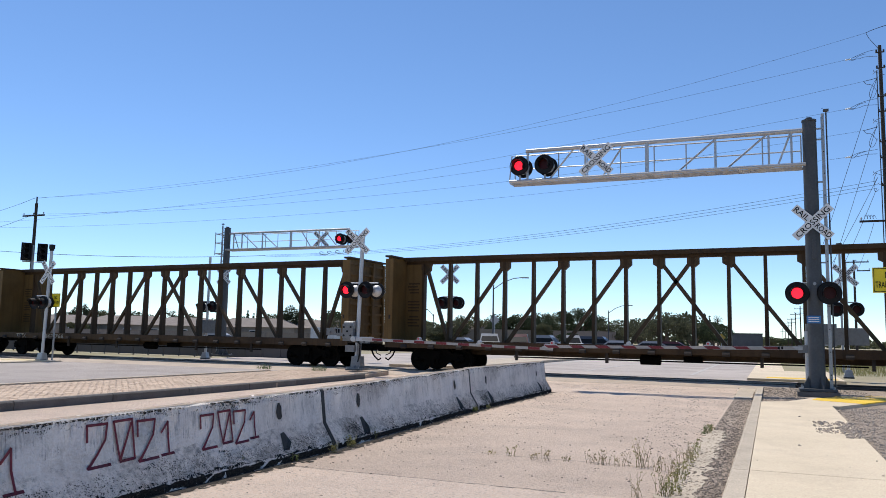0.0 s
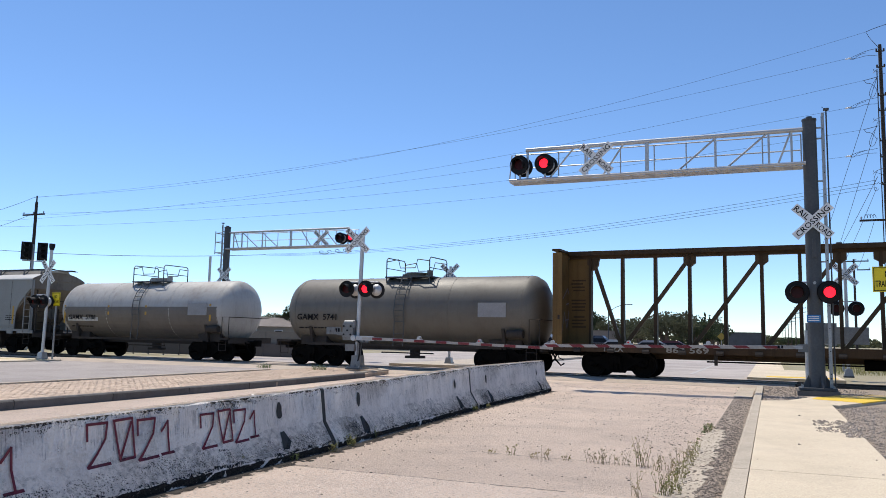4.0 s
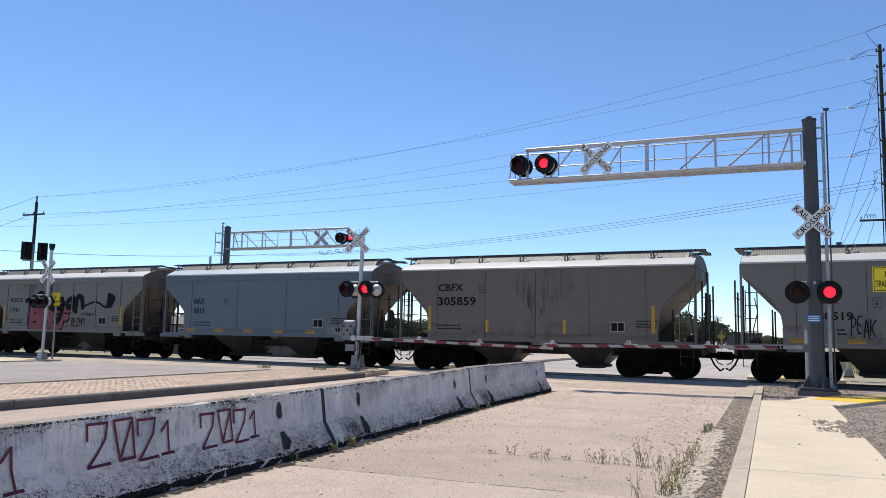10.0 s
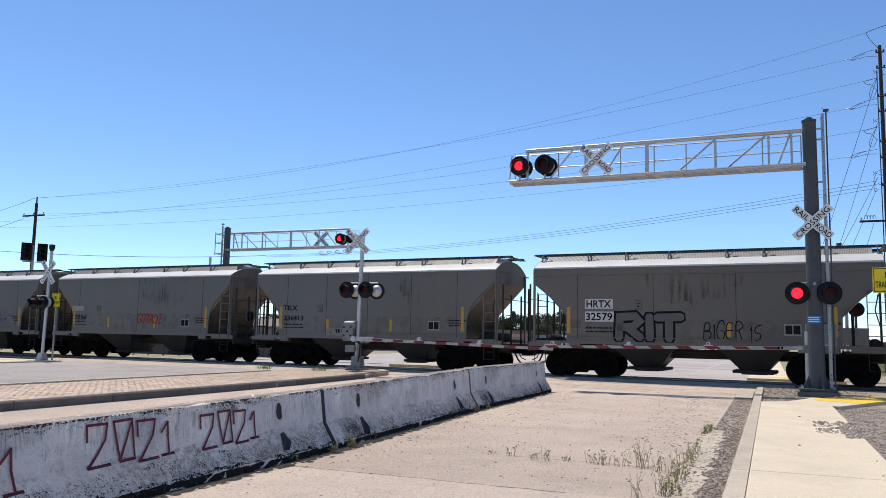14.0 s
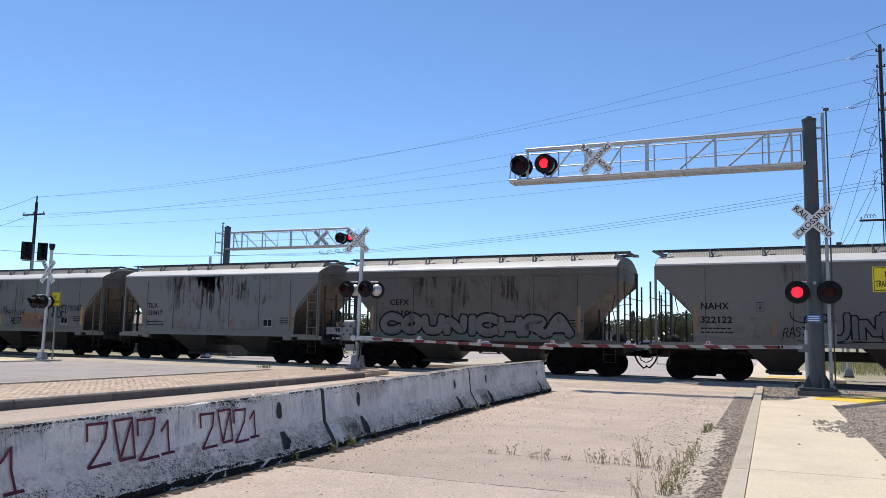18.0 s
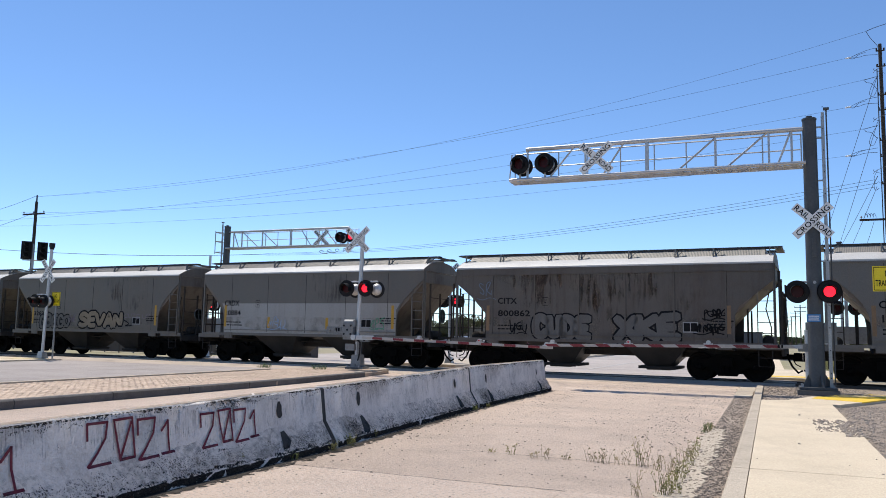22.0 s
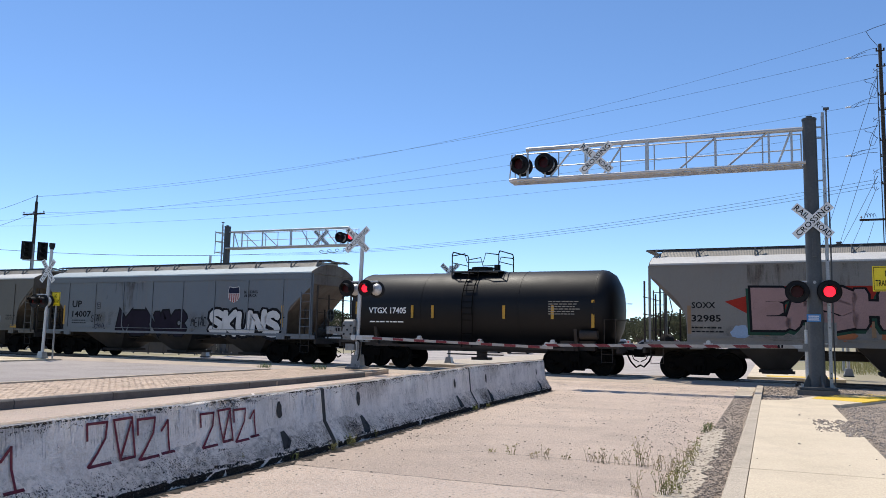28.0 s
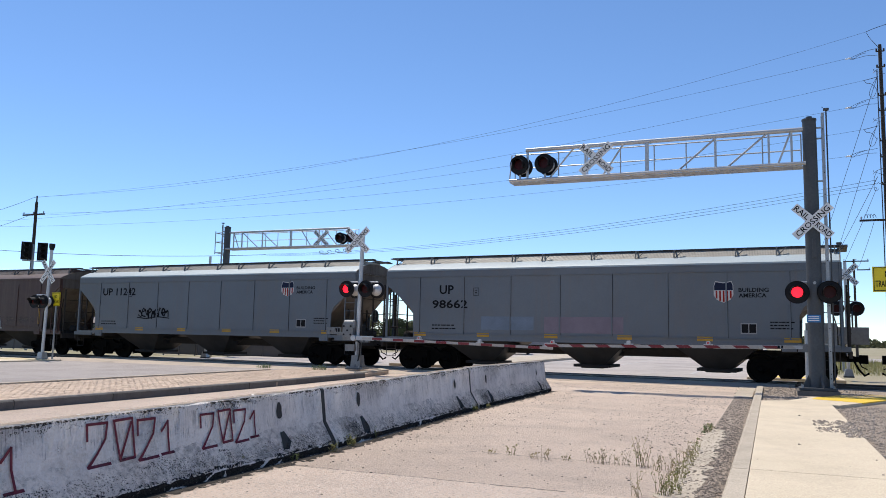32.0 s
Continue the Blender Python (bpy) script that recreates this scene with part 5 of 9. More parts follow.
rt = random.Random(77)
OLIVE = (1180, 1095, 1135)
TREES_WEST = [(-81.7, 150, 3.9, 9.4, 18), (-71.6, 150, 4.6, 5.9, 112), (-68.6, 150, 6.9, 6.9, 140), (-66.3, 152, 5.9, 7.3, 170), (-58.2, 150, 5.9, 7.8, 238), (-54.9, 150, 4.5, 6.3, 268), (-49.9, 155, 5.7, 8.9, 330), (-43.8, 150, 4.7, 6.3, 372), (-38.1, 152, 5.3, 6.3, 430), (-32.2, 150, 5.9, 9.4, 480), (-26.9, 140, 7.3, 5, 512), (-25.3, 152, 5.1, 7.9, 548), (-19.9, 146, 6.6, 8.4, 590), (-15.1, 150, 5.9, 9.4, 640), (-8.8, 152, 5.5, 9.5, 700), (-3.9, 150, 5.3, 7.8, 745)]
TREES_EAST = [(3.7, 150, 5.7, 7.8, 815), (6, 148, 6.1, 7.7, 838), (10.6, 150, 6.7, 9.4, 880), (14.9, 152, 6.9, 7.9, 918), (18.7, 150, 7.1, 9.4, 955), (22.7, 152, 7.5, 7.9, 990), (23.5, 135, 7.7, 8.7, 1024), (29.1, 150, 7.1, 6.3, 1052), (29.2, 130, 5.5, 8.1, 1095), (29.9, 118, 5.4, 8.6, 1135), (30, 105, 5.9, 9.9, 1180), (35.8, 112, 5.7, 9.3, 1228), (41.3, 120, 5.1, 7.5, 1262), (18.3, 112, 2.8, 4.7, 1010), (99.4, 240, 4.2, 7.5, 1360), (132.8, 300, 4.1, 18.8, 1400)]
for x, y, h, w, seed in TREES_WEST + TREES_EAST:
    tree(Vector((x, y, 0)), h, w, seed, dark=M_OLIVE if seed in OLIVE else rt.random() < .55, label="leafy green tree beyond the wall" if y > 125 else "bushy green tree by the far road", trunk=.25 if y > 125 else .12)
for x, y, h, seed in ((-60.5, 145, 7.6, 197), (-36.9, 150, 6.2, 437), (-35.8, 150, 5.5, 447), (40.9, 135, 6.5, 1205), (42, 135, 6.9, 1216), (45.2, 140, 5.9, 1232), (50.1, 150, 7.1, 1248), (51, 150, 6.7, 1256), (39.6, 150, 6.5, 1150), (-17.2, 150, 5.7, 620)):
    cypress(Vector((x, y, 0)), h, .95, seed)
for x, y, h, seed in ((-49.1, 140, 5, 290), (-51.2, 150, 4.7, 303), (56, 160, 6.1, 1270), (-68.1, 150, 5.6, 145)):
    palm(Vector((x, y, 0)), h, seed)
for i in range(46):
    mark = rt.uniform(60, 1120)
    if 650 < mark < 690:
        continue
    dep = rt.uniform(122, 165)
    o = sight(mark, 600, dep)
    tree(o, rt.uniform(2.6, 5.2), rt.uniform(3.5, 6.5), i + 900, dark=M_OLIVE if i % 3 == 0 else rt.random() < .35, label="dusty green garden tree among the houses", trunk=.2)
# a low far belt of scrub along the horizon
g = Geo()
rb = random.Random(9)
for i in range(900):
    x = rb.uniform(-420, 420)
    lob = [(x, rb.uniform(330, 420), rb.uniform(.5, 3.0), rb.uniform(1.5, 4), rb.uniform(.8, 1.8))]
    f = foliage(rb, lob, 7, 1.3)
    g.add(f.v, f.f)
tagged(put("far_scrub", g, M_LEAF), "far belt of dusty green scrub", "bushes", kind="stuff")

# ---- dry grass by the rails at the right and small weeds ----
def grass(name, boxes, label, m, mat, seed, hh=(0.1, 0.35)):
    r = random.Random(seed)
    g = Geo()
    for x0, y0, x1, y1, z, n in boxes:
        for _ in range(n):
            x, y, h, a = r.uniform(x0, x1), r.uniform(y0, y1), r.uniform(*hh), r.uniform(0, 6.28)
            w = h * .035 + .004
            tip = (x + math.cos(a) * h * .35, y + math.sin(a) * h * .35, z + h)
            g.add([(x - math.sin(a) * w, y + math.cos(a) * w, z), (x + math.sin(a) * w, y - math.cos(a) * w, z), tip], [(0, 1, 2)])
    return tagged(put(name, g, mat, m=m), label, "grass", kind="stuff")


grass("dry_grass", [(2.8, 44, 30, 75, -0.12, 14000)], "withered yellow grass beyond the rails", ROADM, M_DRYGRASS, 11, (0.15, 0.5))
rw = random.Random(21)


def weed(p, n, h, label="dry brown weed tuft growing from a crack", mat=None, wide=0.05):
    g = Geo()
    for _ in range(n):
        a, ln, k = rw.uniform(0, 6.28), h * rw.uniform(.4, 1), rw.uniform(.1, .5)
        x0, y0 = p[0] + rw.uniform(-wide, wide), p[1] + rw.uniform(-wide, wide)
        pts = [(x0, y0, p[2]), (x0 + math.cos(a) * ln * k * .5, y0 + math.sin(a) * ln * k * .5, p[2] + ln * .6), (x0 + math.cos(a) * ln * k, y0 + math.sin(a) * ln * k, p[2] + ln)]
        g.tube(pts, [.0028, .002, .001], 3)
        for _ in range(3):
            f = rw.uniform(.3, 1)
            c = Vector(pts[0]).lerp(Vector(pts[2]), f)
            b = rw.uniform(0, 6.28)
            s = rw.uniform(.01, .03)
            g.add([c, c + Vector((math.cos(b) * s, math.sin(b) * s, s)), c + Vector((math.cos(b + .8) * s, math.sin(b + .8) * s, s * .3))], [(0, 1, 2)])
    return tagged(put("weed", g, mat or M_WEED), label, "weed", "roadside weeds")


for x, y, n, h in ((0.87, 9.71, 14, 0.16), (1.12, 9.48, 12, 0.12), (1.24, 9.37, 12, 0.22), (1.47, 9.4, 12, 0.1), (1.75, 9.3, 14, 0.2), (1.9, 9.16, 16, 0.25), (2.01, 9.13, 10, 0.15), (2.12, 9.11, 12, 0.2), (2.26, 9.05, 22, 0.45), (2.29, 8.97, 14, 0.35), (2.41, 8.84, 18, 0.28), (2.48, 8.7, 14, 0.2), (1.81, 7.31, 18, 0.3), (2.04, 7.39, 24, 0.34), (2.6, 8.64, 20, 0.32), (2.9, 9.36, 24, 0.34), (3.33, 10.32, 18, 0.28), (4.14, 12.34, 22, 0.16), (4.38, 12.81, 18, 0.14), (2.37, 8.15, 16, 0.2), (0.63, 9.82, 8, 0.08), (1.84, 9.23, 12, 0.14), (3.06, 9.72, 16, 0.22)):
    weed(Vector((x, y, 0)), int(n * .45) + 1, h * .85, mat=M_WEED if (int(x * 100) % 3) else M_DRYGRASS)
for x, y, n, h in ((2.3, 7.85, 30, 0.2), (2.47, 8.23, 30, 0.22), (2.18, 7.56, 30, 0.2), (2.64, 8.65, 26, 0.2), (2.08, 7.34, 30, 0.2), (2.85, 9.11, 26, 0.18), (3.06, 9.59, 22, 0.16), (2.21, 7.45, 26, 0.16)):
    weed(Vector((x, y, 0)), n // 3, h * .85, "yellowed grass tuft beside the gutter", M_DRYGRASS)
M_GREEN = paint("green weed leaves", (0.10, 0.15, 0.04), 0.85, amount=0.3, scale=6)
for x, y, n, h in ((4.24, 12.64, 18, 0.11), (4.4, 12.97, 14, 0.1), (4.08, 12.33, 10, 0.08)):
    weed(Vector((x, y, 0)), n, h, "small green weed in the gutter", M_GREEN)
for x, y, n, h in ((-2.08, 8.26, 26, 0.2), (-2.05, 8.47, 14, 0.14), (-1.28, 9.71, 14, 0.12), (-1.13, 10.23, 18, 0.15), (-0.92, 11.1, 20, 0.16), (-0.55, 12.31, 14, 0.1), (0.12, 14.25, 16, 0.12), (0.67, 15.44, 16, 0.12), (0.99, 16.11, 14, 0.1), (-1.63, 9.02, 10, 0.1)):
    weed(Vector((x, y, 0)), n, h, "dry weed tuft at the foot of the barrier", M_DRYGRASS)
for x, y in ((-6.48, 29.18), (-4.38, 28.66)):
    weed(Vector((x, y, 0.13)), 90, .17, "green weed tuft on the brick island", M_GREEN, 0.24)


# ---- vehicles waiting beyond ----
def vehicle(p, turn, mat, kind, label):
    ob = thing("car" if kind != "pickup" else "pickup_truck", label, "vehicle", pose(p.x, p.y, 0, 0, 0, turn), "vehicles beyond the crossing")
    if kind == "pickup":
        low, top, L = [(-2.7, .5), (-2.7, 1.1), (-.4, 1.12), (1.2, 1.15), (2.55, 1.05), (2.7, .5)], [(-.9, 1.1), (-.8, 1.85), (.6, 1.85), (1.3, 1.12)], 1.75
    elif kind == "van":
        low, top, L = [(-2.3, .45), (-2.35, 1.1), (1.1, 1.1), (2.2, 1.0), (2.3, .45)], [(-2.3, 1.1), (-2.15, 1.85), (.5, 1.85), (1.3, 1.1)], 1.45
    else:
        low, top, L = [(-2.2, .4), (-2.25, .95), (.9, .98), (2.1, .85), (2.2, .4)], [(-1.9, .95), (-1.2, 1.45), (.3, 1.45), (1.1, .97)], 1.35
    w = .92
    body = Geo().prism(low, (lambda x, z: (x, -w, z), lambda x, z: (x, w, z)))
    b = put("body", body, mat, ob)
    put("cabin", Geo().loft([[(x, -w * (.97 if z < 1.2 else .78), z) for x, z in top], [(x, w * (.97 if z < 1.2 else .78), z) for x, z in top]]), mat, ob)
    cx = [(a[0], a[1]) for a in top]
    inset = [((x * .9 + .02), z * .96 + (.04 if z < 1.2 else 0)) for x, z in top]
    for s in (-1, 1):
        put("side_glass", Geo().loft([[(x, s * (w * (.97 if z < 1.2 else .78) + .012), z) for x, z in inset], [(x, s * (w * (.9 if z < 1.2 else .7)), z) for x, z in inset]]), M_GLASS, ob)
    put("windscreen", Geo().add([(top[3][0] + .02, -w * .85, top[3][1] + .03), (top[3][0] + .02, w * .85, top[3][1] + .03), (top[2][0] + .04, w * .7, top[2][1] - .06), (top[2][0] + .04, -w * .7, top[2][1] - .06)], [(0, 1, 2, 3)]), M_GLASS, ob)
    for x in (-L, L):
        for y in (-w + .1, w - .1):
            wh = put("wheel", Geo().turn([(-.12, .0), (-.12, .28), (-.09, .34), (.09, .34), (.12, .28), (.12, 0)], (x, y, .34), (0, 1, 0), 16), M_TYRE, ob)
            put("rim", Geo().turn([(-.125, .0), (-.125, .2), (.125, .2), (.125, 0)], (x, y, .34), (0, 1, 0), 10), M_GALV, wh)
    for y in (-.65, .65):
        put("headlight", Geo().box((low[-2][0] + .02, y, .85), (.08, .3, .16)), M_SIGN, ob)
    put("bumper", Geo().box((low[-1][0] + .04, 0, .5), (.12, 1.7, .2)), M_BLACK, ob)
    return ob


V_WHITE, V_RED, V_GREY, V_DARK = (paint(n, c, .3, amount=.1, scale=1, bump=0) for n, c in (("white car enamel", (.34, .335, .33)), ("maroon car enamel", (.07, .014, .016)), ("silver car enamel", (.24, .24, .245)), ("dark car enamel", (.05, .055, .07))))
for mark, dep, tn, mt, kd, lb in ((866, 72, -70, V_WHITE, "pickup", "white pickup truck waiting at the junction"), (918, 70, -75, V_RED, "van", "maroon van waiting at the junction"), (965, 80, 0, V_GREY, "pickup", "silver pickup truck on the cross street"),
                                (1010, 74, -70, V_WHITE, "pickup", "white work truck waiting at the junction"), (820, 84, 0, V_GREY, "car", "silver car on the cross street"), (1100, 84, 5, V_WHITE, "car", "white car on the cross street"), (1160, 86, 0, V_GREY, "car", "silver car parked on the cross street"),
                                (1195, 90, 0, V_RED, "car", "maroon car parked on the cross street"), (390, 88, 5, V_WHITE, "car", "white car beyond the far mast"), (1060, 88, 0, V_DARK, "van", "dark van on the cross street")):
    o = sight(mark, 612, dep)
    vehicle(Vector((o.x, o.y, 0)), tn + ROAD_TURN, mt, kd, lb)

# far pavement with a ramp, at the right beyond the rails
fp = thing("pavement", "pale concrete pavement and yellow strip beyond the rails", "pavement", ROADM, kind="structure")
put("slab", Geo().plate(rect(-0.9, 33.6, 2.6, 44), -0.1, 0.05), M_WALKWAY, fp)
put("tactile_strip", Geo().plate(rect(-0.2, 34.3, 2.4, 35.4), -0.1, 0.056), M_YELLOW, fp)
put("slab", Geo().plate(rect(-0.9, 44.02, 0.6, 72), -0.1, 0.05), M_WALKWAY, fp)
lp2 = thing("pavement", "pale concrete corner pavement with a yellow strip", "pavement", ROADM, kind="structure")
put("slab", Geo().plate([(-34, 20.5), (-29.4, 21.5), (-29.4, 26.3), (-34, 26.6)], -0.1, 0.06), M_WALKWAY, lp2)
put("tactile_strip", Geo().plate([(-31.8, 24.9), (-29.8, 25.2), (-29.8, 26.0), (-31.8, 25.9)], -0.1, 0.066), M_YELLOW_PALE, lp2)
M_CHAIN = paint("dark fence boards", (0.09, 0.085, 0.085), 0.7, amount=.3, scale=2)
fence = thing("fence", "low dark fence of posts and boards beyond the track", "fence", TRACKM)
for i in range(24):
    put("post", Geo().bar((-58 + i * 1.35, 9.5, -.12), (-58 + i * 1.35, 9.5, 1.05), .06, .06), M_CHAIN, fence)
for i in range(23):
    put("board", Geo().box((-57.3 + i * 1.35, 9.52, .38), (1.3, .05, .85)), M_CHAIN, fence)
for i, (mark, dep) in enumerate(((196, 56), (330, 52), (348, 50))):
    o = sight(mark, 630, dep)
    bl = thing("bollard", "short dark marker post", "post", pose(o.x, o.y, -.05))
    put("shaft", Geo().rod((0, 0, 0), (0, 0, .9), .06, 8), M_CHAIN, bl)

# ---- the freight train ----
SPEED = 13.9893
DRIFT = [(0.0, 0.47), (1.0, -0.08), (2.0, 0.38), (3.0, -0.46), (3.5, -0.62), (5.5, -0.24), (6.0, -0.28), (7.0, 0.23), (8.0, -0.19), (9.0, -0.09),
         (10.0, -0.04), (11.0, -0.05), (12.0, 0.44), (13.0, -0.12), (14.0, 0.34), (15.5, 0.1), (17.0, -0.03), (18.0, -0.11), (19.0, 0.18), (20.0, -0.1),
         (21.0, -0.14), (22.0, -0.04), (23.0, 0.07), (24.0, 0.51), (25.0, 0.06), (26.5, 0.0), (28.0, 0.05), (29.0, -0.23), (30.0, -0.28), (31.0, 0.14), (32.0, -0.08)]
WHEEL_R = 0.457
TRAIN = []      # (car, its middle along the track when t = 16, wheelsets)


def advance(t):
    """How far the train stands ahead of its place at t = 16."""
    return SPEED * (t - 16) + float(np.interp(t, [a for a, _ in DRIFT], [b for _, b in DRIFT]))


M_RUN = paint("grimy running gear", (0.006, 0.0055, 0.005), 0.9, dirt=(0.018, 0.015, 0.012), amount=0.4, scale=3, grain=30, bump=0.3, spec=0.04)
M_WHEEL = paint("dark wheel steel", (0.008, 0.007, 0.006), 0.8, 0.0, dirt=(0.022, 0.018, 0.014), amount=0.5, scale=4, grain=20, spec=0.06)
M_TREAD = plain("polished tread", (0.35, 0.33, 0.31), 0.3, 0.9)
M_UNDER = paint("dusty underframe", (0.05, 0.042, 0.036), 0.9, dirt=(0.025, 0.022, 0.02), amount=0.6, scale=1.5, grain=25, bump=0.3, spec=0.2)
M_GRATE = paint("running board grating", (0.10, 0.105, 0.105), 0.6, 0.5, amount=0.3, scale=4)
M_HAZ = paint("yellow reflector", (0.47, 0.26, 0.022), 0.6, amount=0.25, scale=6)


def car_paint(name, base, dirt=(0.16, 0.12, 0.09), amount=0.35, streak=0.35, second=None, rough=0.55):
    return paint(name, base, rough, dirt=dirt, amount=amount, scale=0.5, grain=35, bump=0.04, streak=streak, second=second)


P_WHITE = car_paint("white car paint", (0.25, 0.25, 0.245), amount=0.2, streak=0.2)
P_GREY = car_paint("light grey car paint", (0.166, 0.160, 0.146))
P_GREY2 = car_paint("dull grey car paint", (0.131, 0.125, 0.113), amount=0.45, streak=0.45)
P_TAUPE = car_paint("taupe car paint", (0.121, 0.109, 0.093), amount=0.4, streak=0.35)
P_DIRTY = car_paint("grimy grey car paint", (0.111, 0.102, 0.091), dirt=(0.08, 0.06, 0.05), amount=0.65, streak=0.7, second=(0.104, 0.095, 0.087))
P_BLUE = car_paint("blue-grey car paint", (0.102, 0.132, 0.152), amount=0.25, streak=0.25)
P_UP = car_paint("steel-grey car paint", (0.118, 0.137, 0.155), amount=0.25, streak=0.3)
P_TAN = car_paint("tan car paint", (0.110, 0.097, 0.078), amount=0.25, streak=0.3)
P_BROWN = car_paint("oxide brown car paint", (0.063, 0.026, 0.019), amount=0.35, streak=0.4)
P_BEIGE = car_paint("beige tank paint", (0.135, 0.121, 0.098), dirt=(0.07, 0.055, 0.04), amount=0.55, streak=0.55, second=(0.11, 0.097, 0.077))
P_TANKW = car_paint("dusty white tank paint", (0.42, 0.40, 0.37), dirt=(0.16, 0.12, 0.09), amount=0.6, streak=0.5)
P_TANKD = car_paint("dirt-browned tank paint", (0.13, 0.112, 0.095), dirt=(0.06, 0.05, 0.04), amount=0.5, streak=0.5)
P_TANKB = car_paint("black tank paint", (0.006, 0.006, 0.007), dirt=(0.018, 0.016, 0.014), amount=0.3, streak=0.25, rough=0.5)
P_TANKB.node_tree.nodes["Principled BSDF"].inputs["Specular IOR Level"].default_value = 0.22
P_BEAM = car_paint("rusty ochre car paint", (0.07, 0.043, 0.022), dirt=(0.018, 0.012, 0.008), amount=0.7, streak=0.65, second=(0.06, 0.037, 0.021))
P_BRACE = car_paint("tan brace paint", (0.09, 0.060, 0.034), dirt=(0.035, 0.024, 0.016), amount=0.55, streak=0.5)
P_BULK = car_paint("golden ochre car paint", (0.20, 0.125, 0.05), dirt=(0.05, 0.03, 0.015), amount=0.6, streak=0.6, second=(0.12, 0.07, 0.024))
P_CREAM = car_paint("cream band paint", (0.30, 0.29, 0.27), amount=0.25, streak=0.3)
P_SLOPE = car_paint("grimy end paint", (0.20, 0.172, 0.142), dirt=(0.045, 0.033, 0.025), amount=0.75, streak=0.5, second=(0.13, 0.103, 0.08))
# shade under the body is put into this brown, along with grime
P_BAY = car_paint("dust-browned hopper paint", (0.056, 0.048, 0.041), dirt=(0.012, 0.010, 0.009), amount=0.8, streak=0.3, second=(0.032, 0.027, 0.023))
# cream of the hatch slopes has sunlight put into the colour
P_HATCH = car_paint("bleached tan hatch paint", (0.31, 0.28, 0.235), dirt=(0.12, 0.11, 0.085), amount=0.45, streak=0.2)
P_SEAM = plain("dirt in a weld seam", (0.035, 0.032, 0.030), 0.9, spec=0.1)
M_BOARD = paint("dark running board", (0.045, 0.045, 0.045), 0.8, amount=0.4, scale=4, spec=0.2)
M_HAZ_OLD = paint("faded reflector", (0.22, 0.135, 0.07), 0.7, amount=0.35, scale=6)
M_GRIP = paint("dull grip sheeting", (0.27, 0.25, 0.215), 0.8, amount=0.5, scale=2)
M_BRACKET = paint("weathered bracket paint", (0.17, 0.165, 0.155), 0.7, amount=0.4, scale=4)
# roofs are paler than the sides: sunlight is put into the colour
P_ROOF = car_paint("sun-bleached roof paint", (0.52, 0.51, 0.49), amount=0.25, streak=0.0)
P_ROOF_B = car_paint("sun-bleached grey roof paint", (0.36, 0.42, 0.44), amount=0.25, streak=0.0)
for m in (P_BEAM, P_BULK, P_BRACE, P_SLOPE, P_DIRTY):
    m.node_tree.nodes["Principled BSDF"].inputs["Specular IOR Level"].default_value = 0.12
SHOP = {}
for nm, c in {"black": (0.012, 0.012, 0.014), "white": (0.55, 0.54, 0.52), "pink": (0.27, 0.095, 0.105), "teal": (0.09, 0.28, 0.17), "green": (0.045, 0.13, 0.085), "red": (0.30, 0.03, 0.02), "salmon": (0.50, 0.26, 0.19),
              "sky": (0.28, 0.38, 0.52), "brown": (0.17, 0.10, 0.06), "yellow": (0.60, 0.42, 0.05), "mauve": (0.20, 0.17, 0.20), "grey": (0.30, 0.30, 0.30), "rust": (0.35, 0.13, 0.06), "ink": (0.02, 0.025, 0.05), "blue": (0.06, 0.13, 0.30), "steel": (0.16, 0.20, 0.25), "dark green": (0.022, 0.06, 0.042), "dull": (0.13, 0.126, 0.12), "cream": (0.25, 0.21, 0.155), "pale green": (0.25, 0.30, 0.23), "pale teal": (0.14, 0.20, 0.18), "pale mauve": (0.19, 0.165, 0.185), "faded teal": (0.085, 0.145, 0.125), "dusty pink": (0.30, 0.195, 0.185), "plum": (0.018, 0.014, 0.024)}.items():
    SHOP[nm] = paint("spray " + nm, c, 0.8, dirt=tuple(v * 0.6 + 0.015 for v in c), amount=0.35, scale=3, bump=0.03, spec=0.1)

BANK = {}


def stock(key, make):
    if key not in BANK:
        r = make()
        BANK[key] = r.mesh(key[0] if isinstance(key, tuple) else key) if isinstance(r, Geo) else r
    return BANK[key]


# -- running gear --
def wheel_mesh():
    g = Geo()
    for s in (-1, 1):
        prof = [(0.62, 0.0), (0.62, 0.10), (0.65, 0.13), (0.675, 0.36), (0.655, 0.40), (0.655, 0.482), (0.685, 0.485), (0.70, 0.46), (0.795, 0.452), (0.795, 0.40), (0.745, 0.365), (0.735, 0.16), (0.80, 0.12), (0.80, 0.0)]
        g.turn([(s * h, r) for h, r in prof], (0, 0, 0), (0, 1, 0), 28)
        for k in range(3):       # holes that show the turning
            a = 2.1 * k
            g.turn([(s * 0.742, 0.0), (s * 0.742, 0.035), (s * 0.75, 0.035), (s * 0.75, 0.0)], (math.cos(a) * 0.26, 0, math.sin(a) * 0.26), (0, 1, 0), 8)
    g.rod((0, -0.95, 0), (0, 0.95, 0), 0.085, 10)
    return g


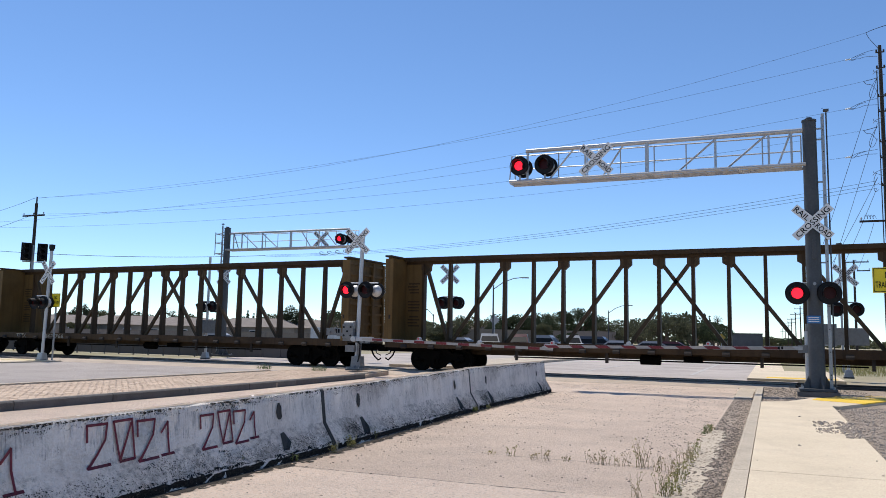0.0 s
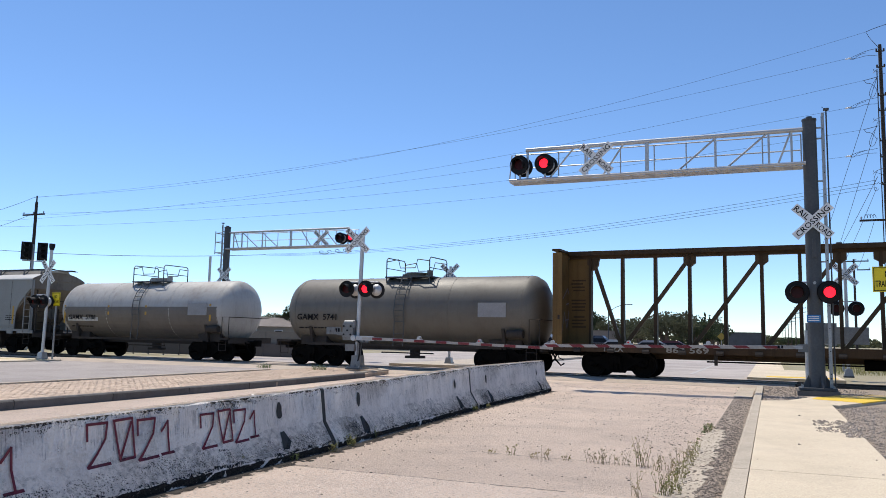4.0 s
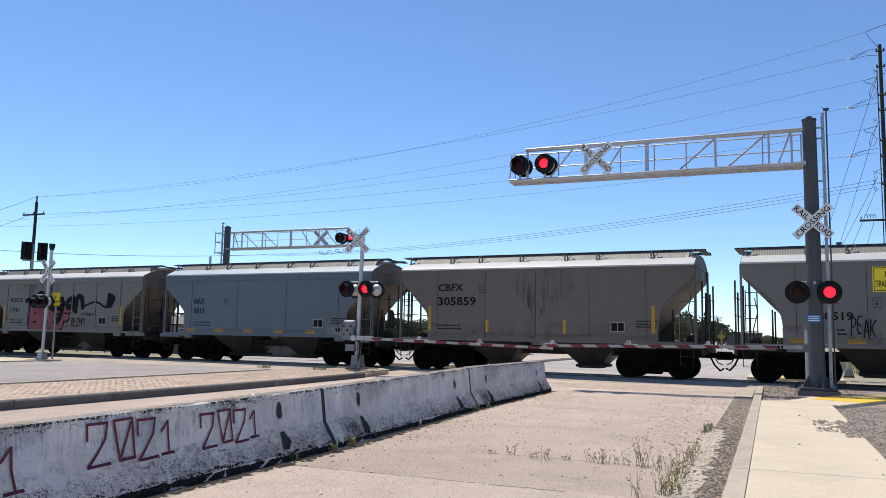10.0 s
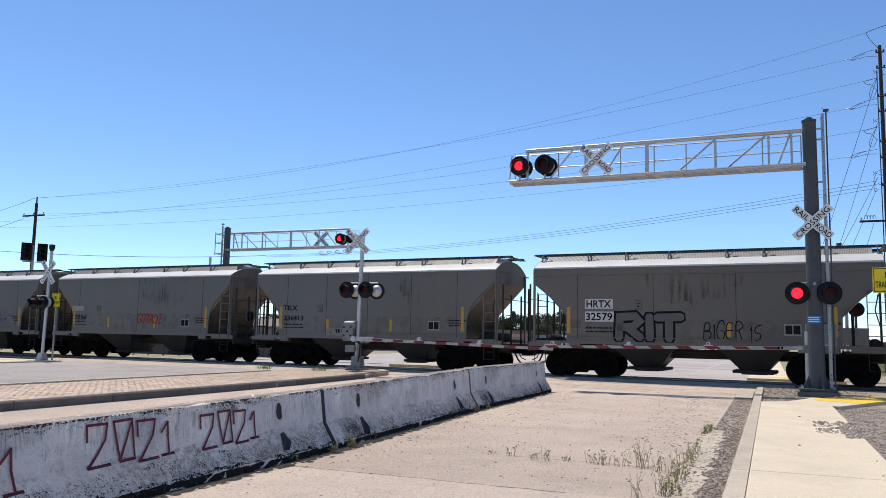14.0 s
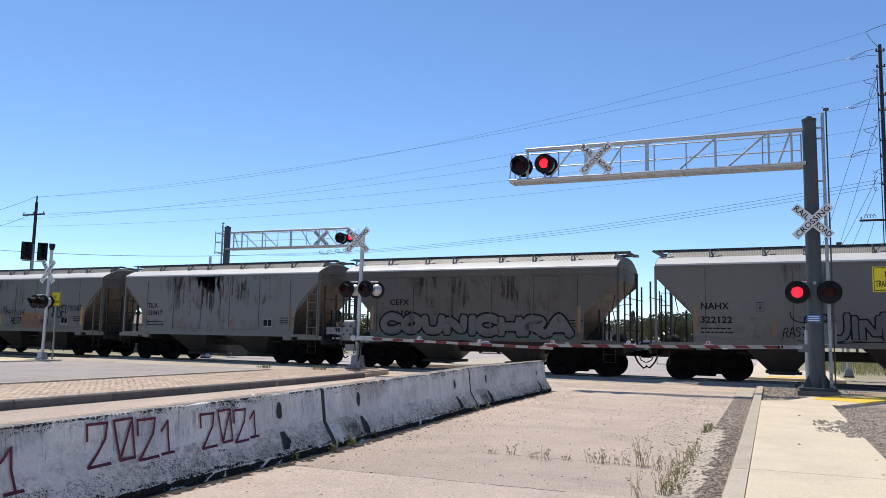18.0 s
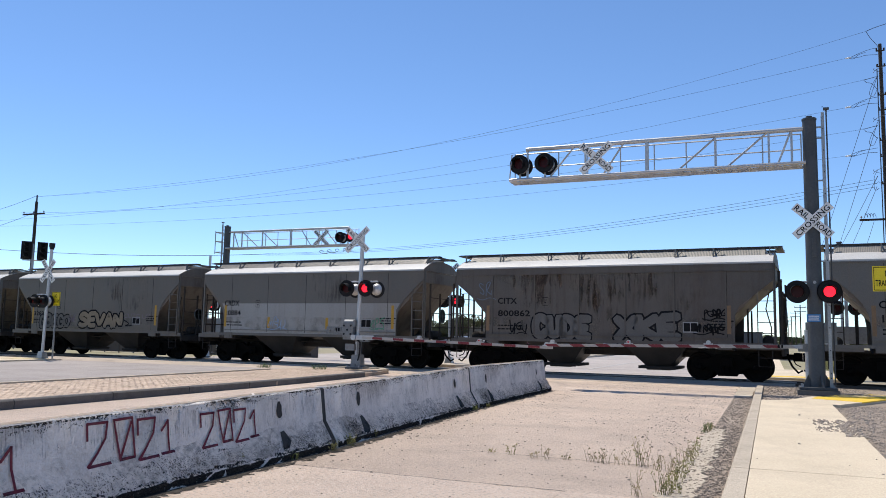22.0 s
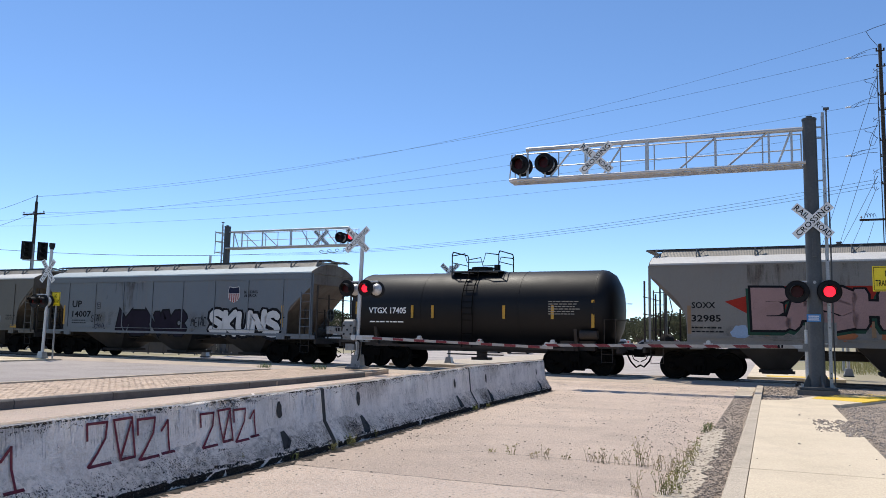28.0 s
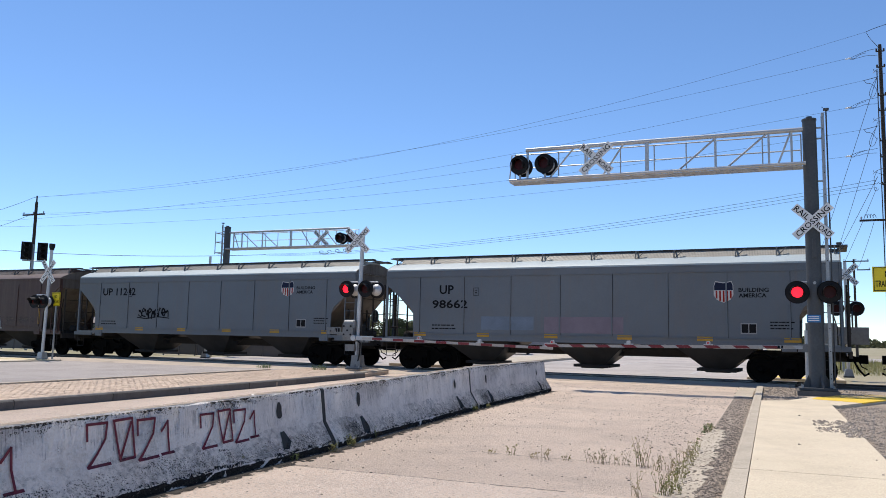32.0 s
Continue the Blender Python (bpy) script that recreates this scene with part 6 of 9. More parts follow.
def side_frame_mesh():
    g = Geo()
    out = [(-1.12, 0.66), (-1.05, 0.78), (-0.62, 0.80), (-0.35, 0.98), (0.35, 0.98), (0.62, 0.80), (1.05, 0.78), (1.12, 0.66), (1.06, 0.50), (0.80, 0.48), (0.66, 0.56), (0.36, 0.36), (0.30, 0.26), (-0.30, 0.26), (-0.36, 0.36), (-0.66, 0.56), (-0.80, 0.48), (-1.06, 0.50)]
    g.prism(out, (lambda x, z: (x, -0.07, z), lambda x, z: (x, 0.07, z)))
    for x in (-0.9, 0.9):
        g.turn([(-0.17, 0.0), (-0.17, 0.07), (-0.13, 0.10), (0.0, 0.11), (0.0, 0.0)], (x, -0.0, 0.557), (0, 1, 0), 12)
    for x in (-0.16, 0.0, 0.16):
        g.rod((x, -0.09, 0.36), (x, -0.09, 0.72), 0.065, 8)
    return g


def truck(car, x, sets):
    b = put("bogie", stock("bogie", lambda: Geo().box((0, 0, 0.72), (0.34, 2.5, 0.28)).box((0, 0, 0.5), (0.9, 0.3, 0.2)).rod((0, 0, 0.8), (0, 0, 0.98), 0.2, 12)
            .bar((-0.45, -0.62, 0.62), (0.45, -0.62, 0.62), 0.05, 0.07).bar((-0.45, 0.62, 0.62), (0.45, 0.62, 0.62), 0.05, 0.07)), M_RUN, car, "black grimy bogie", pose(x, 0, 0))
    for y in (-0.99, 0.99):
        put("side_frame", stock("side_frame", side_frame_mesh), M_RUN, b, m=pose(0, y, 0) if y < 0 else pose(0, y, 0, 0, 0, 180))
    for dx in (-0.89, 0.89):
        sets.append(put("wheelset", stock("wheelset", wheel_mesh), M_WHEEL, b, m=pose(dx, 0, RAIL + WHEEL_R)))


def coupler_mesh():
    g = Geo().bar((-0.2, 0, 0.93), (0.36, 0, 0.93), 0.15, 0.18).box((0.42, 0.05, 0.93), (0.26, 0.26, 0.28))
    g.tube([(-0.1, -0.35, 1.0), (0.1, -0.4, 0.95), (0.25, -0.38, 0.62), (0.42, -0.3, 0.42), (0.55, -0.28, 0.5)], 0.035, 6)
    g.tube([(0.0, -0.2, 1.05), (0.2, -0.25, 1.0), (0.35, -0.3, 0.7), (0.5, -0.2, 0.62)], 0.02, 5)
    return g


def running(car, xt, half, sets):
    for x in (-xt, xt):
        truck(car, x, sets)
    for s in (-1, 1):
        put("coupler", stock("coupler", coupler_mesh), M_RUN, car, "black coupler with hanging air hose", pose(s * (half - 0.05), 0, 0, 0, 0, 0 if s > 0 else 180))


# -- weathering on the sides --
def ragged_plate(x0, x1, z0, z1, off, r, n=26):
    """A thin film on the side hung from z1, with an uneven lower edge near z0."""
    g = Geo()
    low = [z1 - (z1 - z0) * (0.35 + 0.65 * math.sin(math.pi * (i + .5) / (n + 1))) * r.uniform(.75, 1.1) for i in range(n + 1)]
    y = -1.5812 - off
    g.add([(x0 + (x1 - x0) * i / n, y, z) for i in range(n + 1) for z in (z1, low[i])], [(2 * i, 2 * i + 1, 2 * i + 3, 2 * i + 2) for i in range(n)])
    return g


def weather(car, half, seed, grime):
    """Runs of rust and dust films on a hopper's side; grime: 0 clean to 1 filthy with dark roof stains."""
    r = random.Random(seed)
    for k in range(int(grime * 5)):
        w = r.uniform(1.6, 4.0)
        x = r.uniform(-half + 1.0, half - 1.5 - w)
        tagged(put("rust_run", ragged_plate(x, x + w, r.uniform(1.7, 2.8), 3.93, .0002 + .0003 * k, r), G_RUST, car, "rusty runs down the side"), kind="stuff")
    if grime > 0.6:
        for k in range(2):
            w = r.uniform(2.0, 3.6)
            x = r.uniform(-half + 0.8, half - 1.5 - w)
            tagged(put("roof_stain", ragged_plate(x, x + w, 3.93 - r.uniform(.4, 1.5), 3.935, .0014 + .0003 * k, r), G_STAIN, car, "dark stains run from the roof"), kind="stuff")
    if grime > 0.15:
        tagged(put("dust_film", ragged_plate(-half + 1.0, half - 1.5, 1.40, 1.40 + r.uniform(.5, .9), .0026, r, 40), G_DUST, car, "film of brown dust"), kind="stuff")


# -- covered hopper --
def cut_edge(e, kind):
    """The lower corner of the side sheet, cut back over the bogie: a bowed edge or a straight slanting one."""
    if kind == "straight":
        return [(e, 3.40), (e - 1.04, 2.56), (e - 1.17, 2.30), (e - 1.20, 1.38)]
    return [(e, 3.60), (e - 0.25, 3.40), (e - 0.52, 3.14), (e - 0.75, 2.92), (e - 0.94, 2.70), (e - 1.07, 2.48), (e - 1.15, 2.24), (e - 1.19, 1.95), (e - 1.20, 1.38)]


def hopper_body(e, kind):
    arc = cut_edge(e, kind)
    poly = [(-e, 4.0)] + [(-x, z) for x, z in arc] + [(x, z) for x, z in reversed(arc)] + [(e, 4.0)]
    # the end sheets keep inside the sides, so that the cut-out side plates stand free of the slope behind
    g = Geo()
    for y0, y1 in ((-1.58, -1.545), (1.545, 1.58)):
        g.prism(poly, (lambda x, z, y=y0: (x, y, z), lambda x, z, y=y1: (x, y, z)))
    return g


def hopper_shell(e):
    inner = [(-e + .01, 3.99), (-e + .01, 3.52), (-e + 2.0, 1.40), (e - 2.0, 1.40), (e - .01, 3.52), (e - .01, 3.99)]
    return Geo().prism(inner, (lambda x, z: (x, -1.545, z), lambda x, z: (x, 1.545, z)))


ROOF_PROF = [(1.60, 3.975), (1.60, 4.03), (1.56, 4.06), (1.32, 4.18), (1.05, 4.29), (0.6, 4.40), (0.0, 4.44)]


def roof_section(x0, x1, grow=0.0):
    prof = [(-y, z) for y, z in ROOF_PROF] + [(y, z) for y, z in reversed(ROOF_PROF[:-1])]
    return Geo().prism(prof, (lambda y, z: (x0, y, z), lambda y, z: (x1, y, z)))


def trough_mesh(e):
    """The raised hatch trough along the roof, with sloping sides."""
    prof = [(-1.0, 4.29), (-0.74, 4.545), (0.74, 4.545), (1.0, 4.29)]
    return Geo().prism(prof, (lambda y, z: (-e + 0.25, y, z), lambda y, z: (e - 0.25, y, z)))


def tread_mesh(e):
    """Raised bars of the grip sheeting on the trough's sloping side."""
    g = Geo()
    n = int((2 * e - 0.6) / 0.05)
    for i in range(n):
        x = -e + 0.3 + 0.05 * i
        g.add([(x, -0.985, 4.308), (x + 0.02, -0.985, 4.308), (x + 0.02, -0.75, 4.540), (x, -0.75, 4.540)], [(0, 1, 2, 3)])
    return g


def bay_mesh(w, gate):
    """A discharge hopper under the body, tapering to its outlet."""
    g = Geo()
    top, bot = [(-w, -1.38), (w, -1.38), (w, 1.38), (-w, 1.38)], [(-gate, -0.62), (gate, -0.62), (gate, 0.62), (-gate, 0.62)]
    g.loft([[(x, y, 1.38) for x, y in top], [(x, y, 0.52) for x, y in bot]])
    return g


def ladder_mesh(w, h0, h1, n):
    """Two rails, the outer one taller, and rungs up to the lower one's top."""
    g = Geo().bar((0, 0, 0), (0, 0, h0), 0.05, 0.03).bar((w, 0, 0), (w, 0, h1), 0.055, 0.035)
    for i in range(n):
        z = 0.12 + (min(h0, h1) - 0.2) * i / (n - 1)
        g.rod((0, 0, z), (w, 0, z), 0.013, 5)
    return g


def end_gear(fix, e, m):
    """Platform, posts, grab irons and brake gear of the open end, for +x turned by m."""
    fix("end_platform", ("end_platform", e), lambda: Geo().box((e - 0.45, 0, 1.17), (1.45, 2.9, 0.07)).box((e + 0.25, 0, 1.08), (0.09, 3.05, 0.22)), M_UNDER, "", m)
    for y, h in ((-1.42, 2.25), (-0.55, 1.9), (0.55, 1.9), (1.42, 2.25)):
        fix("end_post", ("end_post", h), lambda: Geo().bar((0, 0, 1.2), (0, 0, 1.2 + h), 0.055, 0.055), M_UNDER, "", m @ pose(e + 0.24, y, 0))
    for y in (-0.9, 0.9):
        fix("end_post", ("end_post", 1.3), lambda: Geo().bar((0, 0, 1.2), (0, 0, 2.5), 0.055, 0.055), M_UNDER, "", m @ pose(e - 0.85, y * 0.83, 0))
    for z in (1.75, 2.3, 2.9):
        fix("grab_iron", "grab_iron", lambda: Geo().rod((0, -1.45, 0), (0, 1.45, 0), 0.016, 5), M_UNDER, "", m @ pose(e + 0.28, 0, z))
    fix("air_reservoir", "air_reservoir", lambda: Geo().turn([(-0.5, 0), (-0.48, 0.12), (-0.42, 0.18), (0.42, 0.18), (0.48, 0.12), (0.5, 0)], (0, 0, 0), (0, 1, 0), 12), M_UNDER, "", m @ pose(e - 0.25, -0.1, 1.45))
    fix("brake_pipe", "brake_pipe", lambda: Geo().tube([(0, 0, 1.22), (0, 0, 1.9), (-0.15, 0, 2.5), (-0.05, 0, 3.0)], 0.02, 5), M_UNDER, "", m @ pose(e - 0.1, -1.2, 0))


def line_bars(rows, w, h):
    g = Geo()
    r = random.Random(len(rows) * 7 + int(w * 100))
    for z, k in rows:
        x = 0
        while x < w * k:
            d = r.uniform(0.08, 0.22) * w
            g.add([(x, 0, z), (x + d * 0.8, 0, z), (x + d * 0.8, 0, z + h), (x, 0, z + h)], [(0, 1, 2, 3)])
            x += d
    return g


FACE = -1.5846


def lettering(car, text, x, z, w, h, mat=None, y=FACE, off=0.0):
    put("lettering", stock(("w", text, w, h), lambda: words(text, h, w, 0.022)), mat or M_LETTER, car, m=pose(x, y, z))


def hopper(name_label, mid, paint_mat, half=5.62, kind="curve", ribs=0, seams=0, bays=2, band=None, roof=None, marks=(), yellow="v", grime=0.3):
    """A covered hopper car; half: from its middle to the end of the side sheets; kind: the cut of their lower corners."""
    car = thing("hopper_car", name_label, "freight car", group="cars of the train")
    e, S = half, pose(-0.26 if half < 7 else -0.16, 0, 0)
    BACK = pose(0, 0, 0, 0, 0, 180)
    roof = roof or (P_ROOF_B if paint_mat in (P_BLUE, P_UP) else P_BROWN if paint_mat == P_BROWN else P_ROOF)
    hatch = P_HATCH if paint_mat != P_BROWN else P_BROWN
    sets = []

    def fix(name, key, make, mat, label="", m=Matrix()):
        return put(name, stock(key, make), mat, car, label, S @ m)

    fix("body", ("body", e, kind), lambda: hopper_body(e, kind), paint_mat)
    fix("slope_sheet", ("slope", e), lambda: hopper_shell(e), P_SLOPE, "grimy brown sloping end sheets")
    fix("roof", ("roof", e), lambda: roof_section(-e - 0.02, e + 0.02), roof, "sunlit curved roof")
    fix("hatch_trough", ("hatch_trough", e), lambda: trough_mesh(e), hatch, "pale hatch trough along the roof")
    tagged(fix("grip_bars", ("grip_bars", e), lambda: tread_mesh(e), M_GRATE if grime > 0.6 else M_BRACKET if grime > 0.25 else M_GRIP, "bars of the roof grip sheeting"), kind="stuff")
    for m in (Matrix(), BACK):
        fix("roof_end", ("roof_end", e), lambda: roof_section(e + 0.022, e + 0.04), P_SLOPE, "grimy roof end plate", m)
        fix("running_board", ("running_board", e), lambda: Geo().bar((-e - 0.28, -0.63, 4.578), (e + 0.28, -0.63, 4.578), 0.26, 0.07), M_BOARD, "dark grated running board", m)
        fix("end_walk", ("end_walk", e), lambda: Geo().bar((e + 0.16, -0.93, 4.56), (e + 0.16, 0.93, 4.56), 0.24, 0.035), M_GRATE, "", m)
    n = int(half * 2 / 1.5)
    for i in range(n + 1):
        jog = 0.22 * math.sin(i * 2.4 + mid)
        x = -e + 0.1 + (2 * e - 0.2) * i / n + (jog if 0 < i < n else 0)
        fix("roof_bracket", "roof_bracket", lambda: Geo().bar((0, -1.06, 4.29), (0, -0.98, 4.58), 0.075, 0.03, (1, 0, 0)).bar((0, -1.0, 4.57), (0, -0.6, 4.57), 0.05, 0.03), M_BRACKET, "", pose(x, 0, 0))
        fix("roof_strut", "roof_strut", lambda: Geo().bar((0, -1.02, 4.30), (0.26, -0.9, 4.56), 0.035, 0.02), M_GRATE, "", pose(x + 0.03, 0, 0))
    fix("side_sill", ("side_sill", e), lambda: Geo().bar((-e + 0.05, -1.56, 1.33), (e - 0.05, -1.56, 1.33), 0.09, 0.10).bar((-e + 0.05, 1.56, 1.33), (e - 0.05, 1.56, 1.33), 0.07, 0.10), paint_mat)
    fix("sill_flange", ("sill_flange", e), lambda: Geo().bar((-e + 1.2, -1.60, 1.52), (e - 1.2, -1.60, 1.52), 0.05, 0.025), paint_mat)
    fix("eave_rail", ("eave_rail", e), lambda: Geo().bar((-e + 0.02, -1.595, 3.955), (e - 0.02, -1.595, 3.955), 0.03, 0.04), paint_mat)
    if kind == "straight":
        fix("side_plate", ("side_plate", e), lambda: Geo().bar((-e + 0.02, -1.592, 3.83), (e - 0.02, -1.592, 3.83), 0.024, 0.20).bar((-e + 0.02, -1.600, 3.735), (e - 0.02, -1.600, 3.735), 0.03, 0.025), paint_mat)
    for i in range(ribs):
        x = -e + 1.45 + (2 * e - 2.9) * i / (ribs - 1)
        fix("rib", "rib", lambda: Geo().box((0, -1.588, 2.62), (0.05, 0.035, 2.2)), paint_mat, "", pose(x, 0, 0))
        fix("rib_groove", "rib_groove", lambda: Geo().box((0.032, -1.581, 2.62), (0.014, 0.004, 2.2)), P_SEAM, "", pose(x, 0, 0))
    for i in range(seams):
        x = -e + 1.6 + (2 * e - 3.2) * i / (seams - 1)
        fix("weld_seam", "weld_seam", lambda: Geo().box((0, -1.5815, 2.66), (0.016, 0.006, 2.45)), P_SEAM, "", pose(x, 0, 0))
    if band:
        put("lower_band", stock(("band", e), lambda: Geo().add([(-e + 0.98, -1.5825, 1.39), (e - 1.47, -1.5825, 1.39), (e - 1.47, -1.5825, 2.40), (e - 1.29, -1.5825, 2.68), (-e + 0.80, -1.5825, 2.68), (-e + 0.96, -1.5825, 2.40)], [(0, 1, 2, 3, 4, 5)])), band, car, "pale lower side band")
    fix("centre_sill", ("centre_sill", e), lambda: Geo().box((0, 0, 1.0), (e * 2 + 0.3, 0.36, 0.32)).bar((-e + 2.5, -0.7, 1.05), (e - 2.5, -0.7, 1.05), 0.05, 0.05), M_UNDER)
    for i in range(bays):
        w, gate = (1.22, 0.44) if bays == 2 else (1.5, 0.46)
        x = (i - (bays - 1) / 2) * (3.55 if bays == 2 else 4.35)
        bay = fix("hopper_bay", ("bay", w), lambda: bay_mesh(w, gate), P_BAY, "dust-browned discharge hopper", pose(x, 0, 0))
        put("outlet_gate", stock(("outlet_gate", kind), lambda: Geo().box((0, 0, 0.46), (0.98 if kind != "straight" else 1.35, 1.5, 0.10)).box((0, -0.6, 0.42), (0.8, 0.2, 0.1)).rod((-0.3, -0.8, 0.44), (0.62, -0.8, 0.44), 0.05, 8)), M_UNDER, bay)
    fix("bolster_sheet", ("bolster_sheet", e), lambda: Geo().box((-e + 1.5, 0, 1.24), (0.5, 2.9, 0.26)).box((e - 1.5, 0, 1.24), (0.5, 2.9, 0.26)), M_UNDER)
    for s, m in ((1, Matrix()), (-1, BACK)):
        end_gear(fix, e, m)
        for y in (-1.53, 1.53):
            fix("corner_post", "corner_post", lambda: Geo().box((0, 0, 2.6), (0.075, 0.07, 2.75)), paint_mat, "", pose(s * (e + 0.04), y, 0))
        fix("jacking_pad", "jacking_pad", lambda: Geo().box((0, -1.58, 1.27), (0.42, 0.08, 0.26)).box((0.05, -1.625, 1.25), (0.10, 0.01, 0.10)), paint_mat, "", pose(s * (e - 1.5), 0, 0))
        fix("end_sill_plate", "end_sill_plate", lambda: Geo().bar((-0.6, -1.56, 1.25), (0.62, -1.56, 1.25), 0.05, 0.16), paint_mat, "", pose(s * (e - 0.36), 0, 0))
        fix("step", "step", lambda: Geo().tube([(0, 0, 1.2), (0, 0, 0.62), (0.42, 0, 0.62), (0.42, 0, 1.2)], 0.016, 5).rod((0, 0, 0.9), (0.42, 0, 0.9), 0.013, 5), M_UNDER, "", pose(e - 0.48 if s > 0 else -e - 0.02, -1.53, 0))
    fix("ladder", "ladder", lambda: ladder_mesh(0.5, 1.95, 2.75, 6), paint_mat, "", pose(e - 0.48, -1.60, 1.22))
    fix("ladder", "end_ladder", lambda: ladder_mesh(0.36, 1.9, 1.9, 5), M_UNDER, "dark end ladder", pose(-e + 0.08, -1.5, 1.22))
    fix("brake_wheel", "brake_wheel", lambda: Geo().turn([(-0.02, 0.24), (-0.02, 0.28), (0.02, 0.28), (0.02, 0.24), (-0.02, 0.24)], (0, 0, 0), (1, 0, 0), 16).bar((0, -0.26, 0), (0, 0.26, 0), 0.03, 0.03).bar((0, 0, -0.26), (0, 0, 0.26), 0.03, 0.03), M_GRATE, "", pose(e + 0.34, -0.55, 2.2))
    sh = S.translation.x
    for x in (-e + 1.5, e - 1.5):
        truck(car, x + sh, sets)
    for sd in (-1, 1):
        put("coupler", stock("coupler", coupler_mesh), M_RUN, car, "black coupler with hanging air hose", pose(sd * (e + 0.22) + sh, 0, 0, 0, 0, 0 if sd > 0 else 180))
    for text, x, z, w, h in marks:
        if text == "-":
            put("faded_marking", Geo().add([(x, FACE, z), (x + w, FACE, z), (x + w, FACE, z + h), (x, FACE, z + h)], [(0, 1, 2, 3)]), SHOP["grey"], car, "painted-out lettering")
        else:
            lettering(car, text, x, z, w, h)
    if marks:
        x = marks[-1][1]
        tagged(put("data_lines", stock("data_lines", lambda: line_bars([(0.0, 1.0), (-0.13, 1.0)], 0.95, 0.045)), M_LETTER, car, m=pose(x, FACE, 1.83)), kind="stuff")
        tagged(put("data_lines", stock("data_lines2", lambda: line_bars([(0.0, 1.0), (-0.1, .8), (-0.2, .9)], 0.7, 0.04)), M_LETTER, car, m=pose(e - 2.2, FACE, 2.05)), kind="stuff")
        pan = put("stencil_panel", stock("stencil", lambda: Geo().add([(0, 0, 0), (0.50, 0, 0), (0.50, 0, 0.36), (0, 0, 0.36)], [(0, 1, 2, 3)])), SHOP["grey"], car, "pale stencil panel", pose(e - 3.1, FACE, 1.68))
        for dx in (0.03, 0.265):
            put("stencil_block", stock("stencil_block", lambda: Geo().add([(0, 0, 0), (0.205, 0, 0), (0.205, 0, 0.28), (0, 0, 0.28)], [(0, 1, 2, 3)])), M_LETTER, pan, "black stencil block", pose(dx, -0.003, 0.04))
        put("class_plate", stock("class_plate", lambda: Geo().bar((0, 0, 0), (0.22, 0, 0), .004, .018).bar((0, 0, .28), (0.22, 0, .28), .004, .018).bar((0, 0, 0), (0, 0, .28), .018, .004).bar((0.22, 0, 0), (0.22, 0, .28), .018, .004).bar((.06, 0, .19), (.16, 0, .19), .004, .02).bar((.08, 0, .1), (.14, 0, .1), .004, .05)), M_LETTER, car, m=pose(x + 1.75, FACE, marks[0][2] - 0.05))
    if yellow in "vo":
        for x in (-e + 1.02, -2.18, 0.85, e - 1.62):
            tall = abs(x + 0.3) > e - 1.6
            put("reflector", stock(("refl", tall), lambda: Geo().box((0, FACE, 2.12 if tall else 1.84), (0.12, 0.004, 0.94 if tall else 0.48))), M_HAZ if yellow == "v" else M_HAZ_OLD, car, "yellow reflector strip" if yellow == "v" else "faded ochre reflector strip", pose(x, 0, 0))
    elif yellow == "h":
        for i in range(6):
            put("reflector", stock("refl_h", lambda: Geo().box((0, FACE, 1.50), (0.5, 0.004, 0.15))), M_HAZ, car, "yellow reflector strip", pose(-e + 1.35 + (2 * e - 2.9) * i / 5, 0, 0))
    weather(car, e, int(abs(mid) * 10), grime)
    TRAIN.append((car, mid + 0.2, sets, half))
    return car


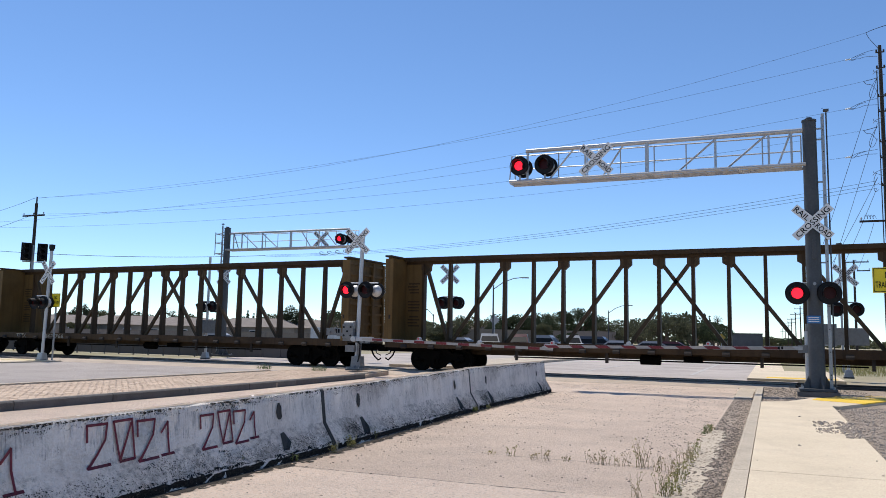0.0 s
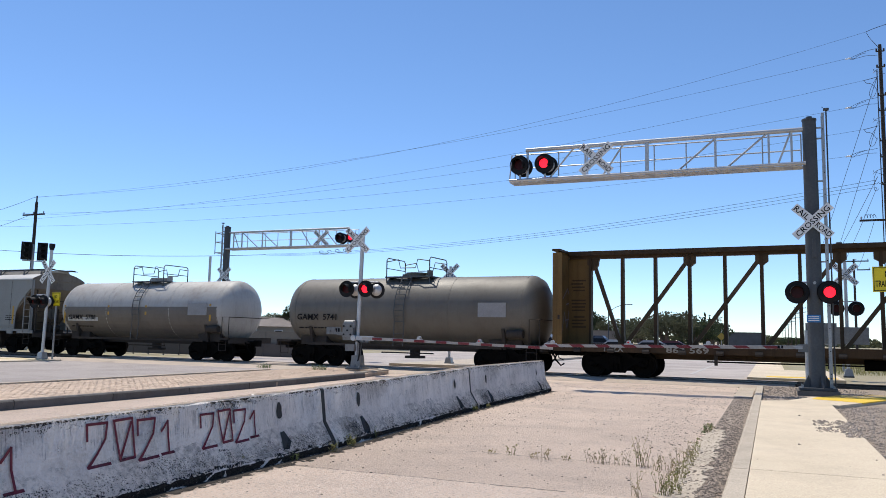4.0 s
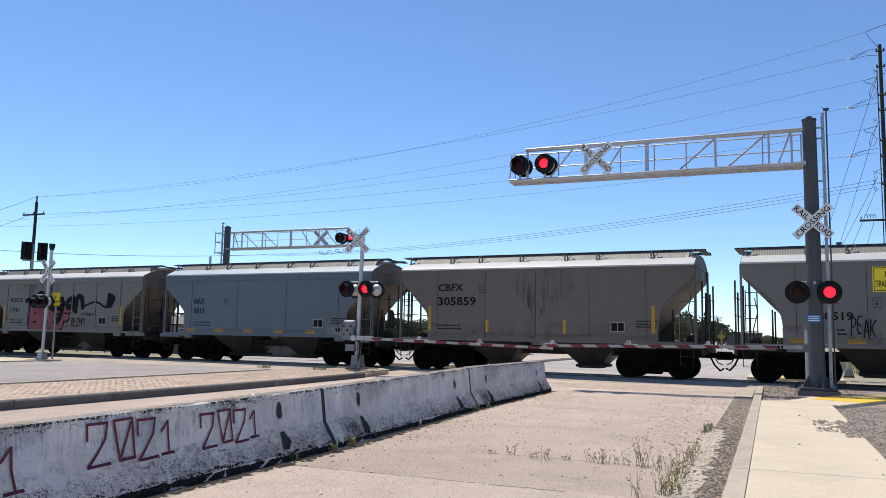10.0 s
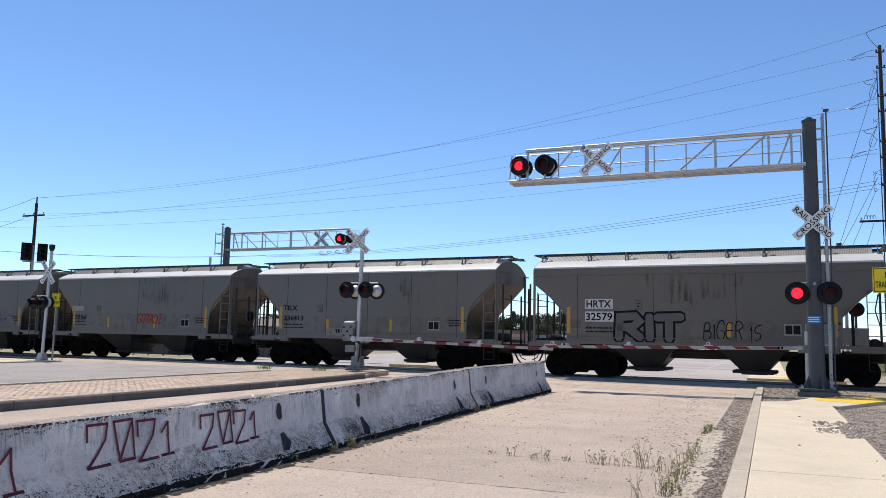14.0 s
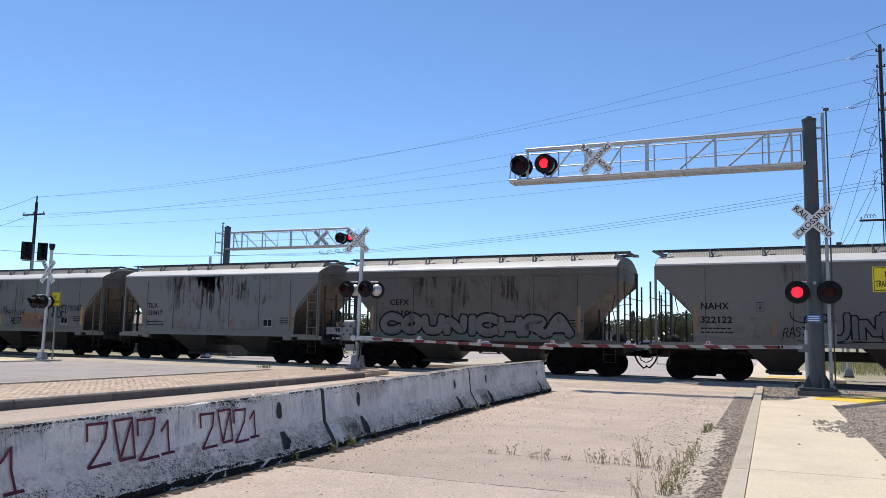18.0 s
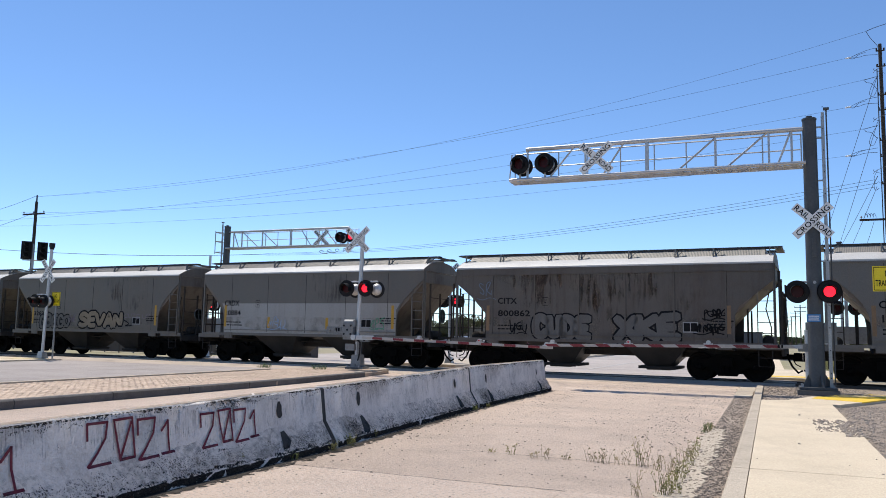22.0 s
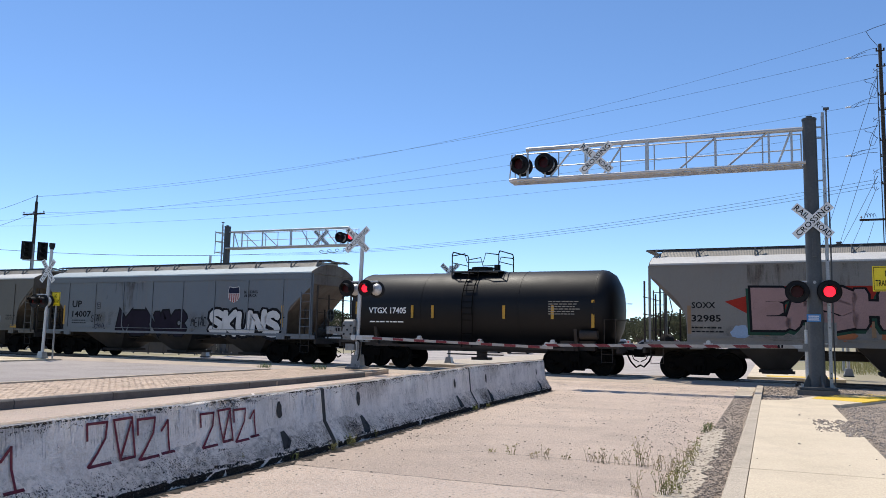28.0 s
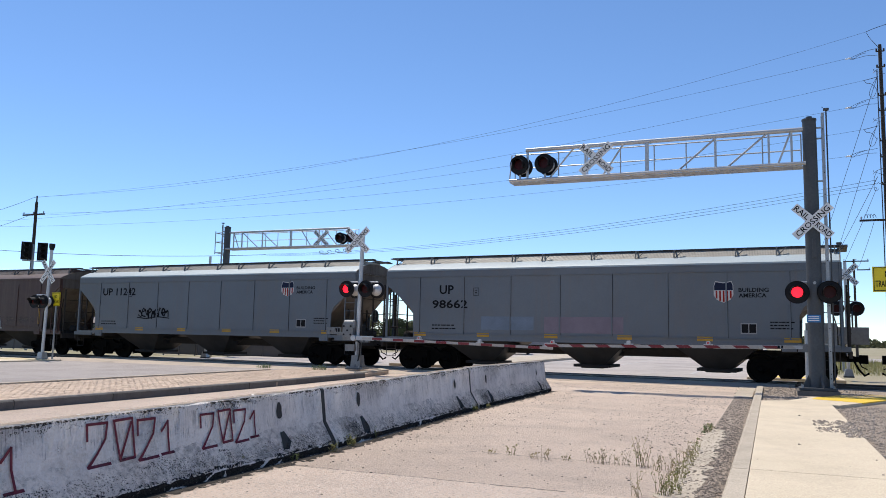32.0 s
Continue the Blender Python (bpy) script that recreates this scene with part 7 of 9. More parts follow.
# -- tank car --
def tank_car(label, mid, mat, half=5.85, r=1.42, zc=2.42, lower=None, marks=(), mark_mat=None, rails=True, yellow=(), plate=None):
    car = thing("tank_car", label, "freight car", group="cars of the train")
    sets = []
    h = half - 0.12
    prof = [(-h, 0.0), (-h + 0.04, r * 0.35), (-h + 0.14, r * 0.65), (-h + 0.32, r * 0.88), (-h + 0.55, r * 0.98), (-h + 0.7, r)]
    prof = prof + [(-x, rr) for x, rr in reversed(prof)]
    put("tank", stock(("tank", half, r), lambda: Geo().turn(prof, (0, 0, zc), (1, 0, 0), 40)), mat, car)
    for x in (-h * 0.36, h * 0.36, -h + 0.75, h - 0.75):
        put("weld_seam", stock(("weld", r), lambda: Geo().turn([(-0.012, r - 0.01), (-0.012, r + 0.008), (0.012, r + 0.008), (0.012, r - 0.01)], (0, 0, zc), (1, 0, 0), 40)), mat, car, m=pose(x, 0, 0))
    # brown overlay from the sun line down: shade and dirt in one colour
    if lower:
        k = 0.06
        ang = [(-0.10 + math.pi * 0.47 * i / 12) for i in range(13)]
        g = Geo()
        n = 12
        for j in range(n):
            x0, x1 = -h + 0.72 + (2 * h - 1.44) * j / n, -h + 0.72 + (2 * h - 1.44) * (j + 1) / n
            for a, b in zip(ang, ang[1:]):
                rr = r + 0.006
                g.add([(x0, -rr * math.cos(a), zc - rr * math.sin(a)), (x1, -rr * math.cos(a), zc - rr * math.sin(a)), (x1, -rr * math.cos(b), zc - rr * math.sin(b)), (x0, -rr * math.cos(b), zc - rr * math.sin(b))], [(0, 1, 2, 3)])
        put("lower_jacket", g, lower, car, "dirt-browned lower jacket")
    for s in (-1, 1):
        put("saddle", stock(("saddle", half), lambda: Geo().box((0, 0, 1.15), (1.3, 2.0, 0.35)).prism([(-1.1, 0.95), (1.1, 0.95), (1.3, 1.75), (0.6, 1.15), (-0.6, 1.15), (-1.3, 1.75)], (lambda y, z: (-0.06, y, z), lambda y, z: (0.06, y, z)))), M_UNDER, car, m=pose(s * (half - 1.6), 0, 0))
        put("end_platform", stock(("tank_end", half), lambda: Geo().box((half - 0.35, 0, 1.12), (0.75, 2.9, 0.08)).box((half - 0.02, 0, 1.05), (0.09, 2.9, 0.26)).tube([(half - 0.5, -1.42, 1.15), (half - 0.5, -1.42, 2.1), (half - 0.1, -1.42, 2.1), (half - 0.1, -1.42, 1.15)], 0.018, 5)
            .tube([(half - 0.1, -1.42, 2.1), (half - 0.1, 1.42, 2.1)], 0.018, 5).rod((half - 0.75, -1.35, 1.55), (half - 1.4, -1.35, 1.55), 0.16, 10)), M_UNDER, car, m=Matrix() if s > 0 else pose(0, 0, 0, 0, 0, 180))
        put("step", stock("tank_step", lambda: Geo().tube([(0, 0, 1.15), (0, 0, 0.6), (0.4, 0, 0.6), (0.4, 0, 1.15)], 0.016, 5).rod((0, 0, 0.88), (0.4, 0, 0.88), 0.013, 5)), M_UNDER, car, m=pose(s * (half - 0.4) - 0.2, -1.45, 0))
    put("centre_sill", stock(("tank_sill", half), lambda: Geo().box((0, 0, 0.98), (half * 2 - 0.3, 0.5, 0.3)).bar((-half + 1.6, -1.4, 1.02), (half - 1.6, -1.4, 1.02), 0.05, 0.1)), M_UNDER, car)
    put("bottom_outlet", stock("outlet", lambda: Geo().rod((0, 0, 0.95), (0, 0, 0.5), 0.22, 10).box((0, 0, 0.55), (0.7, 0.5, 0.1)).bar((-1.2, -0.7, 0.72), (1.2, -0.7, 0.72), 0.05, 0.05)), M_UNDER, car)
    top = zc + r
    put("manway", stock(("manway", top), lambda: Geo().rod((0, 0, top - 0.15), (0, 0, top + 0.14), 0.42, 16).rod((0, 0, top + 0.14), (0, 0, top + 0.2), 0.46, 16).rod((0.62, 0, top - 0.1), (0.62, 0, top + 0.3), 0.13, 10).box((-0.5, 0, top + 0.05), (0.24, 0.24, 0.2))), mat if mat != P_TANKB else M_BLACK, car)
    put("platform", stock(("platform", top), lambda: Geo().box((0, -0.62, top - 0.02), (2.1, 0.45, 0.05)).box((0, 0.62, top - 0.02), (2.1, 0.45, 0.05)).box((-0.95, 0, top - 0.02), (0.3, 1.5, 0.05)).box((0.95, 0, top - 0.02), (0.3, 1.5, 0.05))), M_GRATE, car)
    for x in (-1.0, 1.0):
        put("rail_hoop", stock(("hoop", top), lambda: Geo().tube([(0, -0.8, top - 0.35), (0, -0.8, top + 0.68), (0, -0.7, top + 0.78), (0, 0.7, top + 0.78), (0, 0.8, top + 0.68), (0, 0.8, top - 0.3)], 0.024, 6).tube([(0, -0.8, top + 0.35), (0, 0.8, top + 0.35)], 0.018, 5)), M_RUN if mat == P_TANKB else M_GRATE, car, m=pose(x, 0, 0))
    for y in (-0.8, 0.8):
        put("handrail", stock(("trail", top), lambda: Geo().tube([(-1.0, 0, top + 0.62), (-0.45, 0, top + 0.70), (-0.35, 0, top + 0.35), (0.35, 0, top + 0.35), (0.45, 0, top + 0.7), (1.0, 0, top + 0.62)], 0.02, 6)), M_RUN if mat == P_TANKB else M_GRATE, car, m=pose(0, y, 0))
    lad = ladder_path = [(-0.22, -0.86, top - 0.05)] + [(-0.22, -math.cos(a) * (r + 0.09), zc + math.sin(a) * (r + 0.09)) for a in (0.9, 0.6, 0.3, 0.0, -0.3)] + [(-0.22, -1.5, 1.0)]
    put("ladder", stock(("tank_ladder", r, zc), lambda: (lambda g: [g.tube(lad, 0.02, 5), g.tube([(x + 0.44, y, z) for x, y, z in lad], 0.02, 5), [g.rod(Vector(a).lerp(Vector(b), f), Vector(a).lerp(Vector(b), f) + Vector((0.44, 0, 0)), 0.013, 5) for a, b in zip(lad, lad[1:]) for f in (0.0, 0.5)]][0])(Geo())), M_RUN if mat == P_TANKB else M_GRATE, car)
    running(car, half - 1.65, half, sets)
    tilt = lambda z: math.sqrt(max(r * r - (z - zc) ** 2, 0.01))
    for text, x, z, w, hh in marks:
        if plate:
            put("number_panel", Geo().add([(x - 0.1, -tilt(z) - 0.012, z - 0.06), (x + w + 0.1, -tilt(z) - 0.012, z - 0.06), (x + w + 0.1, -tilt(z + hh) - 0.012, z + hh + 0.06), (x - 0.1, -tilt(z + hh) - 0.012, z + hh + 0.06)], [(0, 1, 2, 3)]), plate, car, "pale number panel")
        put("lettering", stock(("w", text, w, hh), lambda: words(text, hh, w, 0.02)), mark_mat or M_LETTER, car, m=pose(x, -max(tilt(z), tilt(z + hh)) - 0.018, z))
        tagged(put("data_lines", stock("tank_lines", lambda: line_bars([(0.0, 1.0), (-0.13, 1.0)], 1.5, 0.05)), mark_mat or M_LETTER, car, m=pose(x, -tilt(z - 0.3) - 0.012, z - 0.22)), kind="stuff")
    for x, z, hh in yellow:
        put("reflector", stock(("tank_refl", hh), lambda: Geo().box((0, 0, 0), (0.11, 0.006, hh))), M_HAZ, car, "yellow reflector strip", pose(x, -max(tilt(z - hh / 2), tilt(z + hh / 2)) - 0.012, z))
    if mat == P_TANKB:
        tagged(put("data_lines", stock("tank_block", lambda: line_bars([(0.0, 1.0), (-0.09, 1.0), (-0.18, .9), (-0.27, 1.0), (-0.36, .95), (-0.45, .9)], 1.05, 0.035)), M_LETTER_DIM, car, m=pose(half - 2.55, -r - 0.014, 2.72)), kind="stuff")
    else:
        put("placard_board", stock("board", lambda: Geo().box((0, 0, 0), (1.15, 0.01, 0.55)).box((0, -0.008, 0.1), (1.0, 0.004, 0.04)).box((0, -0.008, -0.05), (1.0, 0.004, 0.04))), SHOP["grey"], car, m=pose(half - 2.0, -r - 0.012, 2.45))
    TRAIN.append((car, mid, sets, half))
    return car


# -- centre-beam lumber flat --
def beam_car(label, mid, half=11.2, marks=(), tag=None, reach=(0.4, 0.4)):
    car = thing("centerbeam_car", label, "freight car", group="cars of the train")
    sets = []
    put("deck", stock("deck", lambda: Geo().box((0, 0, 1.16), (half * 2, 2.76, 0.12))), P_BEAM, car, "long ochre deck")
    put("centre_sill", stock("beam_sill", lambda: Geo().box((0, 0, 0.93), (half * 2 - 3.2, 0.6, 0.33))), P_BEAM, car)
    for y in (-1.42, 1.42):
        put("side_sill", stock("beam_side_sill", lambda: Geo().bar((-half, 0, 1.12), (half, 0, 1.12), 0.07, 0.28)), P_BEAM, car, m=pose(0, y, 0))
    put("top_chord", stock("top_chord", lambda: Geo().prism([(-.31, 4.54), (-.285, 4.54), (-.285, 4.65), (-.11, 4.65), (-.11, 4.43), (.11, 4.43), (.11, 4.65), (.285, 4.65), (.285, 4.54), (.31, 4.54), (.31, 4.705), (-.31, 4.705)], (lambda y, z: (-half + .2, y, z), lambda y, z: (half - .2, y, z)))), P_BEAM, car)
    post = stock("beam_post", lambda: Geo().loft([[(-0.06, -0.16, 1.2), (0.06, -0.16, 1.2), (0.06, 0.16, 1.2), (-0.06, 0.16, 1.2)], [(-0.055, -0.10, 4.45), (0.055, -0.10, 4.45), (0.055, 0.10, 4.45), (-0.055, 0.10, 4.45)]]))
    xs = [(-8.5 + i) * 1.2 for i in range(18)]
    for x in xs[1:-1]:
        put("post", post, P_BEAM, car, m=pose(x, 0, 0))
    def brace(x0, x1):
        g = Geo().bar((x0, 0, 4.38), (x1, 0, 1.25), 0.13, 0.13, (0, 1, 0))
        g.prism([(x0 - 0.2, 4.45), (x0 + 0.22, 4.45), (x0 + 0.22, 4.2), (x0 + (0.1 if x1 > x0 else 0.0), 4.02), (x0 - 0.2, 4.2)], (lambda x, z: (x, -0.09, z), lambda x, z: (x, 0.09, z)))
        return g
    for k in range(3):
        put("brace", stock(("brace", k, 1), lambda: brace(xs[10] + 2.4 * k, xs[12] + 2.4 * k - 0.1)), P_BRACE, car)
        put("brace", stock(("brace", k, -1), lambda: brace(xs[7] - 2.4 * k, xs[5] - 2.4 * k + 0.1)), P_BRACE, car)
    for i, (a, b) in enumerate(((xs[8], xs[10] - 0.1), (xs[9], xs[7] + 0.1), (xs[0] + 0.08, xs[1] - 0.08), (xs[17] - 0.08, xs[16] + 0.08))):
        put("brace", stock(("brace_end", i), lambda: brace(a, b)), P_BRACE, car)
    for s in (-1, 1):
        turn = Matrix() if s > 0 else pose(0, 0, 0, 0, 0, 180)
        bk = put("bulkhead", stock("bulkhead", lambda: Geo().box((half - 0.12, 0, 2.92), (0.05, 2.95, 3.43))), P_BULK, car, "ribbed ochre end bulkhead", turn)
        for y in (-1.42, -0.5, 0.5, 1.42):
            put("upright", stock("bulk_upright", lambda: Geo().box((half - 0.05, 0, 2.88), (0.16, 0.12, 3.35))), P_BULK, bk, m=pose(0, y, 0))
        for i in range(8):
            put("rib", stock("bulk_rib", lambda: Geo().box((half - 0.07, 0, 0), (0.09, 2.78, 0.09))), P_BULK, bk, m=pose(0, 0, 1.5 + 0.42 * i))
        for y in (-1.47, 1.47):
            put("flange", stock("bulk_flange", lambda: Geo().box((half - 0.19, 0, 2.88), (0.26, 0.03, 3.35))), P_BULK, bk, "golden ochre side flange", pose(0, y, 0))
            put("grip_slot", stock("bulk_slot", lambda: Geo().box((half - 0.2, 0, 2.2), (0.08, 0.034, 0.16))), M_UNDER, bk, m=pose(0, y, 0))
        # solid web between the last post and the bulkhead, with lines of small stencilled text
        web = put("web_panel", stock("web_panel", lambda: Geo().box(((10.2 + half - 0.15) / 2, 0, 2.83), (half - 0.15 - 10.2, 0.10, 3.24))), P_BULK, car, "ochre web panel with stencilled lines", turn)
        put("edge_post", stock("web_edge", lambda: Geo().box((10.2, 0, 2.83), (0.09, 0.26, 3.24))), P_BEAM, web)
        put("head_gusset", stock("web_gusset", lambda: Geo().prism([(10.14, 4.45), (9.86, 4.45), (9.94, 4.2), (10.14, 3.98)], (lambda x, z: (x, -0.09, z), lambda x, z: (x, 0.09, z)))), P_BRACE, web)
        def lines():
            r, g = random.Random(8), Geo()
            for i in range(15):
                if i in (4, 5, 10):
                    continue
                for y in (-0.052, 0.052):
                    x0 = 10.36 + r.uniform(0, .08)
                    g.box((x0 + .28, y, 3.62 - 0.125 * i), (r.uniform(.42, .56), 0.004, 0.055))
            return g
        tagged(put("stencil_lines", stock("web_lines", lines), P_BEAM, web, "dark unreadable stencil lines"), kind="stuff")
        put("cap", stock("bulk_cap", lambda: Geo().box((half - 0.1, 0, 4.66), (0.3, 3.0, 0.07))), P_BEAM, bk)
    for i in range(18):
        put("winch", stock("winch", lambda: Geo().rod((-0.12, -1.5, 1.02), (0.12, -1.5, 1.02), 0.07, 8).box((0, -1.47, 1.06), (0.22, 0.06, 0.12))), M_UNDER, car, m=pose(-half + 0.9 + (2 * half - 1.8) * i / 17, 0, 0))
    for x in (-5.6, -2.2, 2.9, 6.1):
        put("sill_foot", stock("sill_foot", lambda: Geo().box((0, -1.3, 0.83), (0.1, 0.08, 0.42))), M_UNDER, car, m=pose(x, 0, 0))
    put("brake_rigging", stock("rigging", lambda: Geo().rod((-1.2, -0.4, 0.75), (-0.5, -0.4, 0.75), 0.17, 10).bar((-6, -0.5, 0.72), (6, -0.5, 0.72), 0.05, 0.05).box((0.6, -0.3, 0.80), (0.6, 0.4, 0.2))), M_RUN, car)
    for x in (2.2 - half, half - 2.2):
        truck(car, x, sets)
    for s, k in ((-1, reach[0]), (1, reach[1])):
        m = Matrix() if s > 0 else pose(0, 0, 0, 0, 0, 180)
        put("draft_sill", stock(("draft", k), lambda: Geo().box((half - 0.6 + k / 2, 0, 0.95), (1.3 + k, 0.42, 0.30))), M_RUN, car, "black draft gear housing", m)
        put("coupler", stock("coupler", coupler_mesh), M_RUN, car, "black coupler with hanging air hose", m @ pose(half + k, 0, 0))
        put("cut_lever", stock("cut_lever", lambda: Geo().tube([(half + 0.1, -1.3, 0.86), (half + 0.16, -1.2, 1.0), (half + 0.18, -0.2, 1.02)], 0.018, 5)), M_RUN, car, m=m)
    for text, x, z, w, h in marks:
        put("lettering", stock(("w", text, w, h), lambda: words(text, h, w, 0.022)), M_LETTER_DIM, car, m=pose(x, -1.47, z))
    if tag:
        g = Geo()
        ribbon(g, tag, 0.05, lambda a, b: (-half + 0.15, a, b))
        put("graffiti", g, SHOP["mauve"], car, "dark sprayed tag on the bulkhead")
    TRAIN.append((car, mid, sets, half))
    return car


# -- spray paint on the sides --
def on_side(off):
    return lambda a, b: (a, FACE - off, b)


def blob(g, cx, cz, rx, rz, r, off, n=18, rough=0.25):
    to = on_side(off)
    g.add([to(cx + math.cos(t) * rx * r.uniform(1 - rough, 1 + rough), cz + math.sin(t) * rz * r.uniform(1 - rough, 1 + rough)) for t in (2 * math.pi * i / n for i in range(n))], [tuple(range(n))])


def round_off(pts, closed=True, n=2):
    """Cut the corners of a stroke."""
    for _ in range(n):
        out = []
        m = len(pts)
        for i in range(m if closed else m - 1):
            a, b = Vector(pts[i]), Vector(pts[(i + 1) % m])
            out += [tuple(a.lerp(b, .25)), tuple(a.lerp(b, .75))]
        pts = out if closed else [pts[0]] + out + [pts[-1]]
    return pts


STROKES = [[(0, 0), (.2, 1), (.5, .3), (.8, 1), (1, 0)], [(0.9, .9), (.2, 1), (.0, .5), (.9, .45), (.9, 0), (.1, .05)], [(.1, 0), (.15, 1), (.9, .9), (.8, .5), (.15, .5), (1, 0)], [(.8, 1), (.1, .7), (.1, .2), (.9, 0), (.9, .5), (.5, .5)],
         [(.1, 1), (.2, .1), (.7, 0), (.8, 1), (.8, -.2)], [(.5, 1), (.45, .1), (.2, -.1), (.1, .2)], [(.1, .5), (.9, .6), (.7, 1), (.2, .9), (.1, .2), (.8, 0)], [(.2, -.2), (.2, 1.2), (.8, .9), (.25, .5)]]


def tag(car, x, z, w, h, colour="black", seed=0, width=0.035):
    """A quick scrawl, letter by letter."""
    r = random.Random(seed)
    n = max(3, int(w / (h * 0.55)))
    for i in range(n):
        ww = w / n * r.uniform(.8, 1.35)
        x0, zz = x + w * i / n, z + h * r.uniform(-.12, .12)
        pts = [(x0 + ww * (u + r.uniform(-.2, .2)), zz + h * (v + r.uniform(-.2, .2))) for u, v in r.choice(STROKES)]
        put("graffiti", ribbon(Geo(), [round_off(pts, False)], width * r.uniform(.7, 1.4), on_side(0.006 + .0003 * (i % 3))), SHOP[colour], car, colour + " sprayed scrawl")
    put("graffiti", ribbon(Geo(), [round_off([(x - 0.05, z - 0.05), (x + w * 0.3, z - 0.12), (x + w * .6, z), (x + w * 1.04, z - 0.08)], False)], width * 0.8, on_side(0.0072)), SHOP[colour], car, colour + " sprayed underline")


GLYPHS = {
    "A": [[(0, 0), (.42, 1), (.58, 1), (1, 0)], [(.2, .36), (.8, .36)]], "B": [[(.05, 0), (.05, 1), (.7, 1), (.92, .78), (.7, .55), (.1, .52)], [(.12, .52), (.78, .5), (1, .25), (.75, 0), (.05, 0)]],
    "C": [[(.95, .8), (.7, 1), (.3, 1), (.05, .7), (.05, .3), (.3, 0), (.7, 0), (.95, .2)]], "D": [[(.05, .02), (.05, 1), (.6, 1), (.95, .65), (.95, .35), (.6, 0), (.07, 0)]],
    "E": [[(.95, 1), (.05, 1), (.05, 0), (.95, 0)], [(.05, .5), (.75, .5)]], "F": [[(.95, 1), (.05, 1), (.05, 0)], [(.05, .52), (.75, .52)]],
    "G": [[(.95, .82), (.7, 1), (.3, 1), (.05, .7), (.05, .3), (.3, 0), (.75, 0), (.95, .2), (.95, .45), (.55, .45)]], "H": [[(.05, 0), (.05, 1)], [(.95, 0), (.95, 1)], [(.05, .5), (.95, .5)]],
    "I": [[(.5, 0), (.5, 1)]], "J": [[(.2, 1), (.9, 1)], [(.6, 1), (.6, .25), (.4, 0), (.1, .2)]], "K": [[(.08, 0), (.08, 1)], [(.95, 1), (.12, .48), (1, 0)]], "L": [[(.05, 1), (.05, 0), (.95, 0)]],
    "M": [[(0, 0), (.08, 1), (.5, .35), (.92, 1), (1, 0)]], "N": [[(.05, 0), (.05, 1), (.95, 0), (.95, 1)]], "O": [[(.5, 1), (.1, .75), (.05, .3), (.4, 0), (.8, .15), (.95, .6), (.75, .95), (.5, 1)]],
    "P": [[(.08, 0), (.08, 1), (.75, 1), (.95, .75), (.75, .48), (.1, .46)]], "R": [[(.06, 0), (.06, 1), (.72, 1), (.92, .76), (.7, .52), (.1, .5)], [(.45, .5), (.98, 0)]],
    "S": [[(.95, .85), (.6, 1), (.15, .92), (.1, .65), (.5, .52), (.92, .38), (.85, .06), (.4, 0), (.02, .14)]], "T": [[(0, 1), (1, 1)], [(.5, 1), (.5, 0)]], "U": [[(.05, 1), (.08, .2), (.4, 0), (.75, .06), (.95, .3), (.95, 1)]],
    "V": [[(0, 1), (.45, 0), (1, 1)]], "W": [[(0, 1), (.25, 0), (.5, .7), (.75, 0), (1, 1)]], "X": [[(0, 0), (1, 1)], [(0, 1), (1, 0)]], "Y": [[(0, 1), (.5, .5), (1, 1)], [(.5, .5), (.5, 0)]],
    "Z": [[(.05, 1), (.95, 1), (.05, 0), (.95, 0)]], "1": [[(.2, .75), (.55, 1), (.55, 0)]], "3": [[(.1, .9), (.6, 1), (.9, .75), (.45, .52), (.95, .28), (.6, 0), (.05, .1)]], "5": [[(.9, 1), (.15, 1), (.1, .55), (.7, .58), (.95, .28), (.6, 0), (.05, .08)]],
    "!": [[(.55, 1), (.45, .35)], [(.42, .08), (.40, 0)]], "-": [[(.1, .45), (.9, .5)]]}


def strip(g, pts, w, to):
    """A brush stroke of even width with mitred bends and rounded ends."""
    P = [Vector(p) for p in pts]
    P = [q for i, q in enumerate(P) if i == 0 or (q - P[i - 1]).length > 1e-4]
    if len(P) < 2:
        return g
    side = []
    for i, q in enumerate(P):
        d0 = (q - P[i - 1]).normalized() if i else (P[1] - q).normalized()
        d1 = (P[i + 1] - q).normalized() if i < len(P) - 1 else d0
        t = d0 + d1
        t = t.normalized() if t.length > 0.3 else d1
        k = min(1.5, 1 / max(0.4, abs(t.dot(d1))))
        side.append(Vector((-t.y, t.x)) * (w / 2 * k))
    for i in range(len(P) - 1):
        g.add([to(*(P[i] - side[i])), to(*(P[i + 1] - side[i + 1])), to(*(P[i + 1] + side[i + 1])), to(*(P[i] + side[i]))], [(0, 1, 2, 3)])
    for c, n, d in ((P[0], side[0], (P[0] - P[1]).normalized()), (P[-1], side[-1], (P[-1] - P[-2]).normalized())):
        g.add([to(*(c - n)), to(*(c - n * .6 + d * w * .36)), to(*(c + n * .6 + d * w * .36)), to(*(c + n))], [(0, 1, 2, 3)])
    return g


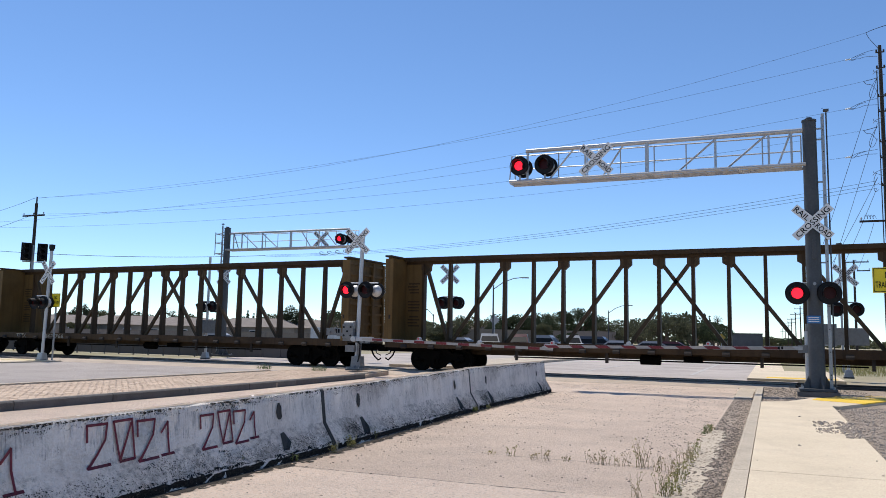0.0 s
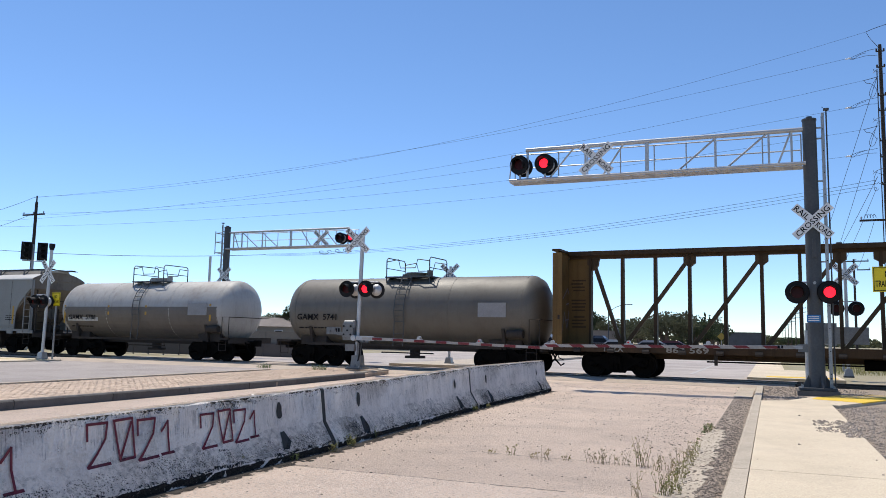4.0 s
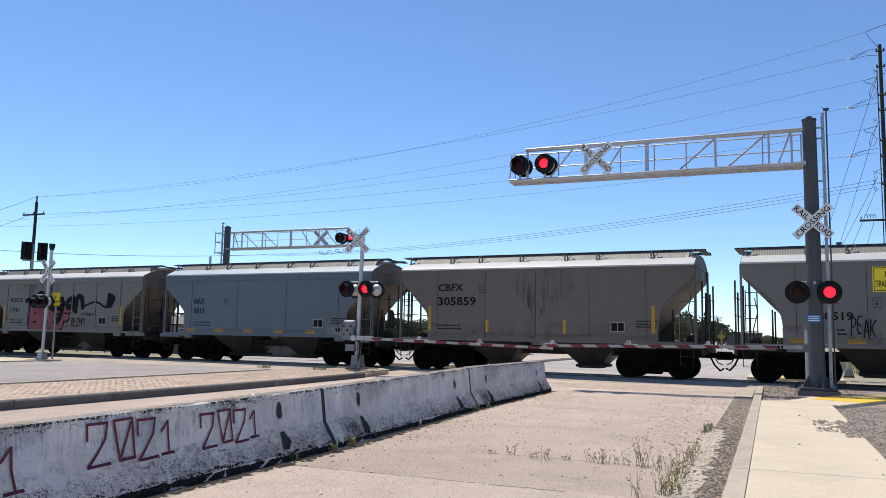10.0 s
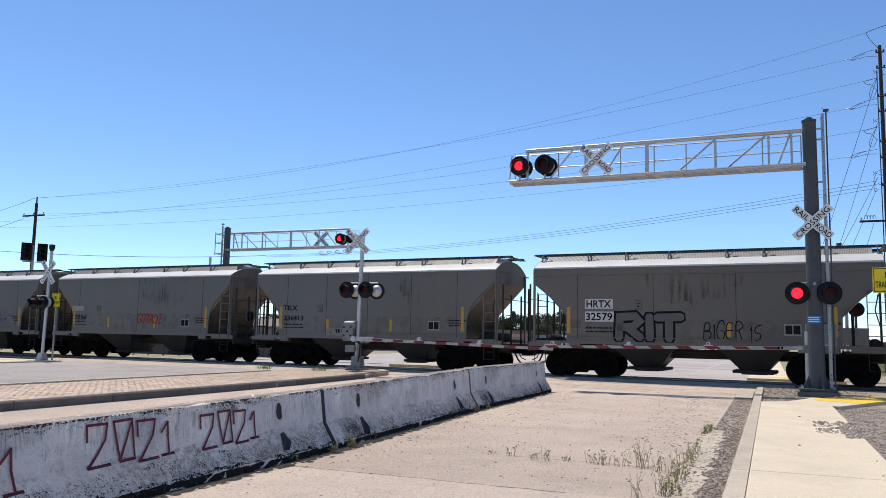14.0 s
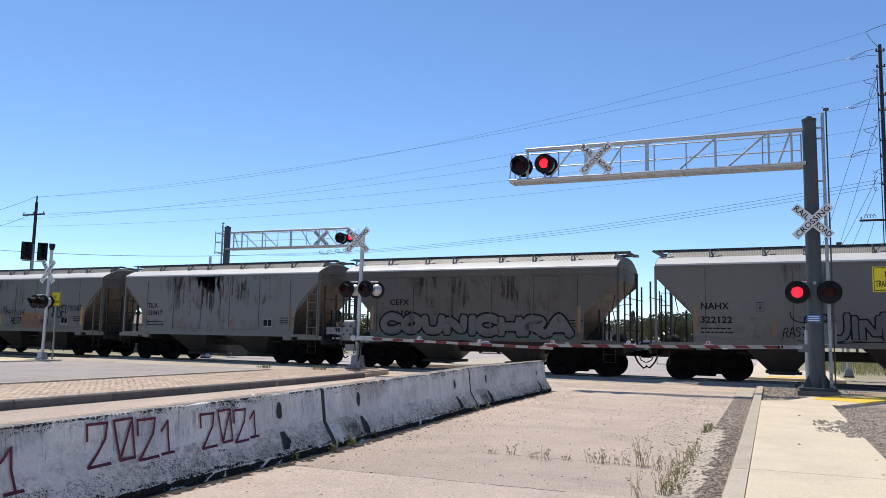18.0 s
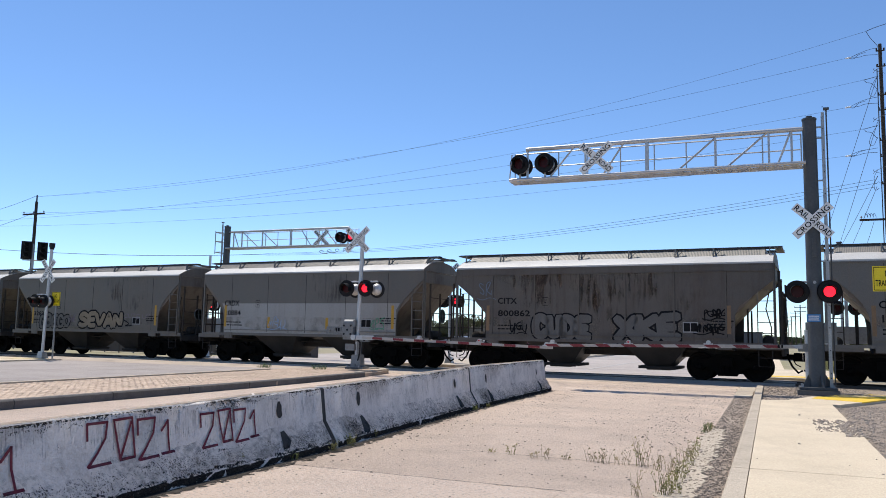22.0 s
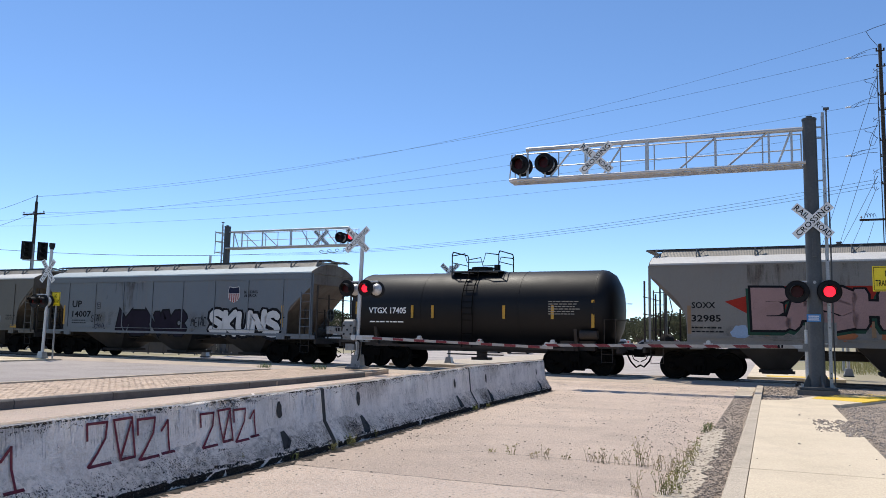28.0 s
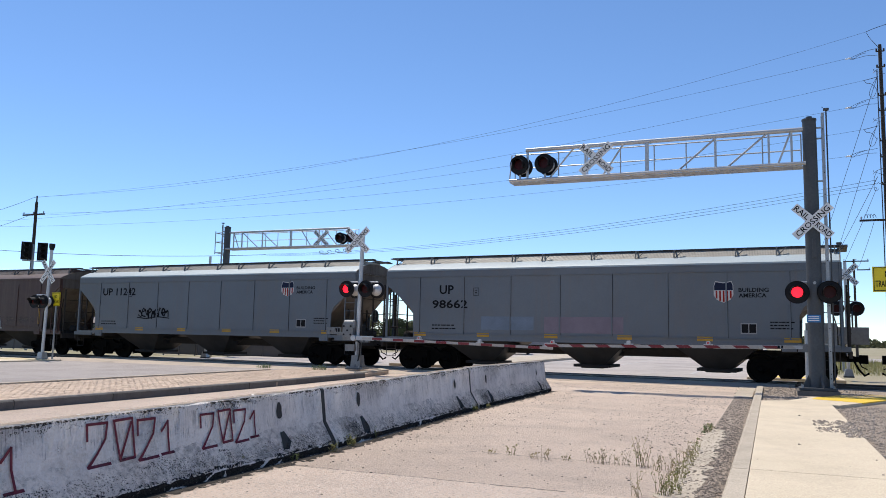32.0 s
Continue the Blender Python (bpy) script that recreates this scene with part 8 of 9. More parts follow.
def spell(text, x, z, w, h, seed=0, slant=0.0, wob=0.05, bow=0.0, soft=1):
    """Strokes of each letter of a word fitted into a box."""
    r = random.Random(seed)
    unit = [0.45 if ch in "I1!" else 1.15 if ch in "MW" else 0.55 if ch in " -" else 1.0 for ch in text]
    k, at, out = w / sum(unit), 0.0, []
    for ch, u in zip(text, unit):
        ww, x0 = k * u * 0.86, x + at * k
        at += u
        dz, hh = h * r.uniform(-wob, wob), h * (1 + r.uniform(-wob, wob))
        lift = bow * h * math.sin(math.pi * (at - u / 2) / sum(unit))
        if ch == " ":
            continue
        strokes = []
        for st in GLYPHS[ch]:
            q = [(x0 + ww * (a + r.uniform(-wob, wob) + slant * (b - .5)), z + dz + lift + hh * (b + r.uniform(-wob, wob) * .6)) for a, b in st]
            strokes.append(round_off(q, False, soft) if len(q) > 2 and soft else q)
        out.append((ch, strokes))
    return out


def burner(car, text, x, z, w, h, fill, line, thick=0.2, edge=0.05, low=None, seed=0, slant=0.0, wob=0.05, back=None, shade=None, bow=0.0, soft=1, off=0.0):
    """Fat sprayed letters with an outline; low: a second colour below the middle; shade: a cast block colour; back: a cloud behind."""
    r = random.Random(seed + 5)
    edge = edge * 1.5 if thick else edge
    if back:
        for i in range(8):
            g = Geo()
            blob(g, x + w * (i + .5) / 8, z + h * r.uniform(.35, .65), w / 8 * 1.2, h * r.uniform(.5, .75), r, off + 0.0005 + 0.0003 * i)
            put("graffiti", g, SHOP[back], car, back + " sprayed background cloud")
    for k, (ch, strokes) in enumerate(spell(text, x + thick / 2, z + thick / 2, w - thick, h - thick, seed, slant, wob, bow, soft)):
        if shade:
            g = Geo()
            for j, st in enumerate(strokes):
                strip(g, [(a - 0.07, b - 0.10) for a, b in st], thick + edge * 2, on_side(off + 0.0032 + 0.0003 * j))
            put("graffiti", g, SHOP[shade], car, shade + " sprayed block shadow")
        g = Geo()
        for j, st in enumerate(strokes):
            strip(g, st, thick + edge * 2, on_side(off + 0.0045 + 0.0003 * j))
        letter = put("graffiti", g, SHOP[line], car, line + " sprayed letter " + ch)
        if fill:
            g = Geo()
            for j, st in enumerate(strokes):
                strip(g, st, thick, on_side(off + 0.0060 + 0.0003 * j))
            put("fill", g, SHOP[fill], letter, fill + " sprayed filling")
        if low:
            g, flat = Geo(), Geo()
            for j, st in enumerate(strokes):
                strip(flat, st, thick, lambda u, v, j=j: (u, j, v))
            for f in flat.f:
                ring, cut = [flat.v[i] for i in f], z + h * .58 + 0.04 * math.sin(k * 2.1)
                kept = []
                for p0, p1 in zip(ring, ring[1:] + ring[:1]):
                    if p0[2] < cut:
                        kept.append(p0)
                    if (p0[2] < cut) != (p1[2] < cut):
                        q = (cut - p0[2]) / (p1[2] - p0[2])
                        kept.append((p0[0] + (p1[0] - p0[0]) * q, p0[1], cut))
                if len(kept) > 2:
                    g.add([on_side(off + 0.0075 + 0.0003 * y)(u, v) for u, y, v in kept], [tuple(range(len(kept)))])
            if g.v:
                put("lower_fill", g, SHOP[low], letter, low + " sprayed lower half")


def script(car, text, x, z, w, h, colour="black", width=0.04, seed=0, slant=0.15, wob=0.1, soft=1):
    """A word in quick single strokes."""
    for k, (ch, strokes) in enumerate(spell(text, x, z, w, h, seed, slant, wob, soft=soft)):
        g = Geo()
        for j, st in enumerate(strokes):
            strip(g, st, width, on_side(0.0095 + 0.0003 * j + 0.0008 * (k % 2)))
        put("graffiti", g, SHOP[colour], car, colour + " sprayed letter " + ch)


def brush(car, lines, colour, width, label):
    """Freehand strokes."""
    for k, st in enumerate(lines):
        put("graffiti", strip(Geo(), round_off(st, False, 2), width, on_side(0.0105 + 0.0006 * k)), SHOP[colour], car, label)


def bubbles(car, x, z, w, h, fill, line, seed=0):
    """A throw-up of round overlapping bubbles in two rows."""
    r = random.Random(seed)
    k = 0
    for row, n, z0 in ((1, 4, .56), (0, 4, .28)):
        for i in range(n):
            cx, cz = x + w * ((i + .5) / n * (.78 if row else 1) + (.06 if row else 0)), z + h * (z0 + .06 * math.sin(i * 2))
            rx, rz = w / n * r.uniform(.55, .66), h * r.uniform(.30, .36)
            ring = [(cx + math.cos(t) * rx * (1 + .06 * math.sin(3 * t + i)), cz + math.sin(t) * rz) for t in (6.2832 * q / 24 for q in range(24))]
            body = put("graffiti", Geo().add([on_side(0.004 + .0007 * k)(*p) for p in ring], [tuple(range(24))]), SHOP[fill], car, fill + " sprayed bubble letter")
            put("outline", strip(Geo(), ring + [ring[0]], 0.055, on_side(0.0043 + .0007 * k)), SHOP[line], body, line + " sprayed outline")
            hatch = Geo()
            for q in range(5):
                b = cz + rz * (-.6 + .28 * q)
                strip(hatch, [(cx - rx * .55, b), (cx + rx * .3, b + .03)], 0.018, on_side(0.0046 + .0007 * k))
            put("hatching", hatch, SHOP[line], body, line + " sprayed hatching")
            k += 1


def no_go(car, x, z, d):
    """A crossed circle."""
    ring = [(x + math.cos(t) * d / 2, z + math.sin(t) * d / 2) for t in (6.2832 * q / 20 for q in range(21))]
    g = strip(Geo(), ring, 0.03, on_side(0.006))
    strip(g, [(x - d * .3, z - d * .3), (x + d * .3, z + d * .3)], 0.03, on_side(0.0063))
    strip(g, [(x - d * .3, z + d * .3), (x + d * .3, z - d * .3)], 0.03, on_side(0.0066))
    put("stencil_mark", g, SHOP["black"], car, "black crossed-circle mark")


def shield(car, x, z, w, h):
    """A plain striped shield shape."""
    out = [(0, .78), (0, .35), (.15, .14), (.5, 0), (.85, .14), (1, .35), (1, .78), (.92, 1), (.5, .94), (.08, 1)]
    to = on_side(0.001)
    put("emblem", Geo().add([to(x + u * w, z + v * h) for u, v in out], [tuple(range(10))]), SHOP["white"], car, "white shield emblem")
    to = on_side(0.003)
    put("emblem_field", Geo().add([to(x + u * w, z + v * h) for u, v in ((0.03, .58), (.97, .58), (.97, .78), (.9, .96), (.5, .9), (.1, .96), (.03, .78))], [tuple(range(7))]), SHOP["ink"], car, "dark blue emblem field")
    g = Geo()
    for i in range(5):
        u = 0.1 + i * 0.18
        lo = 0.2 if i in (0, 4) else 0.08 if i != 2 else 0.03
        g.add([to(x + u * w, z + lo * h), to(x + (u + .09) * w, z + lo * h), to(x + (u + .09) * w, z + .56 * h), to(x + u * w, z + .56 * h)], [(0, 1, 2, 3)])
    put("emblem_stripes", g, SHOP["red"], car, "red emblem stripes")


def white_box(car, x, z, w, h):
    put("number_panel", Geo().add([(x, FACE + 0.002, z), (x + w, FACE + 0.002, z), (x + w, FACE + 0.002, z + h), (x, FACE + 0.002, z + h)], [(0, 1, 2, 3)]), SHOP["white"], car, "white painted number panel")

# ---- paving bricks of the island ----
rbk = random.Random(31)
bg, near = Geo(), 0
brick = Geo().box((0, 0, 0.0), (0.192, 0.094, 0.05), taper=0.96).mesh("brick")
cells = [(i, j) for j in range(178) for i in range(19)]
for i, j in cells:
    x, y = -16.2 + 0.2 * i + (0.1 if j % 2 else 0), 8.6 + 0.1 * j
    if x > -12.52 - max(0, y - 18) * 0.06 or x < -16.15 or y > 26.3 - max(0, -15.5 - x) - max(0, x + 13.6) * 1.6:
        continue
    z = 0.106 + rbk.uniform(-0.003, 0.003)
    if y < 10.3 and near < 300:
        put("brick", brick, M_BRICK, island, m=pose(x, y, z, rbk.uniform(-1, 1), rbk.uniform(-1, 1), rbk.uniform(-1, 1)))
        near += 1
    else:
        bg.box((x, y, z), (0.192, 0.094, 0.05), taper=0.96)
tagged(put("paving_bricks", bg, M_BRICK, island), kind="stuff")

# ---- the cars, in the order in which they pass ----
def D(text, x, z, w, h):
    return (text, x - 0.2, z, w, h)


scrawl = [[(-0.9, 1.7), (-0.6, 2.4), (-0.3, 1.8), (0.0, 2.6), (0.2, 1.6)], [(-0.8, 2.9), (-0.2, 3.3), (0.2, 2.8), (-0.4, 2.7)], [(-0.5, 2.1), (0.3, 2.2)]]
beam_car("ochre centre-beam lumber car, empty, with diagonal braces", 218.5)
beam_car("rusty ochre centre-beam lumber car, empty", 194.31, reach=(0.12, 0.4), marks=[("TTZX", -9.4, 1.0, 0.75, 0.2), ("863 766", -7.2, 1.0, 1.4, 0.2)])
beam_car("ochre centre-beam lumber car with sprayed bulkhead", 170.65, reach=(0.3, 0.12), marks=[("TTZX", -9.4, 1.0, 0.75, 0.2), ("863 569", -7.2, 1.0, 1.4, 0.2)], tag=scrawl)
YT = [(-4.9, 2.3, .5), (-1.3, 2.35, .45), (1.3, 2.35, .45), (3.9, 2.3, .5)]
tank_car("dusty beige tank car", 153.0, P_BEIGE, half=6.0, marks=[("GAMX  5741", -5.0, 2.01, 2.0, 0.26)])
tank_car("white tank car with a dirt-browned lower half", 138.5, P_TANKW, lower=P_TANKD, marks=[("GAMX  5786", -4.7, 1.92, 1.93, 0.25)], plate=SHOP["white"], yellow=[(-5.0, 2.2, .9), (-1.9, 2.4, .45), (.6, 2.4, .45), (4.6, 2.3, .8)])
c = hopper("clean white covered hopper car", 125.52, P_WHITE, seams=4, grime=0.1, marks=[D("TILX", -4.19, 2.47, 0.62, 0.26), D("341661", -4.2, 2.02, 0.81, 0.26)])
c = hopper("light grey covered hopper car with black bubble graffiti", 112.75, P_GREY, kind="straight", seams=4, marks=[D("BRNX", -4.15, 3.08, 0.84, 0.24), D("10221", -4.14, 2.63, 0.82, 0.24)])
bubbles(c, 0.55, 1.22, 3.05, 1.25, "dull", "black", 3)
tag(c, -0.35, 1.98, 0.72, 0.5, "black", 4, 0.028)
tag(c, 3.1, 2.12, 0.62, 0.4, "black", 47, 0.022)
burner(c, "RUGE", -3.3, 1.34, 2.2, 0.74, None, "rust", 0.0, 0.018, seed=5, wob=.1)
burner(c, "RUGE", -3.2, 1.40, 2.2, 0.70, None, "rust", 0.0, 0.015, seed=55, wob=.1, off=.002)
c = hopper("grey ribbed covered hopper car with pale blue graffiti on brown", 99.99, P_GREY2, ribs=6, marks=[D("-", -3.68, 2.61, 1.08, 0.29), D("12747", -3.66, 2.12, 1.08, 0.27)])
for i in range(12):
    g = Geo()
    blob(g, -2.9 + i * .52, 1.72 + .12 * math.sin(i * 1.7), .5, .42 if i in (0, 11) else .5, random.Random(60 + i), .0005 + .0003 * i)
    put("graffiti", g, SHOP["mauve" if i % 3 else "brown"], c, "brown sprayed background cloud")
burner(c, "SOUECI", -2.55, 1.42, 4.9, 0.82, "mauve", "black", 0.14, 0.045, seed=6, wob=.06, shade="black")
burner(c, "RONERBS", -1.8, 1.14, 4.3, 0.66, "pale teal", "ink", 0.16, 0.03, seed=66, low="steel", wob=.08, off=.006)
c = hopper("light grey covered hopper car with green spiked graffiti", 87.17, P_GREY, seams=5, marks=[D("JAIX", -3.69, 2.61, 0.82, 0.27), D("860519", -3.68, 2.15, 1.21, 0.26)], yellow="h")
for i in range(10):
    g = Geo()
    blob(g, -1.15 + i * .46, 1.62 + .1 * math.sin(i * 2.3), .42, .55, random.Random(80 + i), .0005 + .0003 * i)
    put("graffiti", g, SHOP["dark green" if i % 4 != 2 else "green"], c, "dark green sprayed filling")
brush(c, [[(-1.7, 2.62), (-1.3, 2.4), (-1.15, 1.9), (-1.35, 1.25)], [(-0.95, 2.7), (-0.85, 2.2), (-0.6, 2.45), (-0.45, 2.15)], [(-0.3, 2.75), (-0.05, 2.45), (0.6, 2.5), (1.2, 2.45), (1.4, 2.75)], [(1.85, 2.75), (2.2, 2.4), (2.45, 2.75)], [(3.3, 2.9), (3.15, 2.35), (2.6, 2.15), (2.3, 2.2)], [(-0.1, 2.7), (-0.55, 2.0), (-0.75, 1.4)], [(1.4, 2.9), (1.2, 2.2), (0.6, 2.0)]], "black", .11, "black sprayed spike")
brush(c, [[(-1.25, 2.3), (-1.0, 1.7), (-0.7, 2.2), (-0.5, 1.5)], [(-0.2, 2.3), (0.2, 1.9), (-0.1, 1.6), (0.5, 1.5), (0.6, 2.2)], [(0.9, 1.9), (1.3, 1.5), (1.7, 1.9), (2.1, 1.4)], [(2.3, 2.1), (2.9, 1.6), (2.2, 1.5), (2.4, 1.95)], [(0.7, 1.4), (1.1, 2.2), (1.8, 2.3)], [(3.2, 2.5), (2.9, 2.1), (3.1, 1.5)]], "cream", .028, "thin cream sprayed line")
brush(c, [[(-0.9, 2.2), (-0.8, 1.5), (-0.3, 1.3)], [(0.2, 2.2), (0.8, 1.6), (0.3, 1.25)], [(1.5, 2.1), (1.9, 1.7), (1.4, 1.3)], [(2.6, 2.2), (2.4, 1.8), (3.0, 1.4)]], "black", .06, "black sprayed inner line")
script(c, "PEAK", -2.75, 1.69, 0.7, 0.55, "black", .035, 10)
script(c, "HOBBS", 3.36, 2.1, 1.1, 0.42, "black", .06, 9)
script(c, "VLC5", 3.4, 1.45, 0.9, 0.5, "black", .05, 19)
c = hopper("taupe covered hopper car", 74.4, P_TAUPE, seams=5, marks=[D("CBFX", -4.05, 3.16, 1.07, 0.29), D("305859", -4.06, 2.61, 1.61, 0.33)])
c = hopper("blue-grey covered hopper car", 61.76, P_BLUE, kind="straight", seams=4, grime=.1, marks=[D("IARX", -3.93, 2.68, 0.63, 0.26), D("8315", -3.9, 2.25, 0.61, 0.24)], yellow="h")
c = hopper("pale grey covered hopper car with pink and black graffiti", 48.98, P_GREY, kind="straight", ribs=6, marks=[D("RGCX", -3.95, 2.78, 0.97, 0.23), D("1741", -3.93, 2.28, 0.71, 0.21)])
burner(c, "BEEF", -2.62, 1.38, 3.3, 1.2, "pink", "black", 0.34, 0.06, seed=12, slant=.08, wob=.03, soft=0)
brush(c, [[(-2.9, 2.85), (-2.6, 2.95), (-2.3, 2.85), (-1.9, 3.3), (-1.75, 2.95), (-1.9, 2.75)], [(-1.85, 3.25), (-1.55, 3.2), (-1.35, 2.45), (-1.15, 3.5)], [(-1.2, 2.75), (-0.75, 3.0), (-0.7, 2.7), (-1.1, 2.55), (-0.75, 2.4)], [(-0.15, 2.95), (-0.55, 2.85), (-0.45, 2.4), (-0.1, 2.6), (-0.05, 3.0), (-0.15, 2.2), (-0.45, 1.7), (-0.6, 2.1)], [(0.6, 3.0), (0.2, 2.85), (0.25, 2.45), (0.6, 2.6), (0.7, 3.1), (0.75, 2.4)], [(0.85, 2.3), (0.9, 3.1), (1.25, 3.05), (1.35, 2.5)]], "black", .25, "wide black brushed letter")
brush(c, [[(1.3, 2.5), (1.9, 2.75), (2.4, 2.8), (2.9, 2.5), (3.2, 2.55)]], "black", .09, "black brushed flourish")
put("graffiti", Geo().add([on_side(.009)(a, b) for a, b in ((3.0, 2.48), (3.35, 2.5), (3.62, 2.95), (3.45, 3.15), (3.05, 3.25))], [(0, 1, 2, 3, 4)]), SHOP["black"], c, "black brushed arrow head")
script(c, "NO BUENO!", 1.3, 2.12, 1.0, 0.13, "black", .022, 48, 0, .03, 0)
script(c, "OBCHM", 0.62, 1.6, 0.95, 0.42, "black", .03, 14)
c = hopper("grey over white covered hopper car", 36.26, P_GREY2, kind="straight", band=P_CREAM, ribs=6, marks=[D("RGCX", -3.91, 2.57, 0.8, 0.25), D("1743", -3.88, 2.18, 0.61, 0.25)])
white_box(c, -4.15, 2.1, 1.15, 1.05)
c = hopper("grey covered hopper car with outlined graffiti", 23.67, P_TAUPE, kind="straight", seams=4, marks=[D("HRTX", -3.75, 2.57, 0.89, 0.26), D("32579", -3.77, 2.11, 0.95, 0.28)])
white_box(c, -4.0, 2.53, 1.0, 0.34)
white_box(c, -4.0, 2.07, 1.05, 0.36)
burner(c, "RIT", -2.98, 1.36, 2.55, 1.04, "dull", "black", 0.27, 0.05, seed=15, slant=.02, wob=.04, soft=0)
script(c, "BIGER 15", 0.05, 1.52, 1.85, 0.55, "black", .032, 16)
c = hopper("plain grey covered hopper car", 10.86, P_GREY2, seams=5, marks=[D("TILX", -4.28, 2.44, 0.74, 0.22), D("336413", -4.23, 2.01, 1.01, 0.22)])
c = hopper("grey covered hopper car with a small red tag", -1.98, P_GREY2, seams=3, marks=[D("-", -4.59, 2.39, 0.82, 0.25), D("32956", -4.55, 1.96, 1.01, 0.23)])
burner(c, "GOTADZ", -0.22, 1.82, 1.6, 0.42, None, "red", 0.0, 0.026, seed=17, slant=.2, wob=.08)
c = hopper("grey covered hopper car with pale outlined graffiti", -14.77, P_GREY2, grime=.3, seams=5, marks=[D("ITFX", -4.1, 2.5, 0.67, 0.23), D("34268", -4.19, 2.04, 0.91, 0.25)])
white_box(c, -4.4, 2.46, 1.0, 0.3)
white_box(c, -4.45, 2.0, 1.15, 0.32)
burner(c, "YGISE", -3.45, 1.52, 3.6, 1.1, "dull", "ink", 0.2, 0.03, seed=18, wob=.08, low="pale teal")
burner(c, "BEAIS", 0.42, 1.55, 3.3, 0.9, "pale mauve", "mauve", 0.2, 0.02, seed=118, wob=.08)
c = hopper("grey covered hopper car with black outlined letters", -27.44, P_GREY2, seams=4, marks=[D("NAHX", -4.23, 2.48, 0.9, 0.23), D("322122", -4.24, 2.03, 1.0, 0.22)], yellow="o")
burner(c, "SUINK", -1.3, 1.50, 2.9, 0.85, "dull", "black", 0.16, 0.03, seed=19, wob=.07)
brush(c, [[(-1.7, 2.4), (-1.65, 2.15), (-1.3, 2.05), (-1.0, 2.1)], [(-1.5, 1.5), (-0.5, 1.42), (0.6, 1.5), (1.9, 1.46)], [(1.0, 2.1), (1.35, 2.1), (1.6, 2.5)], [(1.5, 1.9), (2.2, 2.1), (2.9, 2.3)]], "black", .03, "black sprayed flourish")
script(c, "RAST", -1.9, 1.62, 0.7, 0.3, "black", .03, 49)
script(c, "ONES", 1.9, 2.15, 0.65, 0.28, "black", .045, 50)
c = hopper("grimy ribbed covered hopper car with long graffiti", -40.06, P_DIRTY, kind="straight", ribs=6, grime=.8, marks=[D("CEFX", -3.6, 2.63, 0.88, 0.23), D("86109", -3.59, 2.16, 1.1, 0.27)], yellow="o")
g = Geo()
g.add([on_side(.001)(a, b) for a, b in ((-4.6, 1.37), (3.9, 1.37), (3.9, 1.56), (-4.55, 1.60))], [(0, 1, 2, 3)])
put("graffiti", g, SHOP["faded teal"], c, "faded teal sprayed band")
burner(c, "COUNICHRA", -4.25, 1.45, 8.2, 0.84, "dull", "black", 0.3, 0.045, seed=20, wob=.05, soft=2)
c = hopper("grimy ribbed covered hopper car with dark roof stains", -52.73, P_GREY, ribs=6, grime=1.0, marks=[D("TILX", -4.15, 2.5, 0.65, 0.22), D("330417", -4.14, 2.15, 0.93, 0.24)], yellow="o")
c = hopper("grey covered hopper car with small mixed graffiti", -65.58, P_GREY2, seams=6, marks=[D("CRDX", -4.24, 2.61, 0.88, 0.22), D("21268", -4.23, 2.13, 1.0, 0.26)])
burner(c, "COCO", -0.5, 1.55, 2.1, 0.66, None, "rust", 0.0, 0.03, seed=22, wob=.08)
bubbles(c, -0.5, 1.5, 1.5, 0.75, "dull", "rust", 23)
script(c, "NEXTGONE", -1.68, 2.12, 1.5, 0.25, "black", .03, 23)
script(c, "REST", -1.29, 1.68, 0.85, 0.3, "black", .05, 51)
script(c, "NEA", 1.0, 1.62, 0.6, 0.36, "ink", .035, 52)
script(c, "JASE!", 1.81, 1.98, 1.1, 0.62, "black", .06, 24)
script(c, "FRESHER", 3.01, 2.36, 1.0, 0.24, "ink", .03, 25)
no_go(c, -1.85, 2.4, 0.3)
no_go(c, 1.4, 2.36, 0.32)
c = hopper("grey covered hopper car with teal and pink block letters", -78.21, P_GREY2, seams=3, marks=[D("CPXX", -4.26, 2.5, 0.85, 0.24), D("1018", -4.18, 2.07, 0.68, 0.24)], yellow="o")
burner(c, "ERNY", -3.15, 1.36, 5.8, 1.28, "teal", "black", 0.40, 0.05, low="dusty pink", seed=226, slant=.06, wob=.03, soft=0, shade="brown")
c = hopper("dark grimy covered hopper car with grey outlined graffiti", -91.01, P_DIRTY, kind="straight", ribs=6, grime=1.0, marks=[D("CITX", -4.01, 2.65, 0.77, 0.23), D("800862", -4.0, 2.19, 1.28, 0.23)], yellow="o")
burner(c, "CUDE", -2.9, 1.36, 2.4, 0.92, "dull", "black", 0.3, 0.035, seed=27, wob=.05, soft=2)
burner(c, "XKE", 0.15, 1.36, 2.5, 1.0, "dull", "black", 0.3, 0.045, seed=28, wob=.07)
tag(c, -3.7, 1.62, 0.65, 0.38, "black", 29, 0.035)
tag(c, 2.9, 1.72, 0.9, 0.22, "black", 129, 0.045)
tag(c, 3.2, 2.2, 0.7, 0.24, "black", 130, 0.05)
tag(c, -5.0, 2.9, 0.7, 0.6, "steel", 131, 0.03)
c = hopper("taupe over white covered hopper car", -103.75, P_TAUPE, band=P_CREAM, seams=5, marks=[D("CRDX", -4.47, 2.57, 0.84, 0.25), D("20884", -4.46, 2.15, 0.92, 0.23)])
tag(c, -2.2, 1.65, 1.0, 0.4, "sky", 30)
tag(c, 3.0, 1.7, 0.6, 0.4, "teal", 31)
c = hopper("grey covered hopper car with cream and white outlined graffiti", -116.61, P_TAUPE, seams=5, marks=[D("TILX", -4.32, 2.49, 0.63, 0.22), D("328370", -4.32, 2.07, 1.14, 0.22)])
